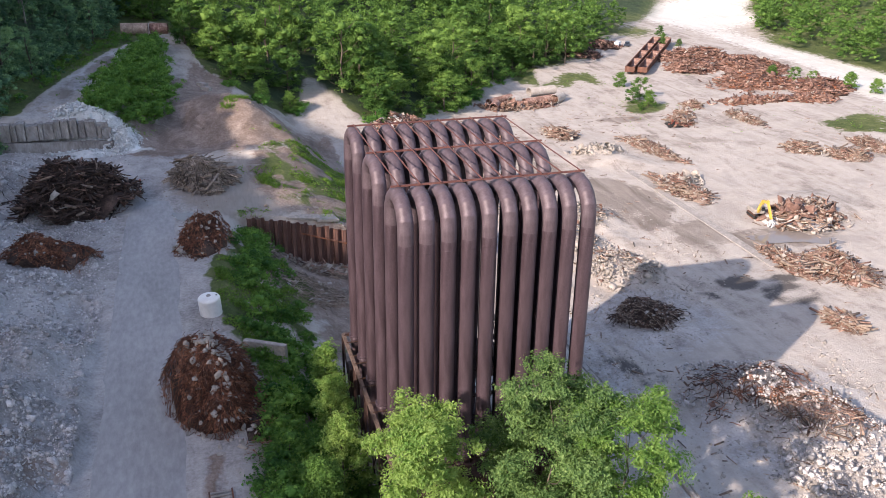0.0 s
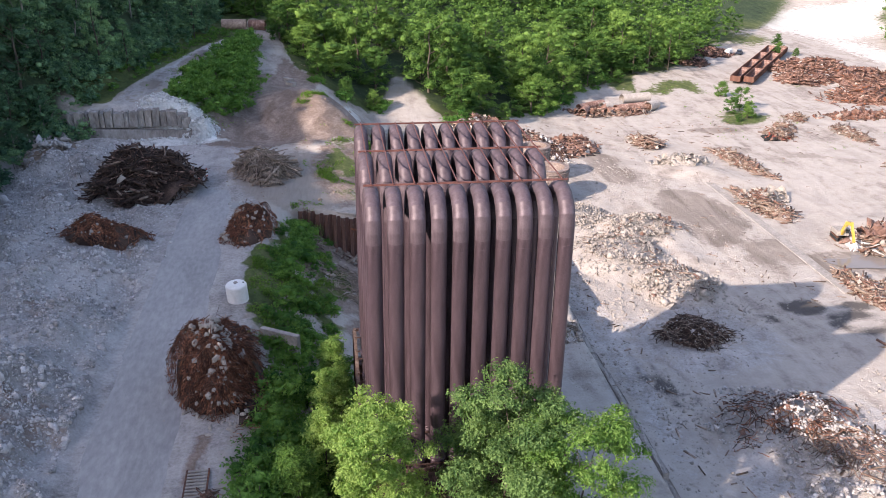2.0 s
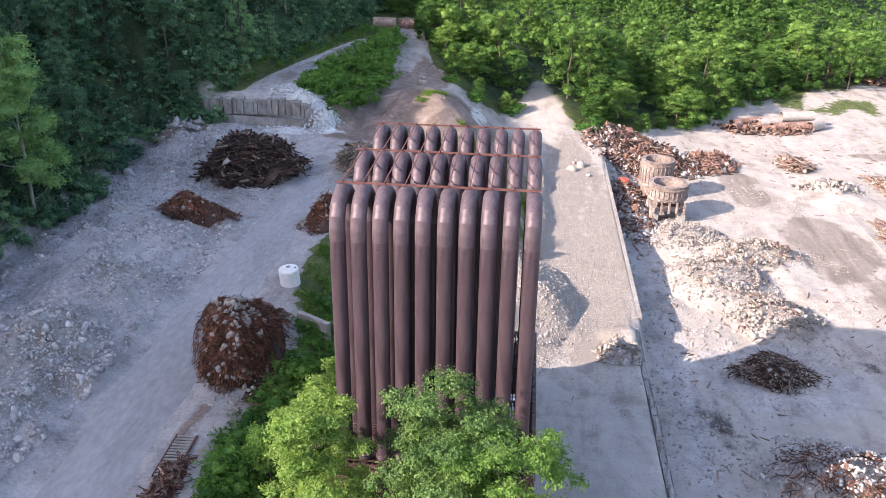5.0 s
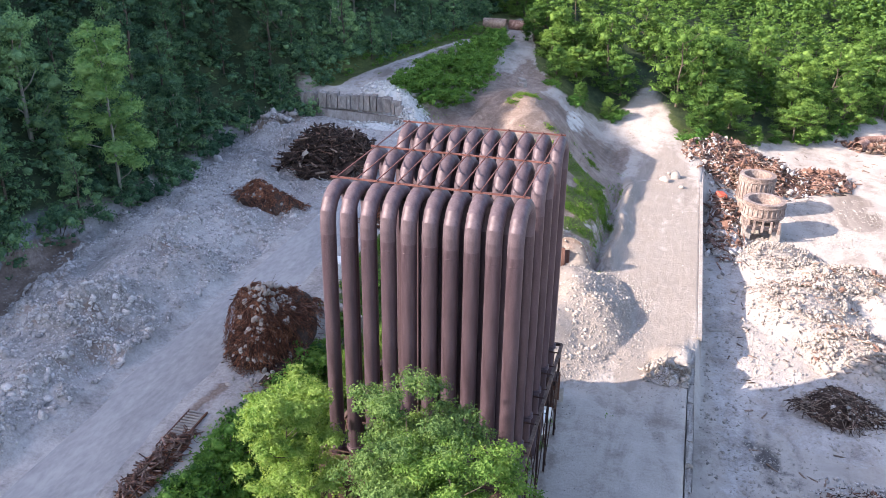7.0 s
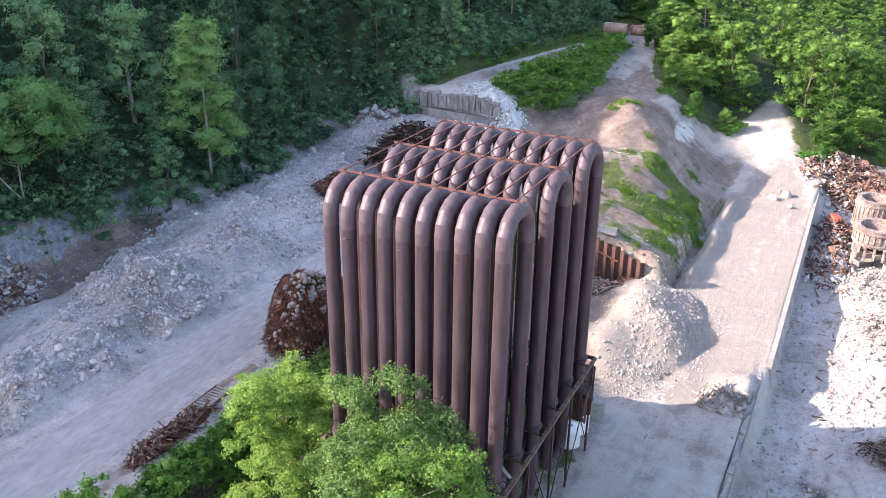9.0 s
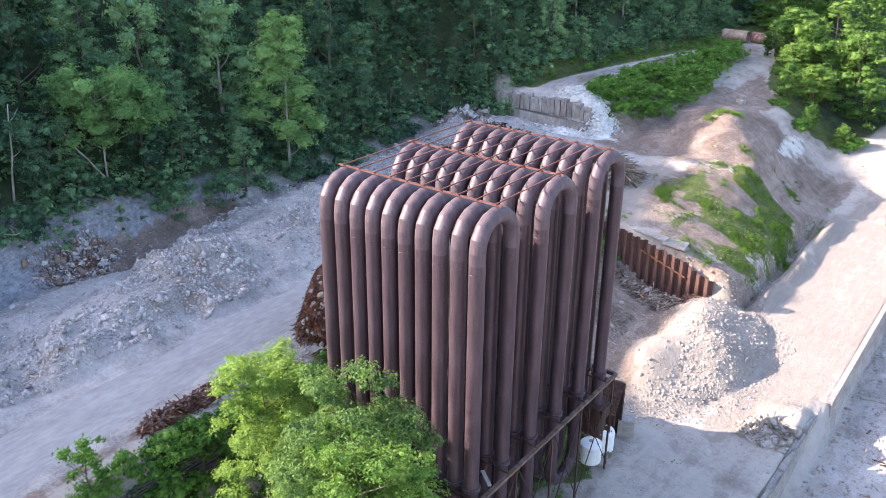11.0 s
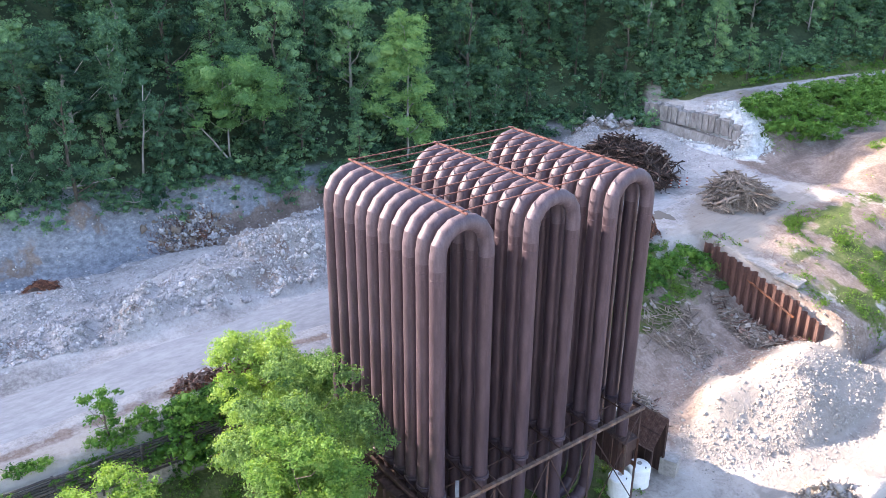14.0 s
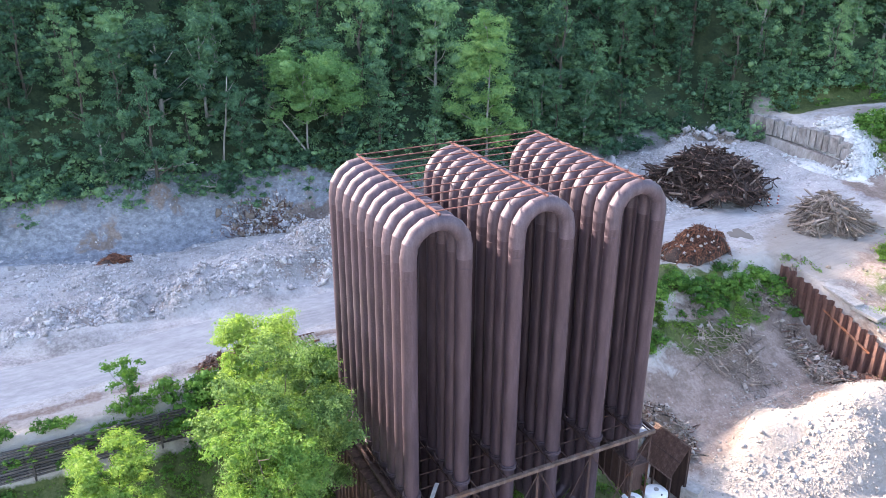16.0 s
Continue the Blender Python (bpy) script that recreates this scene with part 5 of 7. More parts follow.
def retaining_wall():
    """The edge of the concrete deck above the yard, broken off at its near end."""
    w = thing("retaining_wall", (42.6, 99, YARD))
    tagged(w, "weathered concrete retaining wall along the raised deck", "wall", kind="structure")
    k = 0
    for a in np.arange(99.0, 176.0, 7.0):
        b = min(a + 7.0, 176.0)
        bm = bmesh.new()
        box_bm(bm, -0.45, 0.12, a - 99 + 0.02, b - 99 - 0.02, -0.5, DECK - YARD + 0.12, 0.03)
        part("panel", bm, M_CONCRETE, w)
    bm = bmesh.new()
    box_bm(bm, -2.6, -0.47, 0.0, 0.5, -0.5, DECK - YARD - 0.05, 0.05)
    e = part("end_wall", bm, M_CONCRETE, w)
    bm = bmesh.new()
    box_bm(bm, -1.85, -1.15, -0.04, 0.02, 0.9, 1.6, 0.01)
    part("opening_cover", bm, M_STEEL_RUST, w, "small rusty opening in the end wall")
    low = thing("broken_wall", (41.75, 44, YARD))
    tagged(low, "broken low concrete wall below the deck", "wall", kind="structure")
    rnd = random.Random(3)
    for a in range(0, 52, 4):
        bm = bmesh.new()
        box_bm(bm, -0.55 + rnd.uniform(-0.06, 0.06), 0.2, a + 0.03, a + 3.97, -0.5, DECK - YARD + rnd.uniform(-0.6, 0.12), 0.06)
        bmesh.ops.subdivide_edges(bm, edges=bm.edges[:], cuts=2, use_grid_fill=True)
        for v in bm.verts:
            if v.co.z > 2:
                v.co.z += rnd.uniform(-0.3, 0.05)
        part("panel", bm, M_CONCRETE, low)


retaining_wall()


def ribbed_concrete_wall():
    """The broken wall below the white spoil, its face left ribbed by the forms."""
    a, b = Vector((-35.5, 146.2)), Vector((-14.6, 146.86))
    w = thing("quarry_wall", (a.x, a.y, 0), math.degrees(math.atan2(b.y - a.y, b.x - a.x)))
    tagged(w, "old concrete wall with broken vertical ribs and white dust", "wall", kind="structure")
    n, length = 16, (b - a).length
    rnd = random.Random(8)
    bm = bmesh.new()
    box_bm(bm, 0, length, 0.0, 2.2, -0.6, 3.1, 0.05)
    for v in bm.verts:
        if v.co.z > 2:
            v.co.y += 0.35
            v.co.z -= 0.9 * max(0.0, v.co.x / length - 0.8) / 0.2
    part("footing", bm, M_STAINED, w)
    bm = bmesh.new()
    box_bm(bm, 0.1, length - 0.6, 1.35, 2.6, 3.0, 5.2, 0.05)
    part("back_face", bm, M_STAINED, w)
    cut = sorted(k + rnd.uniform(-0.28, 0.28) for k in range(1, n))
    cut = [0.0] + [k * length / n for k in cut] + [length]
    for i in range(n):
        k = i / n
        foot = 3.1 - 0.9 * max(0.0, k - 0.8) / 0.2
        top = 6.3 - 1.6 * max(0, k - 0.75) / 0.25 + rnd.uniform(-0.7, 0.15)
        bm = bmesh.new()
        box_bm(bm, cut[i] + 0.04, cut[i + 1] - rnd.uniform(0.06, 0.2), 0.75 + rnd.uniform(-0.1, 0.12), 2.6, foot + 0.02, top)
        bmesh.ops.subdivide_edges(bm, edges=bm.edges[:], cuts=3, use_grid_fill=True)
        for v in bm.verts:
            v.co += Vector((rnd.uniform(-0.05, 0.05), rnd.uniform(-0.1, 0.07), rnd.uniform(-0.16, 0.1)))
        part("rib", bm, M_STAINED, w)


ribbed_concrete_wall()


def timber_wall():
    """The plank crib wall under the road's edge."""
    w = thing("timber_wall", (4.5, 8, -4.7))
    tagged(w, "grey weathered timber plank retaining wall under the road", "wall", kind="structure")
    rnd = random.Random(5)
    bm = bmesh.new()
    box_bm(bm, -0.09, 0.09, 0, 3.5, -0.1, 0.1, 0.04)
    for v in bm.verts:
        v.co.z += 0.02 * math.sin(v.co.y * 2)
    plank = bpy.data.meshes.new("plank")
    bm.to_mesh(plank)
    bm.free()
    plank.materials.append(M_PLANK)
    bm = bmesh.new()
    box_bm(bm, -0.1, 0.12, -0.09, 0.09, -0.5, 4.1, 0.03)
    post = bpy.data.meshes.new("post")
    bm.to_mesh(post)
    bm.free()
    post.materials.append(M_PLANK)
    for i in range(11):
        for j in range(14):
            o = part("plank", plank, None, w)
            o.matrix_basis = pose(rnd.uniform(-0.04, 0.04), i * 3.5 + rnd.uniform(-0.05, 0.05), 0.1 + j * 0.295, rnd.uniform(-0.7, 0.7), rnd.uniform(-8, 8), rnd.uniform(-0.8, 0.8))
        o = part("post", post, None, w)
        o.matrix_basis = pose(0.12, i * 3.5, 0, 0, rnd.uniform(-3, 3), 0)


timber_wall()


def sheet_piling():
    """Interlocking steel sheets, their tops stepping down towards the deck."""
    w = thing("sheet_piling", (4.9, 112.55, -8))
    tagged(w, "rusty interlocking steel sheet piling holding a dirt bank", "wall", kind="structure")
    n, length = 30, 18.4
    s = length / n
    rnd = random.Random(6)
    for i in range(n):
        k = i / n
        top = 8 - 0.9 - 4.6 * k ** 1.3 + rnd.uniform(-0.12, 0.12) - (0.5 if i > 24 else 0)
        bot = max(-2.6, 8 - 5.0 - 9.0 * k)
        d = 0.2 if i % 2 else -0.2
        if i % 5 == 3:
            top += 0.25
        bm = bmesh.new()
        line = ((0, -d), (s * 0.3, d), (s * 0.98, d))
        rings = [[bm.verts.new((x, y + dy, z)) for x, y in line] for dy, z in ((-0.03, bot), (0.03, bot), (0.03, top), (-0.03, top))]
        for a in range(4):
            b = (a + 1) % 4
            for j in range(2):
                bm.faces.new((rings[a][j], rings[a][j + 1], rings[b][j + 1], rings[b][j]))
        for j in (0, 2):
            bm.faces.new([r[j] for r in rings])
        bmesh.ops.recalc_face_normals(bm, faces=bm.faces[:])
        o = part("sheet", bm, M_SHEET, w)
        o.matrix_basis = pose(i * s, -0.3 * math.sin(k * 3), 0)
    bm = bmesh.new()
    beam_bm(bm, (7.5, -0.42, 4.3), (14.6, -0.62, 1.9), 0.22, 0.2)
    part("waler", bm, M_STEEL_RUST, w, "rusty beam across the sheets")


sheet_piling()


def slab(name, at, size, turn, label, tilt=(0, 0), material=M_CONCRETE, category="slab"):
    bm = bmesh.new()
    box_bm(bm, -size[0] / 2, size[0] / 2, -size[1] / 2, size[1] / 2, 0, size[2], 0.04)
    o = part(name, bm, material)
    o.matrix_basis = pose(*at, tilt[0], tilt[1], turn)
    return tagged(o, label, category)


slab("concrete_slab", (12.5, 114.4, -2.2), (6.0, 1.6, 0.35), -4, "long cracked concrete slab behind the sheet piling", (0, 5))
slab("concrete_slab", (16.4, 115.0, -3.0), (3.4, 3.0, 0.4), 10, "square broken concrete slab on the dirt bank", (-4, 8))
slab("concrete_stub", (4.0, 74.6, -2.6), (4.6, 0.6, 2.9), -31, "short grey concrete wall stub among the shrubs", category="wall")
slab("concrete_block", (26.6, 79.6, DECK - 0.1), (1.7, 1.5, 1.9), 24, "grey concrete block beside the shed", category="block")
slab("fallen_slab", (45.4, 109.6, YARD - 0.02), (2.6, 0.7, 0.35), 12, "pale fallen concrete beam on the yard", category="beam")
slab("barrier_block", (1.3, 184.6, z_at(1.3, 184.6) - 0.1), (2.6, 1.0, 1.0), -50, "grey concrete barrier block beside the dirt track", category="block")
slab("barrier_block", (1.9, 182.0, z_at(1.9, 182.0) - 0.1), (2.2, 1.0, 0.9), -35, "grey concrete barrier block beside the dirt track", category="block")

bm = bmesh.new()
box_bm(bm, -0.9, 0.9, -27, 27, -0.3, 0.16, 0.05)
kerb = part("kerb", bm, M_CONCRETE)
kerb.matrix_basis = pose(89.5, 130, YARD, 0, 0, -1)
tagged(kerb, "low concrete kerb across the yard", "kerb", kind="structure")


def puddle(name, at, rx, ry, turn, label, seed):
    rng = np.random.default_rng(seed)
    a = np.linspace(0, 2 * np.pi, 48, endpoint=False)
    r = 1 + 0.22 * np.sin(3 * a + rng.uniform(0, 6)) + 0.14 * np.sin(5 * a + rng.uniform(0, 6)) + 0.06 * np.sin(11 * a)
    bm = bmesh.new()
    bm.faces.new([bm.verts.new((rx * k * math.cos(t), ry * k * math.sin(t), 0)) for k, t in zip(r, a)])
    o = part(name, bm, M_WATER)
    zz = max(z_at(at[0] + dx, at[1] + dy) for dx in (-rx * 0.7, 0, rx * 0.7) for dy in (-ry * 0.7, 0, ry * 0.7))
    o.matrix_basis = pose(*at, zz + 0.03, 0, 0, turn)
    tagged(o, label, "water", kind="structure")


puddle("puddle", (100, 112.6), 8.0, 2.6, -18, "shallow muddy puddle on the yard", 1)
puddle("puddle", (-3.4, 113.5), 1.7, 1.5, 0, "shallow puddle at the roadside", 3)

# ---- rubble, scrap and timber ----
ICO_V = np.array([(0, 0, 1)] + [(0.894 * math.cos(i * 1.2566), 0.894 * math.sin(i * 1.2566), 0.447) for i in range(5)] + [(0.894 * math.cos(i * 1.2566 + 0.628), 0.894 * math.sin(i * 1.2566 + 0.628), -0.447) for i in range(5)] + [(0, 0, -1)])
ICO_F = np.array([(0, 1 + i, 1 + (i + 1) % 5) for i in range(5)] + [(1 + i, 6 + i, 1 + (i + 1) % 5) for i in range(5)] + [(1 + (i + 1) % 5, 6 + i, 6 + (i + 1) % 5) for i in range(5)] + [(11, 6 + (i + 1) % 5, 6 + i) for i in range(5)])


def turn_matrices(rng, n, flat=False):
    q = rng.normal(size=(n, 4))
    if flat:
        q[:, 1:3] *= 0.25
    q /= np.linalg.norm(q, axis=1)[:, None]
    w, x, y, z = q.T
    return np.stack([np.stack([1 - 2 * (y * y + z * z), 2 * (x * y - z * w), 2 * (x * z + y * w)], -1), np.stack([2 * (x * y + z * w), 1 - 2 * (x * x + z * z), 2 * (y * z - x * w)], -1), np.stack([2 * (x * z - y * w), 2 * (y * z + x * w), 1 - 2 * (x * x + y * y)], -1)], 1)


def stone_arrays(rng, pos, size):
    """Broken stones: each an angular twelve-cornered block, flat or long."""
    n = len(pos)
    v = ICO_V[None] * rng.uniform(0.62, 1.25, (n, 12, 1)) * rng.uniform(0.4, 1.2, (n, 1, 3))
    v = np.einsum("nij,nkj->nki", turn_matrices(rng, n), v) * np.asarray(size)[:, None, None] + pos[:, None]
    f = ICO_F[None] + (np.arange(n) * 12)[:, None, None]
    return v.reshape(-1, 3), f.reshape(-1, 3)


OCTA_V = np.array([(1, 0, 0), (-1, 0, 0), (0, 1, 0), (0, -1, 0), (0, 0, 1), (0, 0, -1)], float)
OCTA_F = np.array([(0, 2, 4), (2, 1, 4), (1, 3, 4), (3, 0, 4), (2, 0, 5), (1, 2, 5), (3, 1, 5), (0, 3, 5)])


def grit_arrays(rng, pos, size):
    """Small stones: eight-sided splinters of any proportion."""
    n = len(pos)
    v = OCTA_V[None] * rng.uniform(0.7, 1.35, (n, 6, 1)) * rng.uniform(0.45, 1.3, (n, 1, 3)) + rng.normal(size=(n, 6, 3)) * 0.22
    v = np.einsum("nij,nkj->nki", turn_matrices(rng, n), v) * np.asarray(size)[:, None, None] + pos[:, None]
    f = OCTA_F[None] + (np.arange(n) * 6)[:, None, None]
    return v.reshape(-1, 3), f.reshape(-1, 3)


BOX_V = np.array([(x, y, z) for z in (-0.5, 0.5) for y in (-0.5, 0.5) for x in (-0.5, 0.5)], float)
BOX_F = np.array([(0, 2, 3, 1), (4, 5, 7, 6), (0, 1, 5, 4), (2, 6, 7, 3), (0, 4, 6, 2), (1, 3, 7, 5)])


def stick_arrays(rng, pos, dims, tilt):
    """Boards and bars: boxes of the given dims, lying about level, turned any way; tilt: how far they stick up."""
    n = len(pos)
    yaw, pitch, roll = rng.uniform(0, 2 * np.pi, n), rng.normal(size=n) * tilt, rng.uniform(-0.6, 0.6, n)
    v = BOX_V[None] * dims[:, None, :]
    v[:, :, 1:] *= rng.uniform(0.75, 1.15, (n, 8, 1))
    c, s = np.cos(roll)[:, None], np.sin(roll)[:, None]
    y, z = v[..., 1] * c - v[..., 2] * s, v[..., 1] * s + v[..., 2] * c
    x = v[..., 0]
    c, s = np.cos(pitch)[:, None], np.sin(pitch)[:, None]
    x, z = x * c - z * s, x * s + z * c
    c, s = np.cos(yaw)[:, None], np.sin(yaw)[:, None]
    v = np.stack([x * c - y * s, x * s + y * c, z], -1) + pos[:, None]
    f = BOX_F[None] + (np.arange(n) * 8)[:, None, None]
    return v.reshape(-1, 3), f.reshape(-1, 4)


def plate_arrays(rng, pos, size):
    """Torn, bent sheet metal: a three by three net of corners, crumpled, with its thickness."""
    n = len(pos)
    g = np.array([(x, y, 0) for y in (-0.5, 0, 0.5) for x in (-0.5, 0, 0.5)])
    top = g[None] * np.stack([size, size * rng.uniform(0.4, 0.9, n), size], -1)[:, None] + rng.normal(size=(n, 9, 3)) * (size * 0.11)[:, None, None]
    low = top - np.array([0, 0, 0.04])
    v = np.concatenate([top, low], 1)
    v = np.einsum("nij,nkj->nki", turn_matrices(rng, n, True), v) + pos[:, None]
    q = []
    for r in range(2):
        for c in range(2):
            a = r * 3 + c
            q += [(a, a + 1, a + 4, a + 3), (a + 9, a + 12, a + 13, a + 10)]
    rim = [0, 1, 2, 5, 8, 7, 6, 3]
    for a, b in zip(rim, rim[1:] + rim[:1]):
        q.append((a, a + 9, b + 9, b))
    f = np.array(q)[None] + (np.arange(n) * 18)[:, None, None]
    return v.reshape(-1, 3), f.reshape(-1, 4)


def wire_arrays(rng, pos, length, r, curl=0.5, lift=0.2, lie=None):
    """Bent bars: four-point curves of three-sided section."""
    n = len(pos)
    yaw = rng.uniform(0, 2 * np.pi, n)
    pit = rng.normal(size=n) * lift
    p = [np.array(pos)]
    seg = length / 3
    for k in range(3):
        yaw = yaw + rng.normal(size=n) * curl
        pit = pit * 0.6 + rng.normal(size=n) * curl * 0.55 - 0.06
        p.append(p[-1] + np.stack([np.cos(yaw) * np.cos(pit), np.sin(yaw) * np.cos(pit), np.sin(pit)], -1) * seg[:, None])
    p = np.stack(p, 1)
    p -= (p[:, 1:2] * 0.5 + p[:, 2:3] * 0.5 - np.array(pos)[:, None])
    if lie is not None:        # the bars follow the heap, a few springing clear of it
        top = lie(p[..., 0].ravel(), p[..., 1].ravel()).reshape(p.shape[:2])
        free = rng.random(n)[:, None] ** 2 * 0.75 + 0.25
        p[..., 2] = np.maximum(p[..., 2], top) * free + (top + 0.04) * (1 - free)
    side = np.array([[0, 0, 1.0], [0.87, 0, -0.5], [-0.87, 0, -0.5]])
    d = p[:, -1] - p[:, 0]
    a = np.arctan2(d[:, 1], d[:, 0])
    off = np.stack([-np.sin(a)[:, None] * side[None, :, 0], np.cos(a)[:, None] * side[None, :, 0], np.repeat(side[None, :, 2], n, 0)], -1) * np.asarray(r)[:, None, None]
    v = p[:, :, None, :] + off[:, None]
    q = []
    for k in range(3):
        for j in range(3):
            q.append((k * 3 + j, k * 3 + (j + 1) % 3, (k + 1) * 3 + (j + 1) % 3, (k + 1) * 3 + j))
    f = np.array(q)[None] + (np.arange(n) * 12)[:, None, None]
    return v.reshape(-1, 3), f.reshape(-1, 4)


def mound_shape(rng, x, y, rx, ry, h, seed):
    """Height of a pile over its foot, in its own coordinates."""
    d = np.sqrt((x / rx) ** 2 + (y / ry) ** 2)
    d = d * (1 + 0.75 * fbm(x + 40, y, max(rx, ry) * 0.7, seed, 4))
    k = np.clip(1 - d, 0, 1)
    return h * (k * (1.3 - 0.3 * k)) * (1 + 0.6 * fbm(x, y, 2.6, seed + 3, 3))


FOOT = [0.0, 0.0, 0.0, None]       # where the heap being built stands: x, y, turn, base


def ground_under(x, y):
    """Height of the ground under points of the heap being built, over its foot."""
    if FOOT[3] is None:
        return 0 * x
    c, s = math.cos(FOOT[2]), math.sin(FOOT[2])
    return height(FOOT[0] + x * c - y * s, FOOT[1] + x * s + y * c) - FOOT[3]


def pile_points(rng, n, rx, ry, h, seed, out=1.0):
    r, a = np.sqrt(rng.random(n)) * out, rng.uniform(0, 2 * np.pi, n)
    x, y = rx * r * np.cos(a) * 1.15, ry * r * np.sin(a) * 1.15
    z = mound_shape(rng, x, y, rx, ry, h, seed)
    bare = (z < 0.04 * h) & (rng.random(n) < 0.88)
    x, y = np.where(bare, x * 0.55, x), np.where(bare, y * 0.55, y)
    return np.stack([x, y, mound_shape(rng, x, y, rx, ry, h, seed) + ground_under(x, y)], -1)


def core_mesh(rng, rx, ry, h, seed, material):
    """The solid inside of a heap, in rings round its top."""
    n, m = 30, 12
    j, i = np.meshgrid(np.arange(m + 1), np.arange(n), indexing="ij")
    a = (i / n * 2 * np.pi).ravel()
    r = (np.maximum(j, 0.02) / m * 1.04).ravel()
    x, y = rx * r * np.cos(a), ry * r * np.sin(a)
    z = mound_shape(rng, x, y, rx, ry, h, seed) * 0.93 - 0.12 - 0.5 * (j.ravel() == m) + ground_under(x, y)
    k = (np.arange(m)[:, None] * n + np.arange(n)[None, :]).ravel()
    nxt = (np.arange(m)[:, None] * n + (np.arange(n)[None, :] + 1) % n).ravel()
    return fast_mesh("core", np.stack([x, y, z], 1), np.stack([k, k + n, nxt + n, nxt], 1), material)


CHUNKS = []
for i in range(5):
    v, f = stone_arrays(np.random.default_rng(500 + i), np.zeros((1, 3)), [1.0])
    CHUNKS.append(fast_mesh("chunk", v, f, M_PALE_STONE))
BOARDS, PLATES = {}, {}


def plate_mesh(material):
    if material.name not in PLATES:
        made = []
        for i in range(6):
            rng = np.random.default_rng(700 + i)
            v, f = plate_arrays(rng, np.zeros((1, 3)), np.array([1.0]))
            made.append(fast_mesh("torn_plate", v, f, material))
        PLATES[material.name] = made
    return PLATES[material.name]


def board_mesh(material):
    if material.name not in BOARDS:
        made = []
        for i in range(4):
            rng = np.random.default_rng(600 + i)
            v, f = stick_arrays(rng, np.zeros((1, 3)), np.array([[1.0, 0.075, 0.06]]), 0.0)
            v = v - v.mean(0)
            made.append(fast_mesh("timber", v, f, material))
        BOARDS[material.name] = made
    return BOARDS[material.name]


def pile(name, label, category, at, rx, ry, h, seed, core=None, turn=0.0, wires=(), sticks=(), plates=(), stones=(), chunks=0, chunk_size=(0.2, 0.45), boards=(), base=None, crest=0.92):
    """A heap: a solid core under loose pieces. wires: count, length, radius, material; sticks: count, (length, width, height), tilt, material;
    plates: count, size, material; stones: count, size, material; chunks and boards are single pieces."""
    rng = np.random.default_rng(seed)
    e = thing(name, (*at, z_at(*at) - 0.1 if base is None else base), turn)
    tagged(e, label, category)
    FOOT[:] = [at[0], at[1], math.radians(turn), z_at(*at) - 0.1 if base is None else None]
    if core:
        part("core", core_mesh(rng, rx * 0.96, ry * 0.96, h * 0.94, seed, core), None, e, smooth=True)
    for count, length, r, curl, material in wires:
        p = pile_points(rng, count, rx, ry, h, seed, 1.04)
        p[:, 2] -= 0.15
        rim = np.clip(np.hypot(p[:, 0] / rx, p[:, 1] / ry), 0, 1)
        v, f = wire_arrays(rng, p, length * rng.uniform(0.5, 1.4, count) * (1 - 0.62 * rim ** 3), np.full(count, r), curl, lie=lambda x, y: mound_shape(rng, x, y, rx, ry, h, seed) + ground_under(x, y))
        tagged(part("rebar_tangle" if material in (M_REBAR, M_SCRAP) else "branch_tangle", fast_mesh("tangle", v, f, material), None, e), kind="stuff")
    for count, dims, tilt, material in sticks:
        p = pile_points(rng, count, rx, ry, h, seed, 1.02) + np.array([0, 0, 0.1])
        d = np.array(dims)[None] * rng.uniform(0.5, 1.35, (count, 3))
        v, f = stick_arrays(rng, p, d, tilt)
        tagged(part("broken_wood" if material in (M_TIE, M_DEADWOOD, M_DARKWOOD_AND_SHADE) else "scrap_litter", fast_mesh("litter", v, f, material), None, e), kind="stuff")
    for count, size, material in plates:
        p = pile_points(rng, count, rx, ry, h, seed, 0.95) + np.array([0, 0, 0.12])
        for i in range(count):
            o = part("torn_plate", plate_mesh(material)[i % 6], None, e)
            o.matrix_basis = pose(*p[i], rng.normal() * 22, rng.normal() * 22, rng.uniform(0, 360)) @ Matrix.Scale(size * rng.uniform(0.4, 1.4), 4)
    for count, size, material in stones:
        p = pile_points(rng, count, rx * 1.12, ry * 1.12, h, seed)
        q = size * 0.85 * np.exp(rng.normal(size=count) * 0.65).clip(0.3, 3.6)
        p[:, 2] -= 0.15 * q
        v, f = grit_arrays(rng, p, q)
        tagged(part("rubble", fast_mesh("rubble", v, f, material), None, e), kind="stuff")
    p = pile_points(rng, chunks, rx, ry, h, seed, 0.9)
    if crest < 0.9:            # tipped loads of concrete down one flank of the heap
        for i in range(chunks):
            k = rng.random()
            p[i, 0] = rx * (0.05 - 0.22 * k) + rng.normal() * 0.34 * rx * (0.5 + 0.8 * k)
            p[i, 1] = ry * (0.25 - 1.0 * k) + rng.normal() * 0.16 * ry
        p[:, 2] = mound_shape(rng, p[:, 0], p[:, 1], rx, ry, h, seed)
    for i in range(chunks):
        o = part("chunk", CHUNKS[i % 5], None, e)
        s = rng.uniform(*chunk_size)
        o.matrix_basis = pose(p[i][0], p[i][1], p[i][2] + 0.12, *rng.uniform(0, 360, 3)) @ Matrix.Scale(s, 4)
    lay = rng.uniform(0, 180)
    for count, length, thick, tilt, material in boards:
        p = pile_points(rng, count, rx, ry, h, seed, 0.95)
        for i in range(count):
            o = part("timber", board_mesh(material)[i % 4], None, e)
            s = length * rng.uniform(0.55, 1.3)
            w = thick * rng.uniform(0.7, 1.3) / 0.075
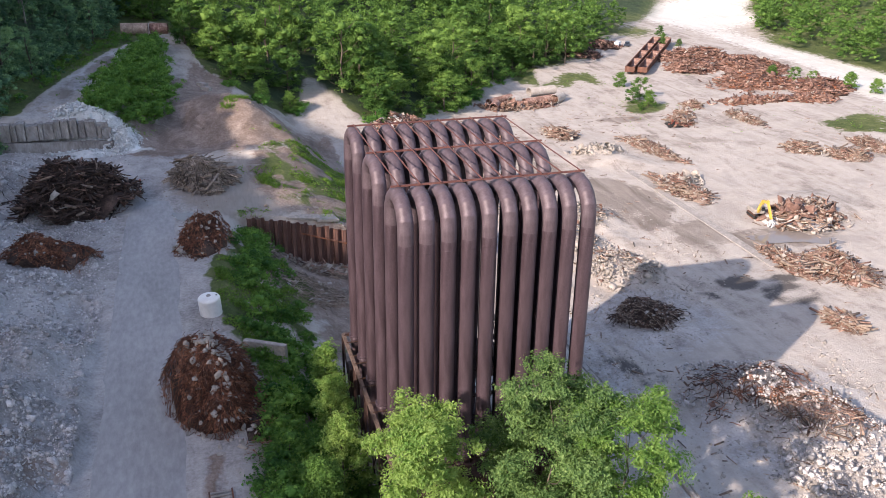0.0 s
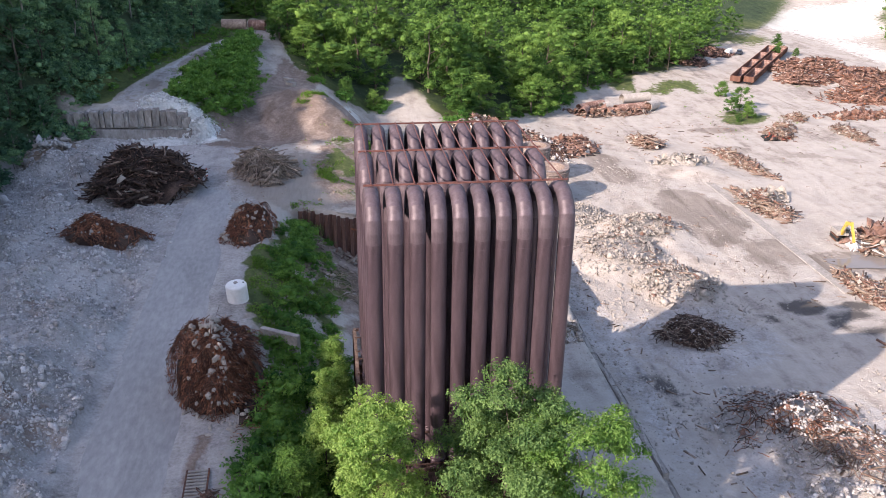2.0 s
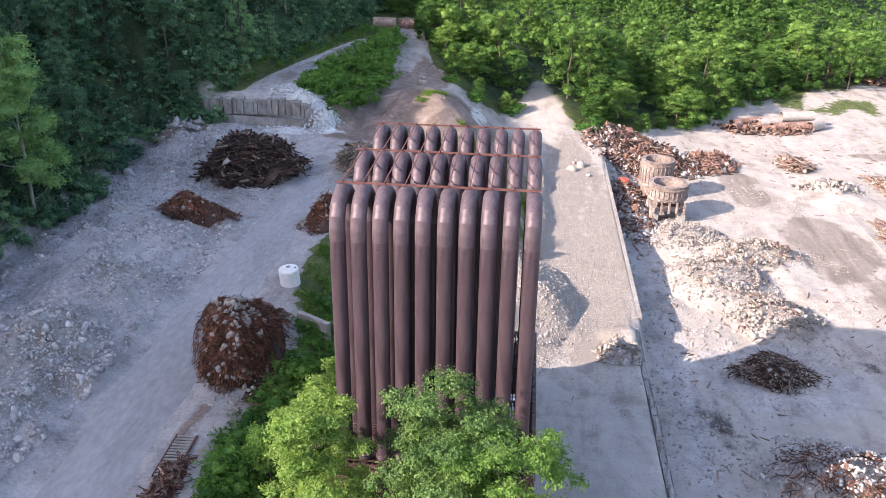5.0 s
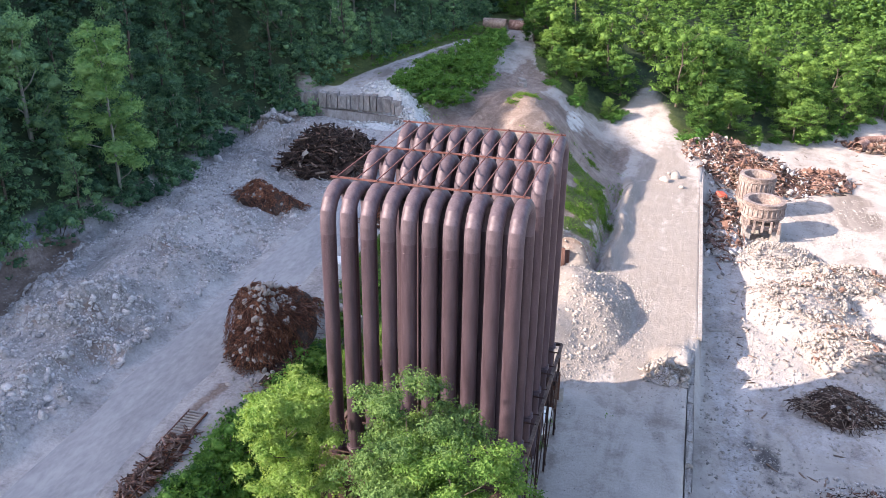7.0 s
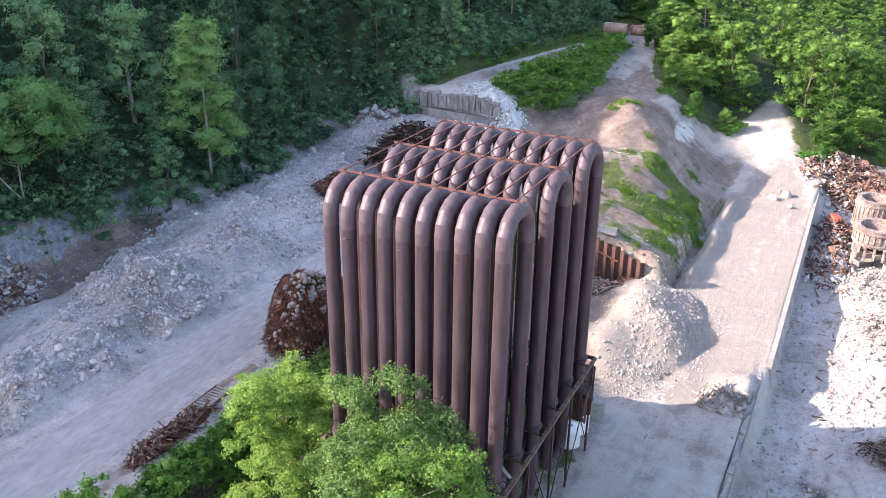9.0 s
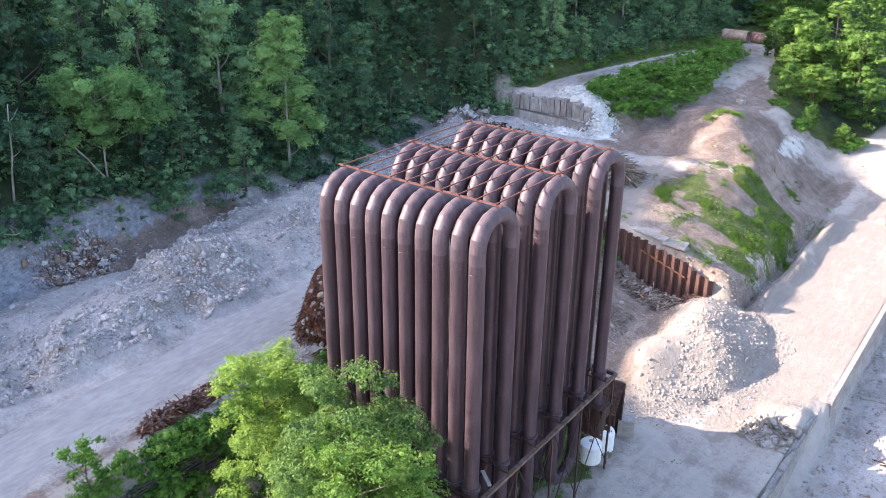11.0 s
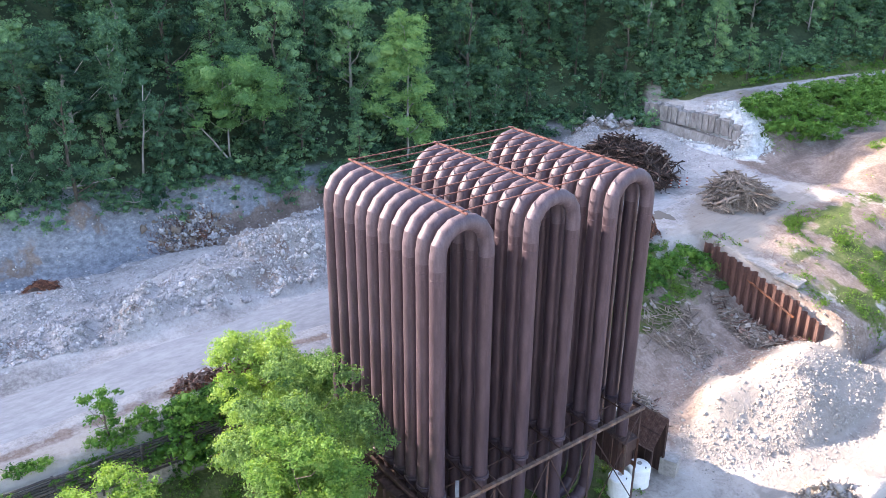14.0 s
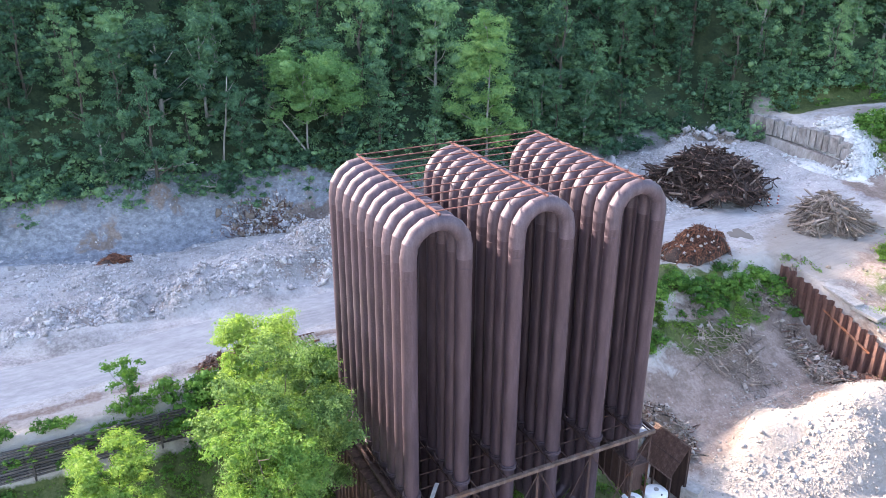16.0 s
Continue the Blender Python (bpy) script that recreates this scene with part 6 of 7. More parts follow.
            o.matrix_basis = pose(p[i][0], p[i][1], p[i][2] + 0.15, rng.uniform(-30, 30), rng.normal() * tilt, lay + rng.normal() * 28 if name == "timber_heap" else rng.uniform(0, 360)) @ Matrix.Diagonal((s, w, w, 1))
    return e


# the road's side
# near-black cores of rebar and wire heaps paint the shade between the bars
pile("rebar_heap", "tall heap of tangled rusty rebar with pale concrete chunks", "scrap heap", (-1.0, 66.2), 3.9, 8.6, 7.2, 1, M_DARKWOOD_AND_SHADE, base=-0.1, turn=6, crest=0.5,
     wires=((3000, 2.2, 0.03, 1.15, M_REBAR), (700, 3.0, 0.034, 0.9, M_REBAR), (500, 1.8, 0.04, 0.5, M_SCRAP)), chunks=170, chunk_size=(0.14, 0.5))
pile("rebar_heap", "rounded heap of rusty rebar and concrete chunks by the road", "scrap heap", (-1.6, 103.6), 3.4, 5.6, 5.0, 2, M_DARKWOOD_AND_SHADE, base=-0.1,
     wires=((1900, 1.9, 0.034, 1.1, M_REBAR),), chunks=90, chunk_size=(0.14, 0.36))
pile("rebar_heap", "low dark heap of rusty rebar on grey rubble", "scrap heap", (-19.6, 101.0), 5.6, 3.4, 3.0, 3, M_DARKWOOD_AND_SHADE,
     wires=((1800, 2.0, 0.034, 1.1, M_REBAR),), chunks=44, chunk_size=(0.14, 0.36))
pile("timber_heap", "large heap of dark charred timber and roots", "timber heap", (-18.6, 122.0), 8.0, 8.8, 7.0, 4, M_DARKWOOD_AND_SHADE,
     wires=((700, 4.0, 0.06, 0.35, M_DARKWOOD_AND_SHADE), (260, 3.4, 0.045, 0.5, M_SCRAP)), sticks=((420, (2.6, 0.18, 0.16), 0.35, M_DARKWOOD_AND_SHADE), (160, (2.2, 0.2, 0.1), 0.3, M_SCRAP)), boards=((110, 4.2, 0.24, 16, M_DARKWOOD_AND_SHADE), (26, 3.2, 0.26, 14, M_TIE)), plates=((16, 1.2, M_PALE_STONE),))
pile("branch_heap", "heap of dry grey branches and cut limbs", "branch heap", (-0.3, 127.2), 4.8, 5.4, 4.2, 5, M_DEADWOOD,
     wires=((480, 5.0, 0.085, 0.2, M_DEADWOOD),), boards=((90, 5.0, 0.2, 20, M_DEADWOOD),))
pile("scrap_heap", "small rusty scrap heap on the edge of the road", "scrap heap", (-0.6, 45.5), 1.3, 5.2, 0.9, 6, M_REBAR,
     wires=((260, 1.6, 0.035, 0.6, M_REBAR),), sticks=((160, (1.4, 0.12, 0.08), 0.35, M_SCRAP),), plates=((40, 0.7, M_SCRAP),))
pile("wire_heap", "small heap of rusty wire on the rubble", "scrap heap", (-30.3, 36.2), 2.6, 2.0, 1.3, 7, M_DARKWOOD_AND_SHADE, wires=((900, 1.5, 0.03, 0.8, M_REBAR),))
pile("brush_heap", "strip of brown brush and rubble at the cliff foot", "brush heap", (-37.6, 57.0), 2.6, 6.5, 0.6, 8, None,
     wires=((420, 1.4, 0.03, 0.7, M_REBAR),), stones=((1500, 0.13, M_STONE), (300, 0.2, M_DIRT)))
# bank below the sheet piling
pile("driftwood_heap", "tangle of grey branches and scrap below the sheet piling", "debris heap", (15.5, 108.6), 6.0, 3.0, 1.0, 9, None,
     wires=((420, 3.4, 0.045, 0.3, M_DEADWOOD),), sticks=((36, (1.8, 0.2, 0.12), 0.3, M_DEADWOOD), (40, (2.0, 0.25, 0.1), 0.3, M_SCRAP)), plates=((30, 0.9, M_PALE_STONE),))
pile("driftwood_heap", "strip of dry branches running down the bank", "debris heap", (6.6, 110.2), 1.6, 5.0, 0.6, 10, None, 12,
     wires=((190, 2.4, 0.05, 0.25, M_DEADWOOD),), sticks=((70, (1.5, 0.14, 0.1), 0.3, M_DEADWOOD),))
pile("wire_heap", "orange rusty wire at the foot of the sheets", "scrap heap", (20.6, 110.6), 2.0, 1.2, 0.9, 11, M_REBAR, wires=((300, 1.4, 0.03, 0.7, M_SCRAP),))
pile("debris_heap", "scattered sticks and pale debris on the dirt slope", "debris heap", (12.0, 97.5), 5.5, 5.0, 0.35, 12, None,
     wires=((340, 2.6, 0.04, 0.3, M_DEADWOOD),), sticks=((40, (1.6, 0.14, 0.1), 0.25, M_DEADWOOD),), plates=((22, 0.7, M_PALE_STONE),))
pile("debris_heap", "pale scrap and broken boards behind the pipes", "debris heap", (18.5, 83.5), 3.6, 3.2, 1.2, 13, M_DIRT,
     wires=((120, 1.6, 0.03, 0.4, M_DEADWOOD),), sticks=((120, (1.1, 0.12, 0.07), 0.35, M_DEADWOOD), (60, (0.9, 0.12, 0.07), 0.35, M_SCRAP)), plates=((70, 0.42, M_PALE_STONE), (30, 0.5, M_SCRAP), (14, 0.5, M_BLACK)), stones=((102, 0.14, M_PALE_STONE),))
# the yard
pile("rebar_heap", "dark heap of twisted rebar in the shadow of the pipes", "scrap heap", (59.6, 92.5), 5.6, 3.8, 2.3, 14, M_DARKWOOD_AND_SHADE,
     wires=((700, 3.0, 0.05, 0.6, M_DARKWOOD_AND_SHADE), (320, 2.8, 0.055, 0.5, M_DEADWOOD), (160, 2.5, 0.04, 0.6, M_SCRAP)), stones=((240, 0.09, M_STONE),))
pile("rubble_heap", "heap of broken concrete with dark twisted steel", "rubble heap", (61.0, 71.5), 7.5, 6.0, 2.2, 15, None,
     wires=((240, 2.6, 0.045, 0.5, M_REBAR), (200, 2.4, 0.05, 0.5, M_DARKWOOD_AND_SHADE)), stones=((1700, 0.11, M_STONE),), plates=((20, 0.9, M_SCRAP),))
pile("rubble_heap", "heap of pale broken concrete with rusty bars", "rubble heap", (65.5, 64.0), 6.5, 5.5, 2.6, 16, None,
     wires=((300, 2.6, 0.045, 0.5, M_SCRAP),), stones=((1500, 0.11, M_STONE),), sticks=((60, (2.2, 0.2, 0.15), 0.3, M_TIE),))
pile("rubble_heap", "low heap of grey concrete rubble", "rubble heap", (61.5, 55.0), 6.0, 5.0, 1.6, 17, None, stones=((1020, 0.15, M_STONE),))
for i, (x, y, rx, ry, h, nm) in enumerate(((58, 121, 8, 10, 1.6, "pale rubble heap with rusty scrap in the sunlit yard"), (63, 108, 6, 6, 1.6, "rubble heap with twisted rusty bars"), (66, 130, 7, 5.5, 1.8, "heap of rusty scrap on pale rubble"), (56, 137, 7, 6, 1.2, "heap of pale grey crushed stone"))):
    pile("rubble_heap", nm, "rubble heap", (x, y), rx, ry, h, 20 + i, None, stones=((2000, 0.11, M_PALE_STONE), (220, 0.24, M_PALE_STONE)),
         wires=((60 if i != 3 else 10, 2.4, 0.04, 0.5, M_SCRAP),), plates=((16 if i != 3 else 4, 0.9, M_SCRAP),), sticks=((20 if i != 3 else 5, (1.8, 0.2, 0.15), 0.3, M_TIE),))
pile("scrap_heap", "wide heap of rusty torn scrap steel along the wall", "scrap heap", (52.5, 181), 12.0, 11.0, 4.4, 30, M_SCRAP,
     wires=((420, 4.0, 0.07, 0.4, M_SCRAP),), sticks=((420, (3.0, 0.3, 0.22), 0.3, M_SCRAP), (160, (2.6, 0.3, 0.2), 0.3, M_TIE)), plates=((150, 1.6, M_SCRAP), (110, 1.1, M_PALE_STONE)), stones=((700, 0.2, M_STONE),))
pile("scrap_heap", "heap of scrap beams and plate beside the furnace ring", "scrap heap", (66, 184), 8, 7, 2.4, 31, M_SCRAP,
     wires=((200, 4.0, 0.07, 0.4, M_SCRAP),), sticks=((220, (3.2, 0.3, 0.22), 0.3, M_SCRAP),), plates=((90, 1.8, M_SCRAP), (30, 1.4, M_PALE_STONE)))
pile("scrap_heap", "rusty scrap and grey rubble below the retaining wall", "scrap heap", (46.8, 150), 3.2, 16, 2.0, 32, M_STONE,
     sticks=((90, (2.6, 0.3, 0.2), 0.3, M_SCRAP),), plates=((70, 1.5, M_SCRAP), (40, 1.2, M_PALE_STONE)), stones=((544, 0.19, M_STONE),))
TIMBER = ((86.5, 186, 5.0, 4.0, 1.8), (103, 169, 4.0, 9.5, 1.4), (94.5, 141, 5.5, 6.5, 1.4), (124, 190, 5, 4, 1.2), (143.5, 187, 4, 6, 1.0), (139, 160, 6, 4, 1.2), (146, 153, 7, 4, 1.4), (158, 158, 5, 5, 1.3), (129, 196, 3, 3, 1.0), (137, 205, 4, 3, 1.0), (98, 99, 7, 5, 2.0), (92, 103.5, 4, 5, 1.2), (105, 88, 5, 4, 1.4), (86, 84, 3, 2.4, 1.0))
rnd_turn = random.Random(19)
for i, (x, y, rx, ry, h) in enumerate(TIMBER):
    far = y > 130
    pile("timber_heap", "heap of broken brown timber and rusty scrap on the yard" if i % 2 else "heap of splintered brown railway timber on the yard", "timber heap", (x, y), rx * 0.68, ry * 1.35, h * 1.15, 50 + i, M_TIE if i < 10 else M_SCRAP, turn=rnd_turn.uniform(-8, 14),
         stones=((170, 0.15, M_PALE_STONE),), boards=((22, 4.2, 0.26, 8, M_TIE), (12, 3.4, 0.3, 8, M_DEADWOOD), (12, 3.6, 0.24, 10, M_SCRAP)), sticks=((90, (1.8, 0.22, 0.16), 0.22, M_TIE), (130, (1.2, 0.2, 0.14), 0.3, M_SCRAP)), plates=((34, 1.0, M_SCRAP), (26, 1.1, M_PALE_STONE)), wires=((60 if far else 300, 2.4, 0.05, 0.5, M_SCRAP),))
for i, (x, y, rx, ry, h) in enumerate(((176, 268, 14, 12, 2.6), (187, 246, 16, 12, 3.0), (166, 252, 9, 8, 2.2), (172, 226, 15, 11, 3.0), (190, 216, 12, 11, 2.6), (160, 206, 16, 4, 1.2), (178, 204, 6, 5, 1.4))):
    pile("scrap_heap", "broad heap of rusty brown scrap across the far yard", "scrap heap", (x, y), rx, ry, h, 70 + i, M_SCRAP,
         sticks=((260, (3.6, 0.4, 0.3), 0.25, M_SCRAP), (200, (1.6, 0.5, 0.4), 0.3, M_STEEL_RUST)), plates=((80, 2.0, M_SCRAP), (20, 1.6, M_PALE_STONE)))
for i, (x, y) in enumerate(((138, 282), (156, 300))):
    pile("log_heap", "heap of dark rusty drums and logs at the wood's edge", "scrap heap", (x, y), 7, 6, 2.6, 80 + i, M_DARKWOOD_AND_SHADE, sticks=((260, (3.0, 0.5, 0.5), 0.2, M_SCRAP), (120, (3.0, 0.5, 0.5), 0.2, M_DARKWOOD_AND_SHADE)))
pile("slab_heap", "heap of pale broken concrete slabs", "rubble heap", (89, 169), 7, 4.5, 1.3, 90, M_PALE_STONE, plates=((90, 1.8, M_PALE_STONE),), stones=((272, 0.22, M_PALE_STONE),))
pile("slab_heap", "heap of pale concrete slabs and rusty plate", "rubble heap", (97, 146), 5, 3.4, 1.4, 91, M_PALE_STONE, plates=((60, 2.0, M_PALE_STONE), (20, 1.4, M_SCRAP)), stones=((153, 0.22, M_PALE_STONE),))
pile("scrap_heap", "heap of rusty plate and rubble in front of the excavator", "scrap heap", (109, 121), 10, 6.5, 2.6, 92, M_STONE,
     sticks=((220, (2.6, 0.26, 0.2), 0.3, M_TIE),), plates=((90, 2.4, M_SCRAP),), stones=((510, 0.22, M_PALE_STONE),), wires=((160, 2.4, 0.05, 0.4, M_SCRAP),))


def loose_rubble(name, label, n, seed, region, weight, size, material, make=stone_arrays):
    """Stones thick or thin by the weight over a region (x0, x1, y0, y1)."""
    rng = np.random.default_rng(seed)
    x, y = rng.uniform(region[0], region[1], n * 8), rng.uniform(region[2], region[3], n * 8)
    keep = rng.random(n * 8) < weight(x, y)
    x, y = x[keep][:n], y[keep][:n]
    s = size * 0.85 * np.exp(rng.normal(size=len(x)) * 0.7).clip(0.3, 4.2)
    v, f = make(rng, np.stack([x, y, height(x, y) - s * 0.12], -1), s)
    tagged(part(name, fast_mesh(name, v, f, material), None), label, "rubble", kind="stuff")


def left_field(x, y):
    return np.clip(0.09 + 0.91 * rubble_mask(x, y), 0, 1) * (1 - 0.45 * blob(x, y, -36, 48, 4, 24)) * (x < -12.2) * (x > cliff_x(y) - 1) * (y < 147)


loose_rubble("grey_grit", "small grey stones between the rubble", 6000, 111, (-44, -11, 14, 148), lambda x, y: np.clip(0.12 + left_field(x, y), 0, 1), 0.1, M_STONE, grit_arrays)
loose_rubble("yard_grit", "small pale stones on the yard", 14000, 112, (43, 80, 44, 175), lambda x, y: np.clip(0.1 + 1.3 * fbm(x, y, 10, 43, 4) + 0.4 * blob(x, y, 56, 78, 14, 26), 0, 1), 0.085, M_PALE_STONE, grit_arrays)
loose_rubble("mound_grit", "fine pale stones on the spoil mound", 15000, 113, (15, 36, 82, 120), lambda x, y: np.clip((0.25 + step01(0, 8, x - 22) + 1.5 * fbm(x, y, 5, 49, 3)) * blob(x, y, 26, 100, 9.5, 16) + 0.015, 0, 1), 0.06, M_PALE_STONE, grit_arrays)
loose_rubble("grey_rubble", "grey broken stones covering the ground beside the road", 3200, 101, (-44, -12, 14, 148), left_field, 0.135, M_STONE)
loose_rubble("grey_rubble", "smaller grey broken stones beside the road", 62000, 107, (-44, -12, 14, 148), left_field, 0.075, M_STONE, grit_arrays)
loose_rubble("coarse_rubble", "coarse grey broken stone in banks beside the road", 3400, 108, (-36, -12.4, 22, 100), lambda x, y: step01(0.35, 0.8, rubble_mask(x, y)) * (1 - 0.6 * step01(-20, -26, x)), 0.15, M_STONE)
loose_rubble("pale_rubble", "pale concrete rubble strewn over the yard", 6000, 102, (43, 78, 44, 175), lambda x, y: np.clip(0.06 + 1.4 * (fbm(x, y, 12, 43, 4) - 0.02) + 0.5 * blob(x, y, 60, 118, 10, 24) + 0.5 * blob(x, y, 46, 120, 4, 60), 0, 1), 0.12, M_PALE_STONE)
loose_rubble("mound_stones", "pale stones on the spoil mound", 900, 103, (17, 36, 84, 116), lambda x, y: np.clip((0.2 + step01(0, 8, x - 22)) * blob(x, y, 26, 99.5, 8, 13) + 0.02, 0, 1), 0.13, M_PALE_STONE)
loose_rubble("deck_stones", "small pale stones scattered on the deck", 5200, 104, (24, 42.3, 56, 190), lambda x, y: np.clip(0.05 + 0.9 * fbm(x, y, 7, 47, 4) + 0.7 * blob(x, y, 39, 88, 4, 8) + 0.4 * blob(x, y, 38, 162, 4, 10) + 0.8 * np.exp(-((x - 29) / 1.2) ** 2) * (y > 114) * (y < 160), 0, 1), 0.045, M_PALE_STONE, grit_arrays)
loose_rubble("bank_stones", "stones on the dirt bank", 500, 105, (-8, 28, 115, 200), lambda x, y: np.clip(0.1 + 0.6 * fbm(x, y, 8, 48, 4), 0, 1), 0.12, M_DIRT)


pile("lime_heap", "white lime spoil lying over the top of the old wall", "spoil heap", (-17.4, 150.2), 6.4, 2.9, 2.0, 106, M_WHITE_SPOIL, stones=((1900, 0.13, M_WHITE_SPOIL),))
pile("lime_heap", "white lime spoil poured down the end of the old wall", "spoil heap", (-12.9, 148.0), 3.0, 3.8, 4.4, 107, M_WHITE_SPOIL, base=0.2, stones=((1300, 0.13, M_WHITE_SPOIL),))
pile("lime_heap", "low drift of white lime at the foot of the old wall", "spoil heap", (-18.8, 144.8), 5.0, 1.9, 0.8, 108, M_WHITE_SPOIL, stones=((500, 0.09, M_WHITE_SPOIL),))


pile("brush_heap", "rocks and bare branches fallen from the slope by the old wall", "brush heap", (-36.5, 138.5), 4.0, 8.0, 2.6, 97, M_DIRT, wires=((160, 3.4, 0.06, 0.25, M_DEADWOOD),), stones=((260, 0.31, M_STONE),), chunks=24, chunk_size=(0.3, 0.9))
pile("rubble_heap", "broken concrete with bent bars at the deck's edge", "rubble heap", (38.6, 88.4), 2.6, 2.4, 1.6, 98, M_STONE, wires=((160, 1.6, 0.03, 0.5, M_DEADWOOD),), stones=((220, 0.20, M_PALE_STONE),))


def yard_litter():
    """Splinters and scraps lying all over the yard."""
    rng = np.random.default_rng(210)
    n = 800
    x, y = rng.uniform(46, 165, n * 3), rng.uniform(52, 210, n * 3)
    keep = rng.random(n * 3) < np.clip(0.15 + fbm(x, y, 22, 51, 3), 0, 1)
    x, y = x[keep][:n], y[keep][:n]
    v, f = stick_arrays(rng, np.stack([x, y, height(x, y) + 0.06], -1), np.array([[1.2, 0.16, 0.1]]) * rng.uniform(0.4, 1.6, (len(x), 3)), 0.12)
    tagged(part("yard_litter", fast_mesh("yard_litter", v, f, M_TIE), None), "splintered wood and scraps lying about the yard", "litter", kind="stuff")


yard_litter()


def boulders():
    rng = np.random.default_rng(9)
    for x, y, s in ((35.2, 161.5, 1.1), (37.4, 164, 1.2), (36.0, 165.6, 0.8), (38.6, 158.6, 0.9), (-37.5, 118, 1.3), (-37.0, 84, 1.1), (-12.8, 47, 0.6), (-13.4, 61, 0.6), (-13.0, 72, 0.5), (-35, 138, 1.4), (-33, 141, 1.1), (46, 128, 0.7), (48, 124, 0.6), (47.5, 116, 0.7)):
        v, f = stone_arrays(rng, np.zeros((1, 3)), [s])
        o = part("boulder", fast_mesh("boulder", v, f, M_PALE_STONE if x > 20 else M_STONE), None)
        o.matrix_basis = pose(x, y, z_at(x, y) + s * 0.15)
        tagged(o, "pale angular boulder lying on the ground" if x > 20 else "grey angular boulder among the rubble", "boulder", "boulders")


boulders()

# ---- tanks, machines and rolling stock ----
def lathe(bm, profile, sides=28):
    """Turns a profile of (radius, height) round the z axis."""
    rings = []
    for r, z in profile:
        rings.append([bm.verts.new((r * math.cos(i / sides * 2 * math.pi), r * math.sin(i / sides * 2 * math.pi), z)) for i in range(sides)])
    for a, b in zip(rings[:-1], rings[1:]):
        for i in range(sides):
            bm.faces.new((a[i], a[(i + 1) % sides], b[(i + 1) % sides], b[i]))
    bm.faces.new(rings[0][::-1])
    bm.faces.new(rings[-1])
    return bm


def poly_tank(at, r, h, label, lean=(0, 0)):
    e = thing("water_tank", at)
    e.matrix_basis = e.matrix_basis @ pose(0, 0, 0, lean[0], lean[1], 0)
    tagged(e, label, "tank", "white plastic tanks")
    bm = lathe(bmesh.new(), [(r * 0.97, 0), (r, 0.06), (r, h * 0.3), (r * 1.015, h * 0.31), (r * 1.015, h * 0.33), (r, h * 0.34), (r, h * 0.62), (r * 1.015, h * 0.63), (r * 1.015, h * 0.65), (r, h * 0.66), (r, h * 0.86), (r * 0.93, h * 0.92), (r * 0.6, h * 0.98), (r * 0.3, h)])
    part("body", bm, M_WHITE_POLY, e, smooth=False)
    bm = lathe(bmesh.new(), [(0.24, h), (0.24, h + 0.07), (0.2, h + 0.09)], 18)
    part("lid", bm, M_CONCRETE, e, "grey round tank lid")
    bm = lathe(bmesh.new(), [(0.07, h * 0.93), (0.07, h * 1.01)], 10)
    o = part("fitting", bm, M_BLACK, e)
    o.matrix_basis = pose(r * 0.7, 0, 0)


poly_tank((25.8, 73.2, DECK - 0.05), 1.1, 2.3, "white plastic water tank standing under the cooler")
poly_tank((25.9, 75.8, DECK - 0.05), 1.1, 2.4, "white plastic water tank beside another tank")
poly_tank((-0.95, 83.0, -0.1), 1.18, 2.3, "white plastic water tank among shrubs beside the road", (4, -3))


def lean_to():
    e = thing("scrap_shed", (24.2, 78.1, DECK), 4)
    tagged(e, "collapsed shed with a steep rusty tin roof beside the cooler", "shed")
    for x in (-2.1, 0, 2.1):
        for y, z in ((-1.35, 3.7), (0.6, 6.15)):
            bm = bmesh.new()
            beam_bm(bm, (x, y, -0.3), (x, y, z), 0.14)
            part("post", bm, M_PLATFORM, e)
    for i in range(4):
        x0 = -2.2 + i * 1.1
        bm = bmesh.new()
        box_bm(bm, x0 + 0.01, x0 + 1.08, 0, 3.5, 0, 0.04)
        for k in range(4):
            box_bm(bm, x0 + 0.1 + k * 0.26, x0 + 0.16 + k * 0.26, 0, 3.5, 0.04, 0.07)
        o = part("roof_sheet", bm, M_SHED, e)
        o.matrix_basis = pose(0, -1.5, 3.6 + 0.03 * (i % 2), 52, 0, 0)
    for z in (0.0, 1.7, 3.4):
        bm = bmesh.new()
        box_bm(bm, -2.3, 2.3, z - 0.06, z + 0.06, 0.09, 0.15)
        o = part("batten", bm, M_GIRDER if z != 1.7 else M_PLATFORM, e)
        o.matrix_basis = pose(0, -1.5, 3.63, 52, 0, 0)
    bm = bmesh.new()
    box_bm(bm, -2.2, 2.2, 0.68, 0.76, 0, 6.2)
    part("back_wall", bm, M_PLATFORM, e)
    bm = bmesh.new()
    box_bm(bm, -4.0, -2.35, -0.9, 0.9, 3.4, 5.5, 0.08)
    part("grey_casing", bm, M_ROCK, e, "grey sheet-metal casing on the shed's end")
    for x in (-3.8, -2.5):
        bm = bmesh.new()
        beam_bm(bm, (x, 0.2, -0.3), (x, 0.2, 3.4), 0.14)
        part("post", bm, M_PLATFORM, e)


lean_to()


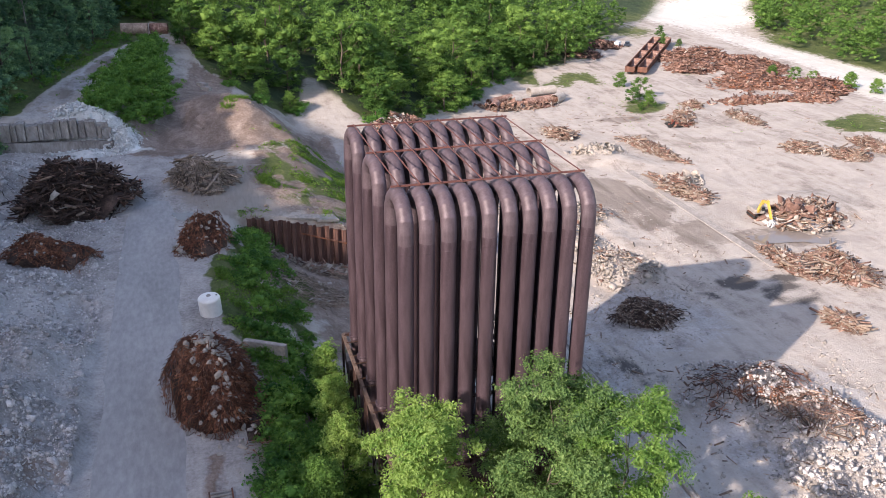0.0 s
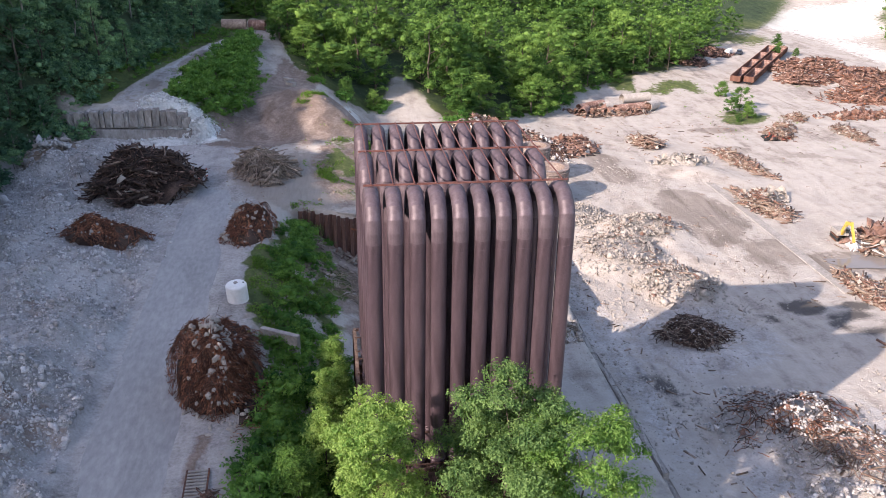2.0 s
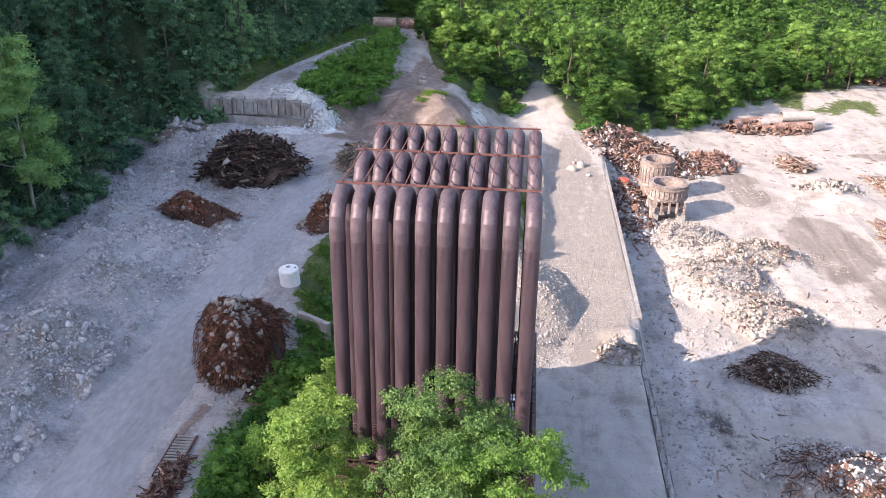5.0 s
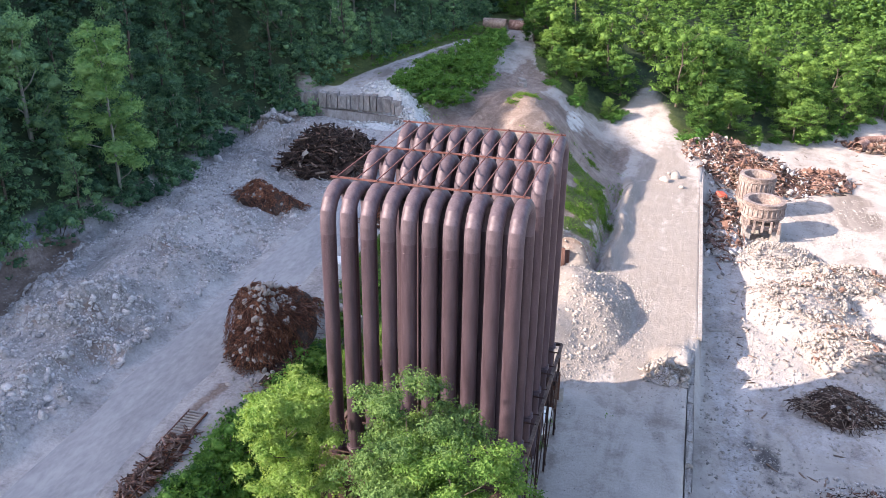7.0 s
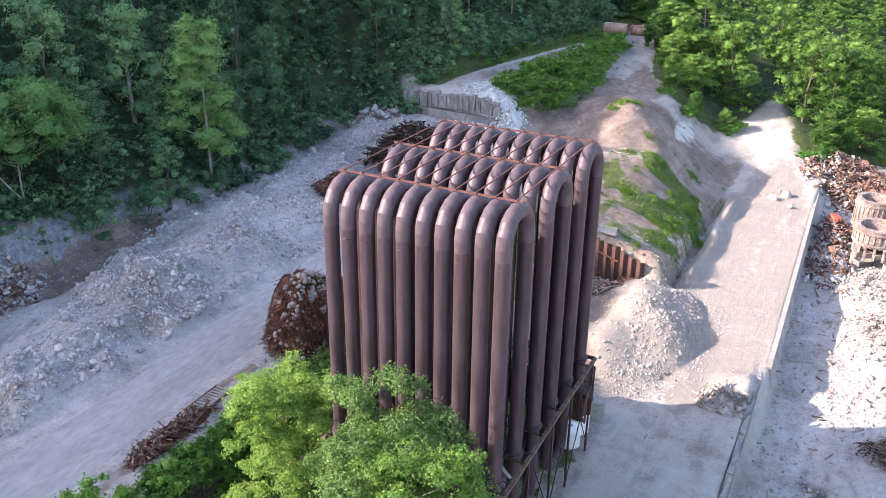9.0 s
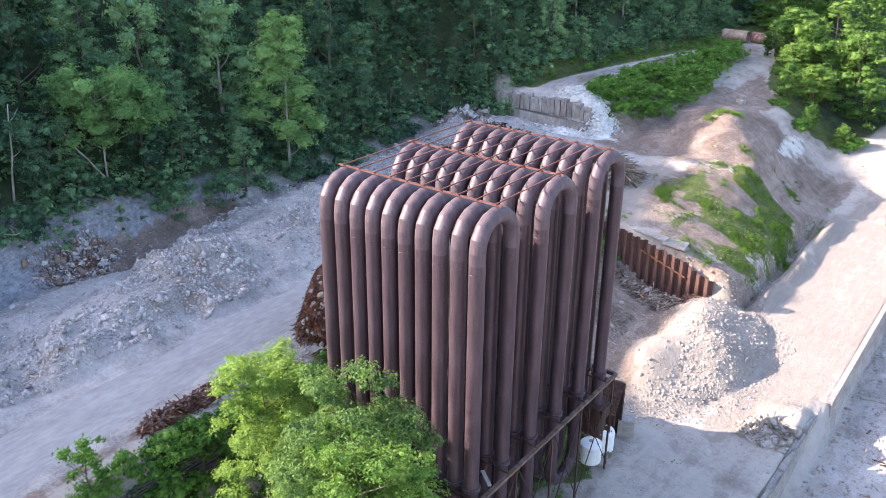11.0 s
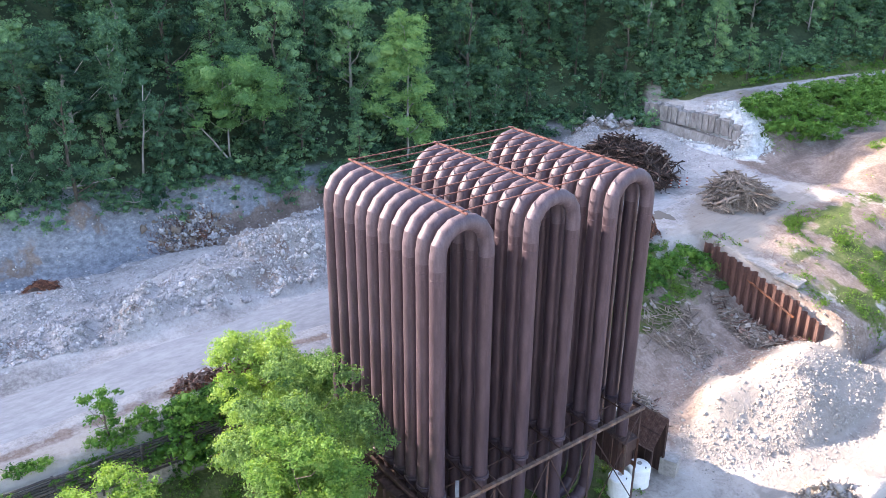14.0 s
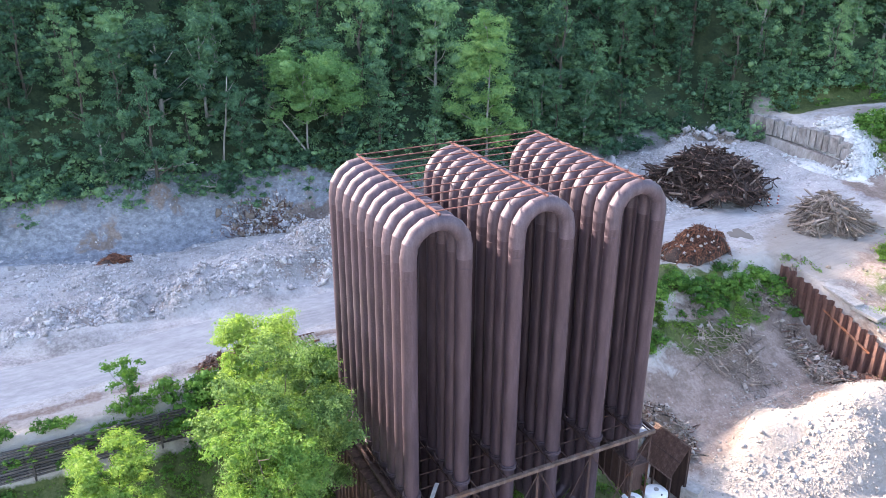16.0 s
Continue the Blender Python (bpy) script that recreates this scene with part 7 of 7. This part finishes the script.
def inlet_box():
    """The open-framed plate box hanging at the cooler's far corner, under the last pipe."""
    e = thing("inlet_box", (27.1, 71.7, -5.4))
    tagged(e, "rusty open steel box hung below the pipe platform", "steel box")
    for x in (-0.62, 0.62):
        for y in (-0.8, 0.8):
            bm = bmesh.new()
            angle_bm(bm, (x, y, 0), (x, y, 3.2), 0.22 if x < 0 else -0.22, 0.03 if x < 0 else -0.03)
            part("corner_post", bm, M_GIRDER if y < 0 else M_STEEL_RUST, e)
    for y in (-0.8, 0.8):
        for z in (0.1, 2.2):
            bm = bmesh.new()
            box_bm(bm, -0.6, 0.6, y - 0.03, y + 0.03, z, z + 0.5)
            part("face_plate", bm, M_STEEL_RUST, e)
    for x in (-0.62, 0.62):
        bm = bmesh.new()
        box_bm(bm, x - 0.03, x + 0.03, -0.76, 0.76, 2.1, 3.2)
        part("side_plate", bm, M_PLATFORM, e)
    bm = bmesh.new()
    box_bm(bm, -0.75, 0.75, -0.95, 0.95, 3.2, 3.34, 0.04)
    part("top_plate", bm, M_PLATFORM, e)


inlet_box()


def steel_grate():
    e = thing("cattle_grid", (-1.3, 50.2, 0.12), 2)
    tagged(e, "pale slatted steel grid lying at the road's edge", "grid")
    for x in (-0.85, 0.85):
        bm = bmesh.new()
        box_bm(bm, x - 0.06, x + 0.06, -2.7, 2.7, 0, 0.16)
        part("rail", bm, M_STEEL_RUST, e)
    bm = bmesh.new()
    box_bm(bm, -0.78, 0.78, -0.1, 0.1, 0.06, 0.16, 0.02)
    slat = bpy.data.meshes.new("slat")
    bm.to_mesh(slat)
    bm.free()
    slat.materials.append(M_CONCRETE)
    for i in range(14):
        part("slat", slat, None, e).matrix_basis = pose(0, -2.5 + i * 0.385, 0)


steel_grate()


def furnace_ring():
    """The stump of a furnace: a riveted ring on a heavy stand, with another ring behind."""
    e = thing("furnace_stand", (53.0, 149.6, YARD - 0.2))
    tagged(e, "rusty pale furnace ring on a heavy concrete and steel stand", "furnace")
    for x in (-2.5, 2.5):
        for y in (-2.4, 2.4):
            bm = bmesh.new()
            box_bm(bm, x - 0.8, x + 0.8, y - 0.9, y + 0.9, -0.3, 2.2, 0.08)
            part("foot", bm, M_CONCRETE, e)
            bm = bmesh.new()
            beam_bm(bm, (x * 0.95, y, 2.2), (x * 0.9, y * 0.9, 4.4), 0.8, 0.7)
            part("leg", bm, M_BURNT, e)
    bm = bmesh.new()
    box_bm(bm, -3.2, 3.2, -3.2, 3.2, 2.2, 2.9, 0.06)
    part("bed", bm, M_BURNT, e)
    for i in range(5):
        bm = bmesh.new()
        x = -2.8 + i * 1.4
        box_bm(bm, x - 0.2, x + 0.2, -3.9, -3.5, 2.0, 4.2, 0.04)
        part("bracket", bm, M_BURNT, e)

    def ring(name, parent, r, z0, z1, at=(0, 0, 0)):
        prof = [(r, z0), (r, z0 + 0.3), (r * 1.05, z0 + 0.32), (r * 1.05, z0 + 0.6), (r, z0 + 0.62), (r, z1 - 0.8), (r * 1.06, z1 - 0.78), (r * 1.06, z1 - 0.5), (r, z1 - 0.48), (r * 1.03, z1), (r * 0.78, z1 + 0.02), (r * 0.76, z1 - 1.6), (r * 0.6, z1 - 1.8), (0.1, z1 - 1.8)]
        o = part(name, lathe(bmesh.new(), prof, 36), M_BURNT, parent)
        o.matrix_basis = pose(*at)
        bm = bmesh.new()
        box_bm(bm, r - 0.02, r + 0.14, -0.12, 0.12, z0 + 0.7, z1 - 0.9, 0.02)
        me = bpy.data.meshes.new("stave")
        bm.to_mesh(me)
        bm.free()
        me.materials.append(M_BURNT)
        for i in range(26):
            part("stave", me, None, o).matrix_basis = pose(0, 0, 0, 0, 0, i * 360 / 26)
        return o
    ring("ring", e, 3.6, 4.0, 7.0)
    b = thing("furnace_ring", (52.3, 160.5, YARD + 0.3))
    b.matrix_basis = b.matrix_basis @ Matrix.Diagonal((0.88, 0.88, 1.2, 1))
    tagged(b, "pale rusty furnace ring lying among the scrap", "furnace")
    ring("ring", b, 3.7, 2.0, 6.4)
    bm = lathe(bmesh.new(), [(3.0, -0.6), (3.4, 2.1)], 24)
    part("base", bm, M_BURNT, b)
    red = thing("red_machine", (46.4, 163, YARD + 0.4), 20)
    tagged(red, "orange-red machine housing lying in the scrap", "machine")
    bm = bmesh.new()
    box_bm(bm, -0.9, 0.9, -1.3, 1.3, 0.8, 2.4, 0.3)
    part("housing", bm, M_RED, red)
    bm = bmesh.new()
    box_bm(bm, -1.5, 1.5, -2.4, 2.2, -0.3, 0.8, 0.1)
    part("frame", bm, M_STEEL_RUST, red)


furnace_ring()


def excavator():
    e = thing("excavator", (100.2, 123.9, YARD), -100)
    e.scale = (0.8, 0.8, 0.8)
    tagged(e, "yellow tracked excavator with a grapple digging at scrap", "excavator")
    for y in (-1.25, 1.25):
        bm = bmesh.new()
        box_bm(bm, -2.1, 2.1, y - 0.3, y + 0.3, 0, 0.95, 0.28)
        t = part("track", bm, M_BLACK, e)
        for i in range(18):
            bm = bmesh.new()
            x = -1.7 + (i % 9) * 0.42
            box_bm(bm, x - 0.13, x + 0.13, y - 0.33, y + 0.33, 0.93 if i < 9 else -0.02, 1.0 if i < 9 else 0.04)
            part("shoe", bm, M_STEEL_RUST, t)
    bm = bmesh.new()
    box_bm(bm, -2.3, 1.3, -1.35, 1.35, 1.1, 2.2, 0.12)
    part("body", bm, M_CONCRETE, e)
    bm = bmesh.new()
    box_bm(bm, -2.45, -1.5, -1.35, 1.35, 1.05, 2.0, 0.2)
    part("counterweight", bm, M_CONCRETE, e)
    bm = bmesh.new()
    box_bm(bm, -0.1, 1.5, 0.3, 1.3, 1.2, 2.95, 0.1)
    cab = part("cab", bm, M_CONCRETE, e)
    for x0, x1, y0, y1 in ((1.5, 1.52, 0.4, 1.2), (0.1, 1.3, 1.3, 1.32), (0.1, 1.3, 0.28, 0.3)):
        bm = bmesh.new()
        box_bm(bm, x0, x1, y0, y1, 1.9, 2.8)
        part("window", bm, M_GLASS, cab)
    pts = [(1.0, -0.3, 1.6), (2.8, -0.3, 4.9), (5.2, -0.3, 5.4)]
    bm = bmesh.new()
    beam_bm(bm, pts[0], pts[1], 0.5, 0.75)
    beam_bm(bm, pts[1], pts[2], 0.5, 0.65)
    part("boom", bm, M_YELLOW, e)
    bm = bmesh.new()
    beam_bm(bm, (4.7, -0.3, 5.7), (7.6, -0.3, 2.2), 0.42, 0.55)
    part("stick", bm, M_YELLOW, e)
    bm = bmesh.new()
    beam_bm(bm, (1.4, -0.3, 2.0), (2.9, -0.3, 4.0), 0.18)
    part("ram", bm, M_CONCRETE, e)
    bm = bmesh.new()
    beam_bm(bm, (3.0, -0.3, 5.6), (4.7, -0.3, 6.0), 0.18)
    part("ram", bm, M_CONCRETE, e)
    g = thing("grapple", (0, 0, 0))
    g.parent = e
    for k in range(4):
        a = k * math.pi / 2
        bm = bmesh.new()
        beam_bm(bm, (7.7, -0.3, 2.1), (7.7 + 0.9 * math.cos(a), -0.3 + 0.9 * math.sin(a), 1.3), 0.16)
        beam_bm(bm, (7.7 + 0.9 * math.cos(a), -0.3 + 0.9 * math.sin(a), 1.3), (7.7 + 0.45 * math.cos(a), -0.3 + 0.45 * math.sin(a), 0.4), 0.16)
        part("tine", bm, M_WHITE_POLY, g)


excavator()


def hopper_cars():
    """Two lines of open rusty hopper cars, with sloping bay walls inside."""
    ang = math.degrees(math.atan2(303 - 249.5, 181 - 140))
    def car(at, label):
        e = thing("hopper_car", at, ang)
        tagged(e, label, "rail car", "open hopper cars")
        L, W, H = 16.4, 3.0, 2.7
        for y in (-W / 2, W / 2):
            bm = bmesh.new()
            box_bm(bm, 0, L, y - 0.07, y + 0.07, 0.9, H)
            s = part("side", bm, M_STEEL_RUST, e)
            for i in range(8):
                bm = bmesh.new()
                x = 0.6 + i * (L - 1.2) / 7
                sg = 1 if y > 0 else -1
                box_bm(bm, x - 0.07, x + 0.07, y + sg * 0.07, y + sg * 0.2, 0.9, H)
                part("stake", bm, M_STEEL_RUST, s)
            bm = bmesh.new()
            box_bm(bm, -0.05, L + 0.05, y - 0.12, y + 0.12, H + 0.003, H + 0.13)
            part("top_rail", bm, M_STEEL_RUST, e)
        for x, d in ((0, 4.2), (L, -4.2)):
            bm = bmesh.new()
            beam_bm(bm, (x, 0, H), (x + d, 0, 1.0), W - 0.16, 0.08)
            part("slope_sheet", bm, M_SCRAP, e)
            bm = bmesh.new()
            box_bm(bm, x - 0.05, x + 0.05, -W / 2 + 0.08, W / 2 - 0.08, 1.0, H + 0.1)
            part("end", bm, M_STEEL_RUST, e)
        bm = bmesh.new()
        box_bm(bm, 3.6, L - 3.6, -W / 2 + 0.08, W / 2 - 0.08, 0.85, 1.0)
        part("floor", bm, M_SCRAP, e)
        bm = bmesh.new()
        box_bm(bm, 0, L, -0.5, 0.5, 0.55, 0.84)
        part("sill", bm, M_BLACK, e)
        for x in (1.6, 3.4, L - 3.4, L - 1.6):
            for y in (-0.75, 0.75):
                bm = lathe(bmesh.new(), [(0.42, -0.07), (0.45, 0.0), (0.42, 0.07)], 16)
                o = part("wheel", bm, M_STEEL_RUST, e)
                o.matrix_basis = pose(x, y, 0.48, 90, 0, 0)
        return e
    a = car((140.5, 249.0, YARD), "open rusty hopper car standing on a siding")
    d = Vector((math.cos(radians(ang)), math.sin(radians(ang))))
    nrm = Vector((d.y, -d.x))
    for line in range(2):
        for k in range(4):
            if line or k:
                p = Vector((140.5, 249.0)) + d * (k * 16.9 + line * 0.8) + nrm * (line * 4.1)
                copy_thing(a, pose(p.x, p.y, YARD + 0.05, 0, 0, ang))
    for line in range(2):
        tr = thing("railway_track", (140.5, 249.0, YARD), ang)
        tagged(tr, "rusty rails on timber ties leading out of the yard", "railway track")
        y = -4.1 * line
        for s in (-0.72, 0.72):
            bm = bmesh.new()
            box_bm(bm, -2, 120, y + s - 0.04, y + s + 0.04, 0, 0.06)
            part("rail", bm, M_STEEL_RUST, tr)
        bm = bmesh.new()
        box_bm(bm, -0.12, 0.12, -1.3, 1.3, -0.12, 0.0)
        tie = bpy.data.meshes.new("tie")
        bm.to_mesh(tie)
        bm.free()
        tie.materials.append(M_DARKWOOD_AND_SHADE)
        for i in range(80):
            part("tie", tie, None, tr).matrix_basis = pose(68 + i * 0.85, y, 0.0)


hopper_cars()


def wheels(e, xs, w, r):
    for x in xs:
        for y in (-w, w):
            bm = lathe(bmesh.new(), [(r * 0.7, -0.14), (r, -0.1), (r, 0.1), (r * 0.7, 0.14)], 18)
            o = part("wheel", bm, M_BLACK, e)
            o.matrix_basis = pose(x, y, r, 90, 0, 0)


def truck():
    e = thing("pickup_truck", (167, 300, YARD), 55)
    tagged(e, "dark pickup truck parked at the far side of the yard", "truck")
    bm = bmesh.new()
    box_bm(bm, -2.7, 2.7, -0.95, 0.95, 0.5, 1.1, 0.1)
    part("body", bm, M_BLUE_DARK, e)
    bm = bmesh.new()
    box_bm(bm, -0.6, 1.4, -0.85, 0.85, 1.1, 1.8, 0.2)
    part("cab", bm, M_BLUE_DARK, e)
    bm = bmesh.new()
    box_bm(bm, -0.5, 1.3, -0.87, 0.87, 1.25, 1.65)
    part("window", bm, M_GLASS, e)
    wheels(e, (-1.7, 1.7), 0.9, 0.42)
    v = thing("white_van", (162.0, 299, YARD), 50)
    tagged(v, "white van parked beside the dark truck", "van")
    bm = bmesh.new()
    box_bm(bm, -2.4, 2.4, -0.95, 0.95, 0.45, 2.2, 0.2)
    part("body", bm, M_WHITE_POLY, v)
    bm = bmesh.new()
    box_bm(bm, 1.5, 2.43, -0.85, 0.85, 1.4, 1.95)
    part("window", bm, M_GLASS, v)
    wheels(v, (-1.5, 1.5), 0.85, 0.36)


truck()


def hollow_pipe(name, label, at, r, length, turn, material, tilt=0.0):
    bm = bmesh.new()
    sides, rings = 24, []
    for x, k in ((-length / 2, 1.0), (length / 2, 1.0), (length / 2, 0.93), (-length / 2, 0.93)):
        rings.append([bm.verts.new((x, r * k * math.cos(i / sides * 2 * math.pi), r * k * math.sin(i / sides * 2 * math.pi))) for i in range(sides)])
    for a, b in zip(rings, rings[1:] + rings[:1]):
        for i in range(sides):
            bm.faces.new((a[i], a[(i + 1) % sides], b[(i + 1) % sides], b[i]))
    o = part(name, bm, material)
    o.matrix_basis = pose(*at, 0, tilt, turn)
    tagged(o, label, "pipe", "large steel pipes")


hollow_pipe("steel_pipe", "large tan rusty pipe lying by the forest track", (-13.0, 218.6, z_at(-13.0, 218.6) + 1.3), 1.4, 6.2, -4, M_TIE)
hollow_pipe("steel_pipe", "short brown pipe lying by the forest track", (-7.4, 220.2, z_at(-7.4, 220.2) + 1.2), 1.3, 4.2, -8, M_SCRAP)
for i, (x, y, r, L, t) in enumerate(((92, 221, 1.3, 13, 24), (95, 218, 1.2, 12, 18), (84, 222, 1.0, 10, 30), (97, 222, 1.4, 9, 12), (88, 216, 0.9, 8, 8), (80, 215, 1.2, 5, 60), (101, 219, 1.4, 5, 40))):
    hollow_pipe("steel_pipe", "rusty brown steel pipe in a stack at the wood's edge", (x, y, z_at(x, y) + r * 0.9 + (1.5 if i == 3 else 0)), r, L, t, M_SCRAP if i % 3 else M_PALE_STONE)
pile("scrap_heap", "rusty scrap round the stacked pipes", "scrap heap", (86, 215.5), 12, 4, 1.4, 95, M_SCRAP, plates=((90, 1.8, M_SCRAP), (24, 1.4, M_PALE_STONE)), sticks=((90, (3.2, 0.4, 0.3), 0.2, M_TIE),))
pile("scrap_heap", "small red and black scrap heap on the yard", "scrap heap", (121.5, 187), 3.5, 2.4, 1.0, 96, M_BLACK, plates=((9, 1.2, M_RED), (34, 1.2, M_BLACK), (20, 1.1, M_SCRAP)))


def fallen_tree(name, label, x, y, length, turn, lean, seed, leaves=0):
    rng = np.random.default_rng(seed)
    e = thing(name, (x, y, z_at(x, y)), turn)
    tagged(e, label, "tree")
    d = np.array([math.cos(radians(lean)), 0, math.sin(radians(lean))])
    pts = [d * length * k / 6 + np.array([0, rng.uniform(-0.25, 0.25), rng.uniform(-0.2, 0.2)]) * k * 0.4 for k in range(7)]
    v, f = sweep_arrays(pts, [0.17 - 0.02 * k for k in range(7)], 6)
    part("trunk", fast_mesh("trunk", v, f, M_PALE_BARK), None, e, smooth=True)
    for k in range(2, 6):
        q = pts[k] + np.array([rng.uniform(0.3, 1), rng.uniform(-1.2, 1.2), rng.uniform(0.4, 1.4)]) * 1.4
        v, f = sweep_arrays([pts[k], (pts[k] + q) / 2 + np.array([0, 0, -0.1]), q], [0.06, 0.045, 0.02], 5)
        part("limb", fast_mesh("limb", v, f, M_PALE_BARK), None, e)


fallen_tree("leaning_trunk", "bare pale leaning trunk at the cliff top", -43.0, 66.5, 11, -100, 58, 1)
fallen_tree("leaning_trunk", "bare pale thin trunk in the hill wood", -43.5, 53.5, 12, 100, 82, 2)
fallen_tree("fallen_trunk", "bare fallen trunk lying along the cliff top", -41.6, 40.0, 9, 80, 4, 3)
fallen_tree("fallen_trunk", "bare fallen trunk on the cliff edge", -41.0, 55.0, 7, -60, 12, 4)

sap = make_tree("sapling", 321, 5.6, 2.0, 1100, 0.22, "round", 0.45, M_LEAF_SHRUB, M_BARK, 9, 0.07)
sap.matrix_basis = pose(2.9, 34.0, z_at(2.9, 34.0) - 0.6)
tagged(sap, "thin open sapling on the timber wall's top", "tree")


def marker_post(x, y):
    e = thing("marker_post", (x, y, z_at(x, y)))
    tagged(e, "small red and white striped marker post", "marker post", "marker posts")
    for k in range(5):
        bm = lathe(bmesh.new(), [(0.13, k * 0.26), (0.13, k * 0.26 + 0.255)], 10)
        part("band", bm, M_RED if k % 2 == 0 else M_WHITE_POLY, e)


for x, y in ((-10.6, 124.4), (-9.6, 125.2), (-9.7, 127.2)):
    marker_post(x, y)
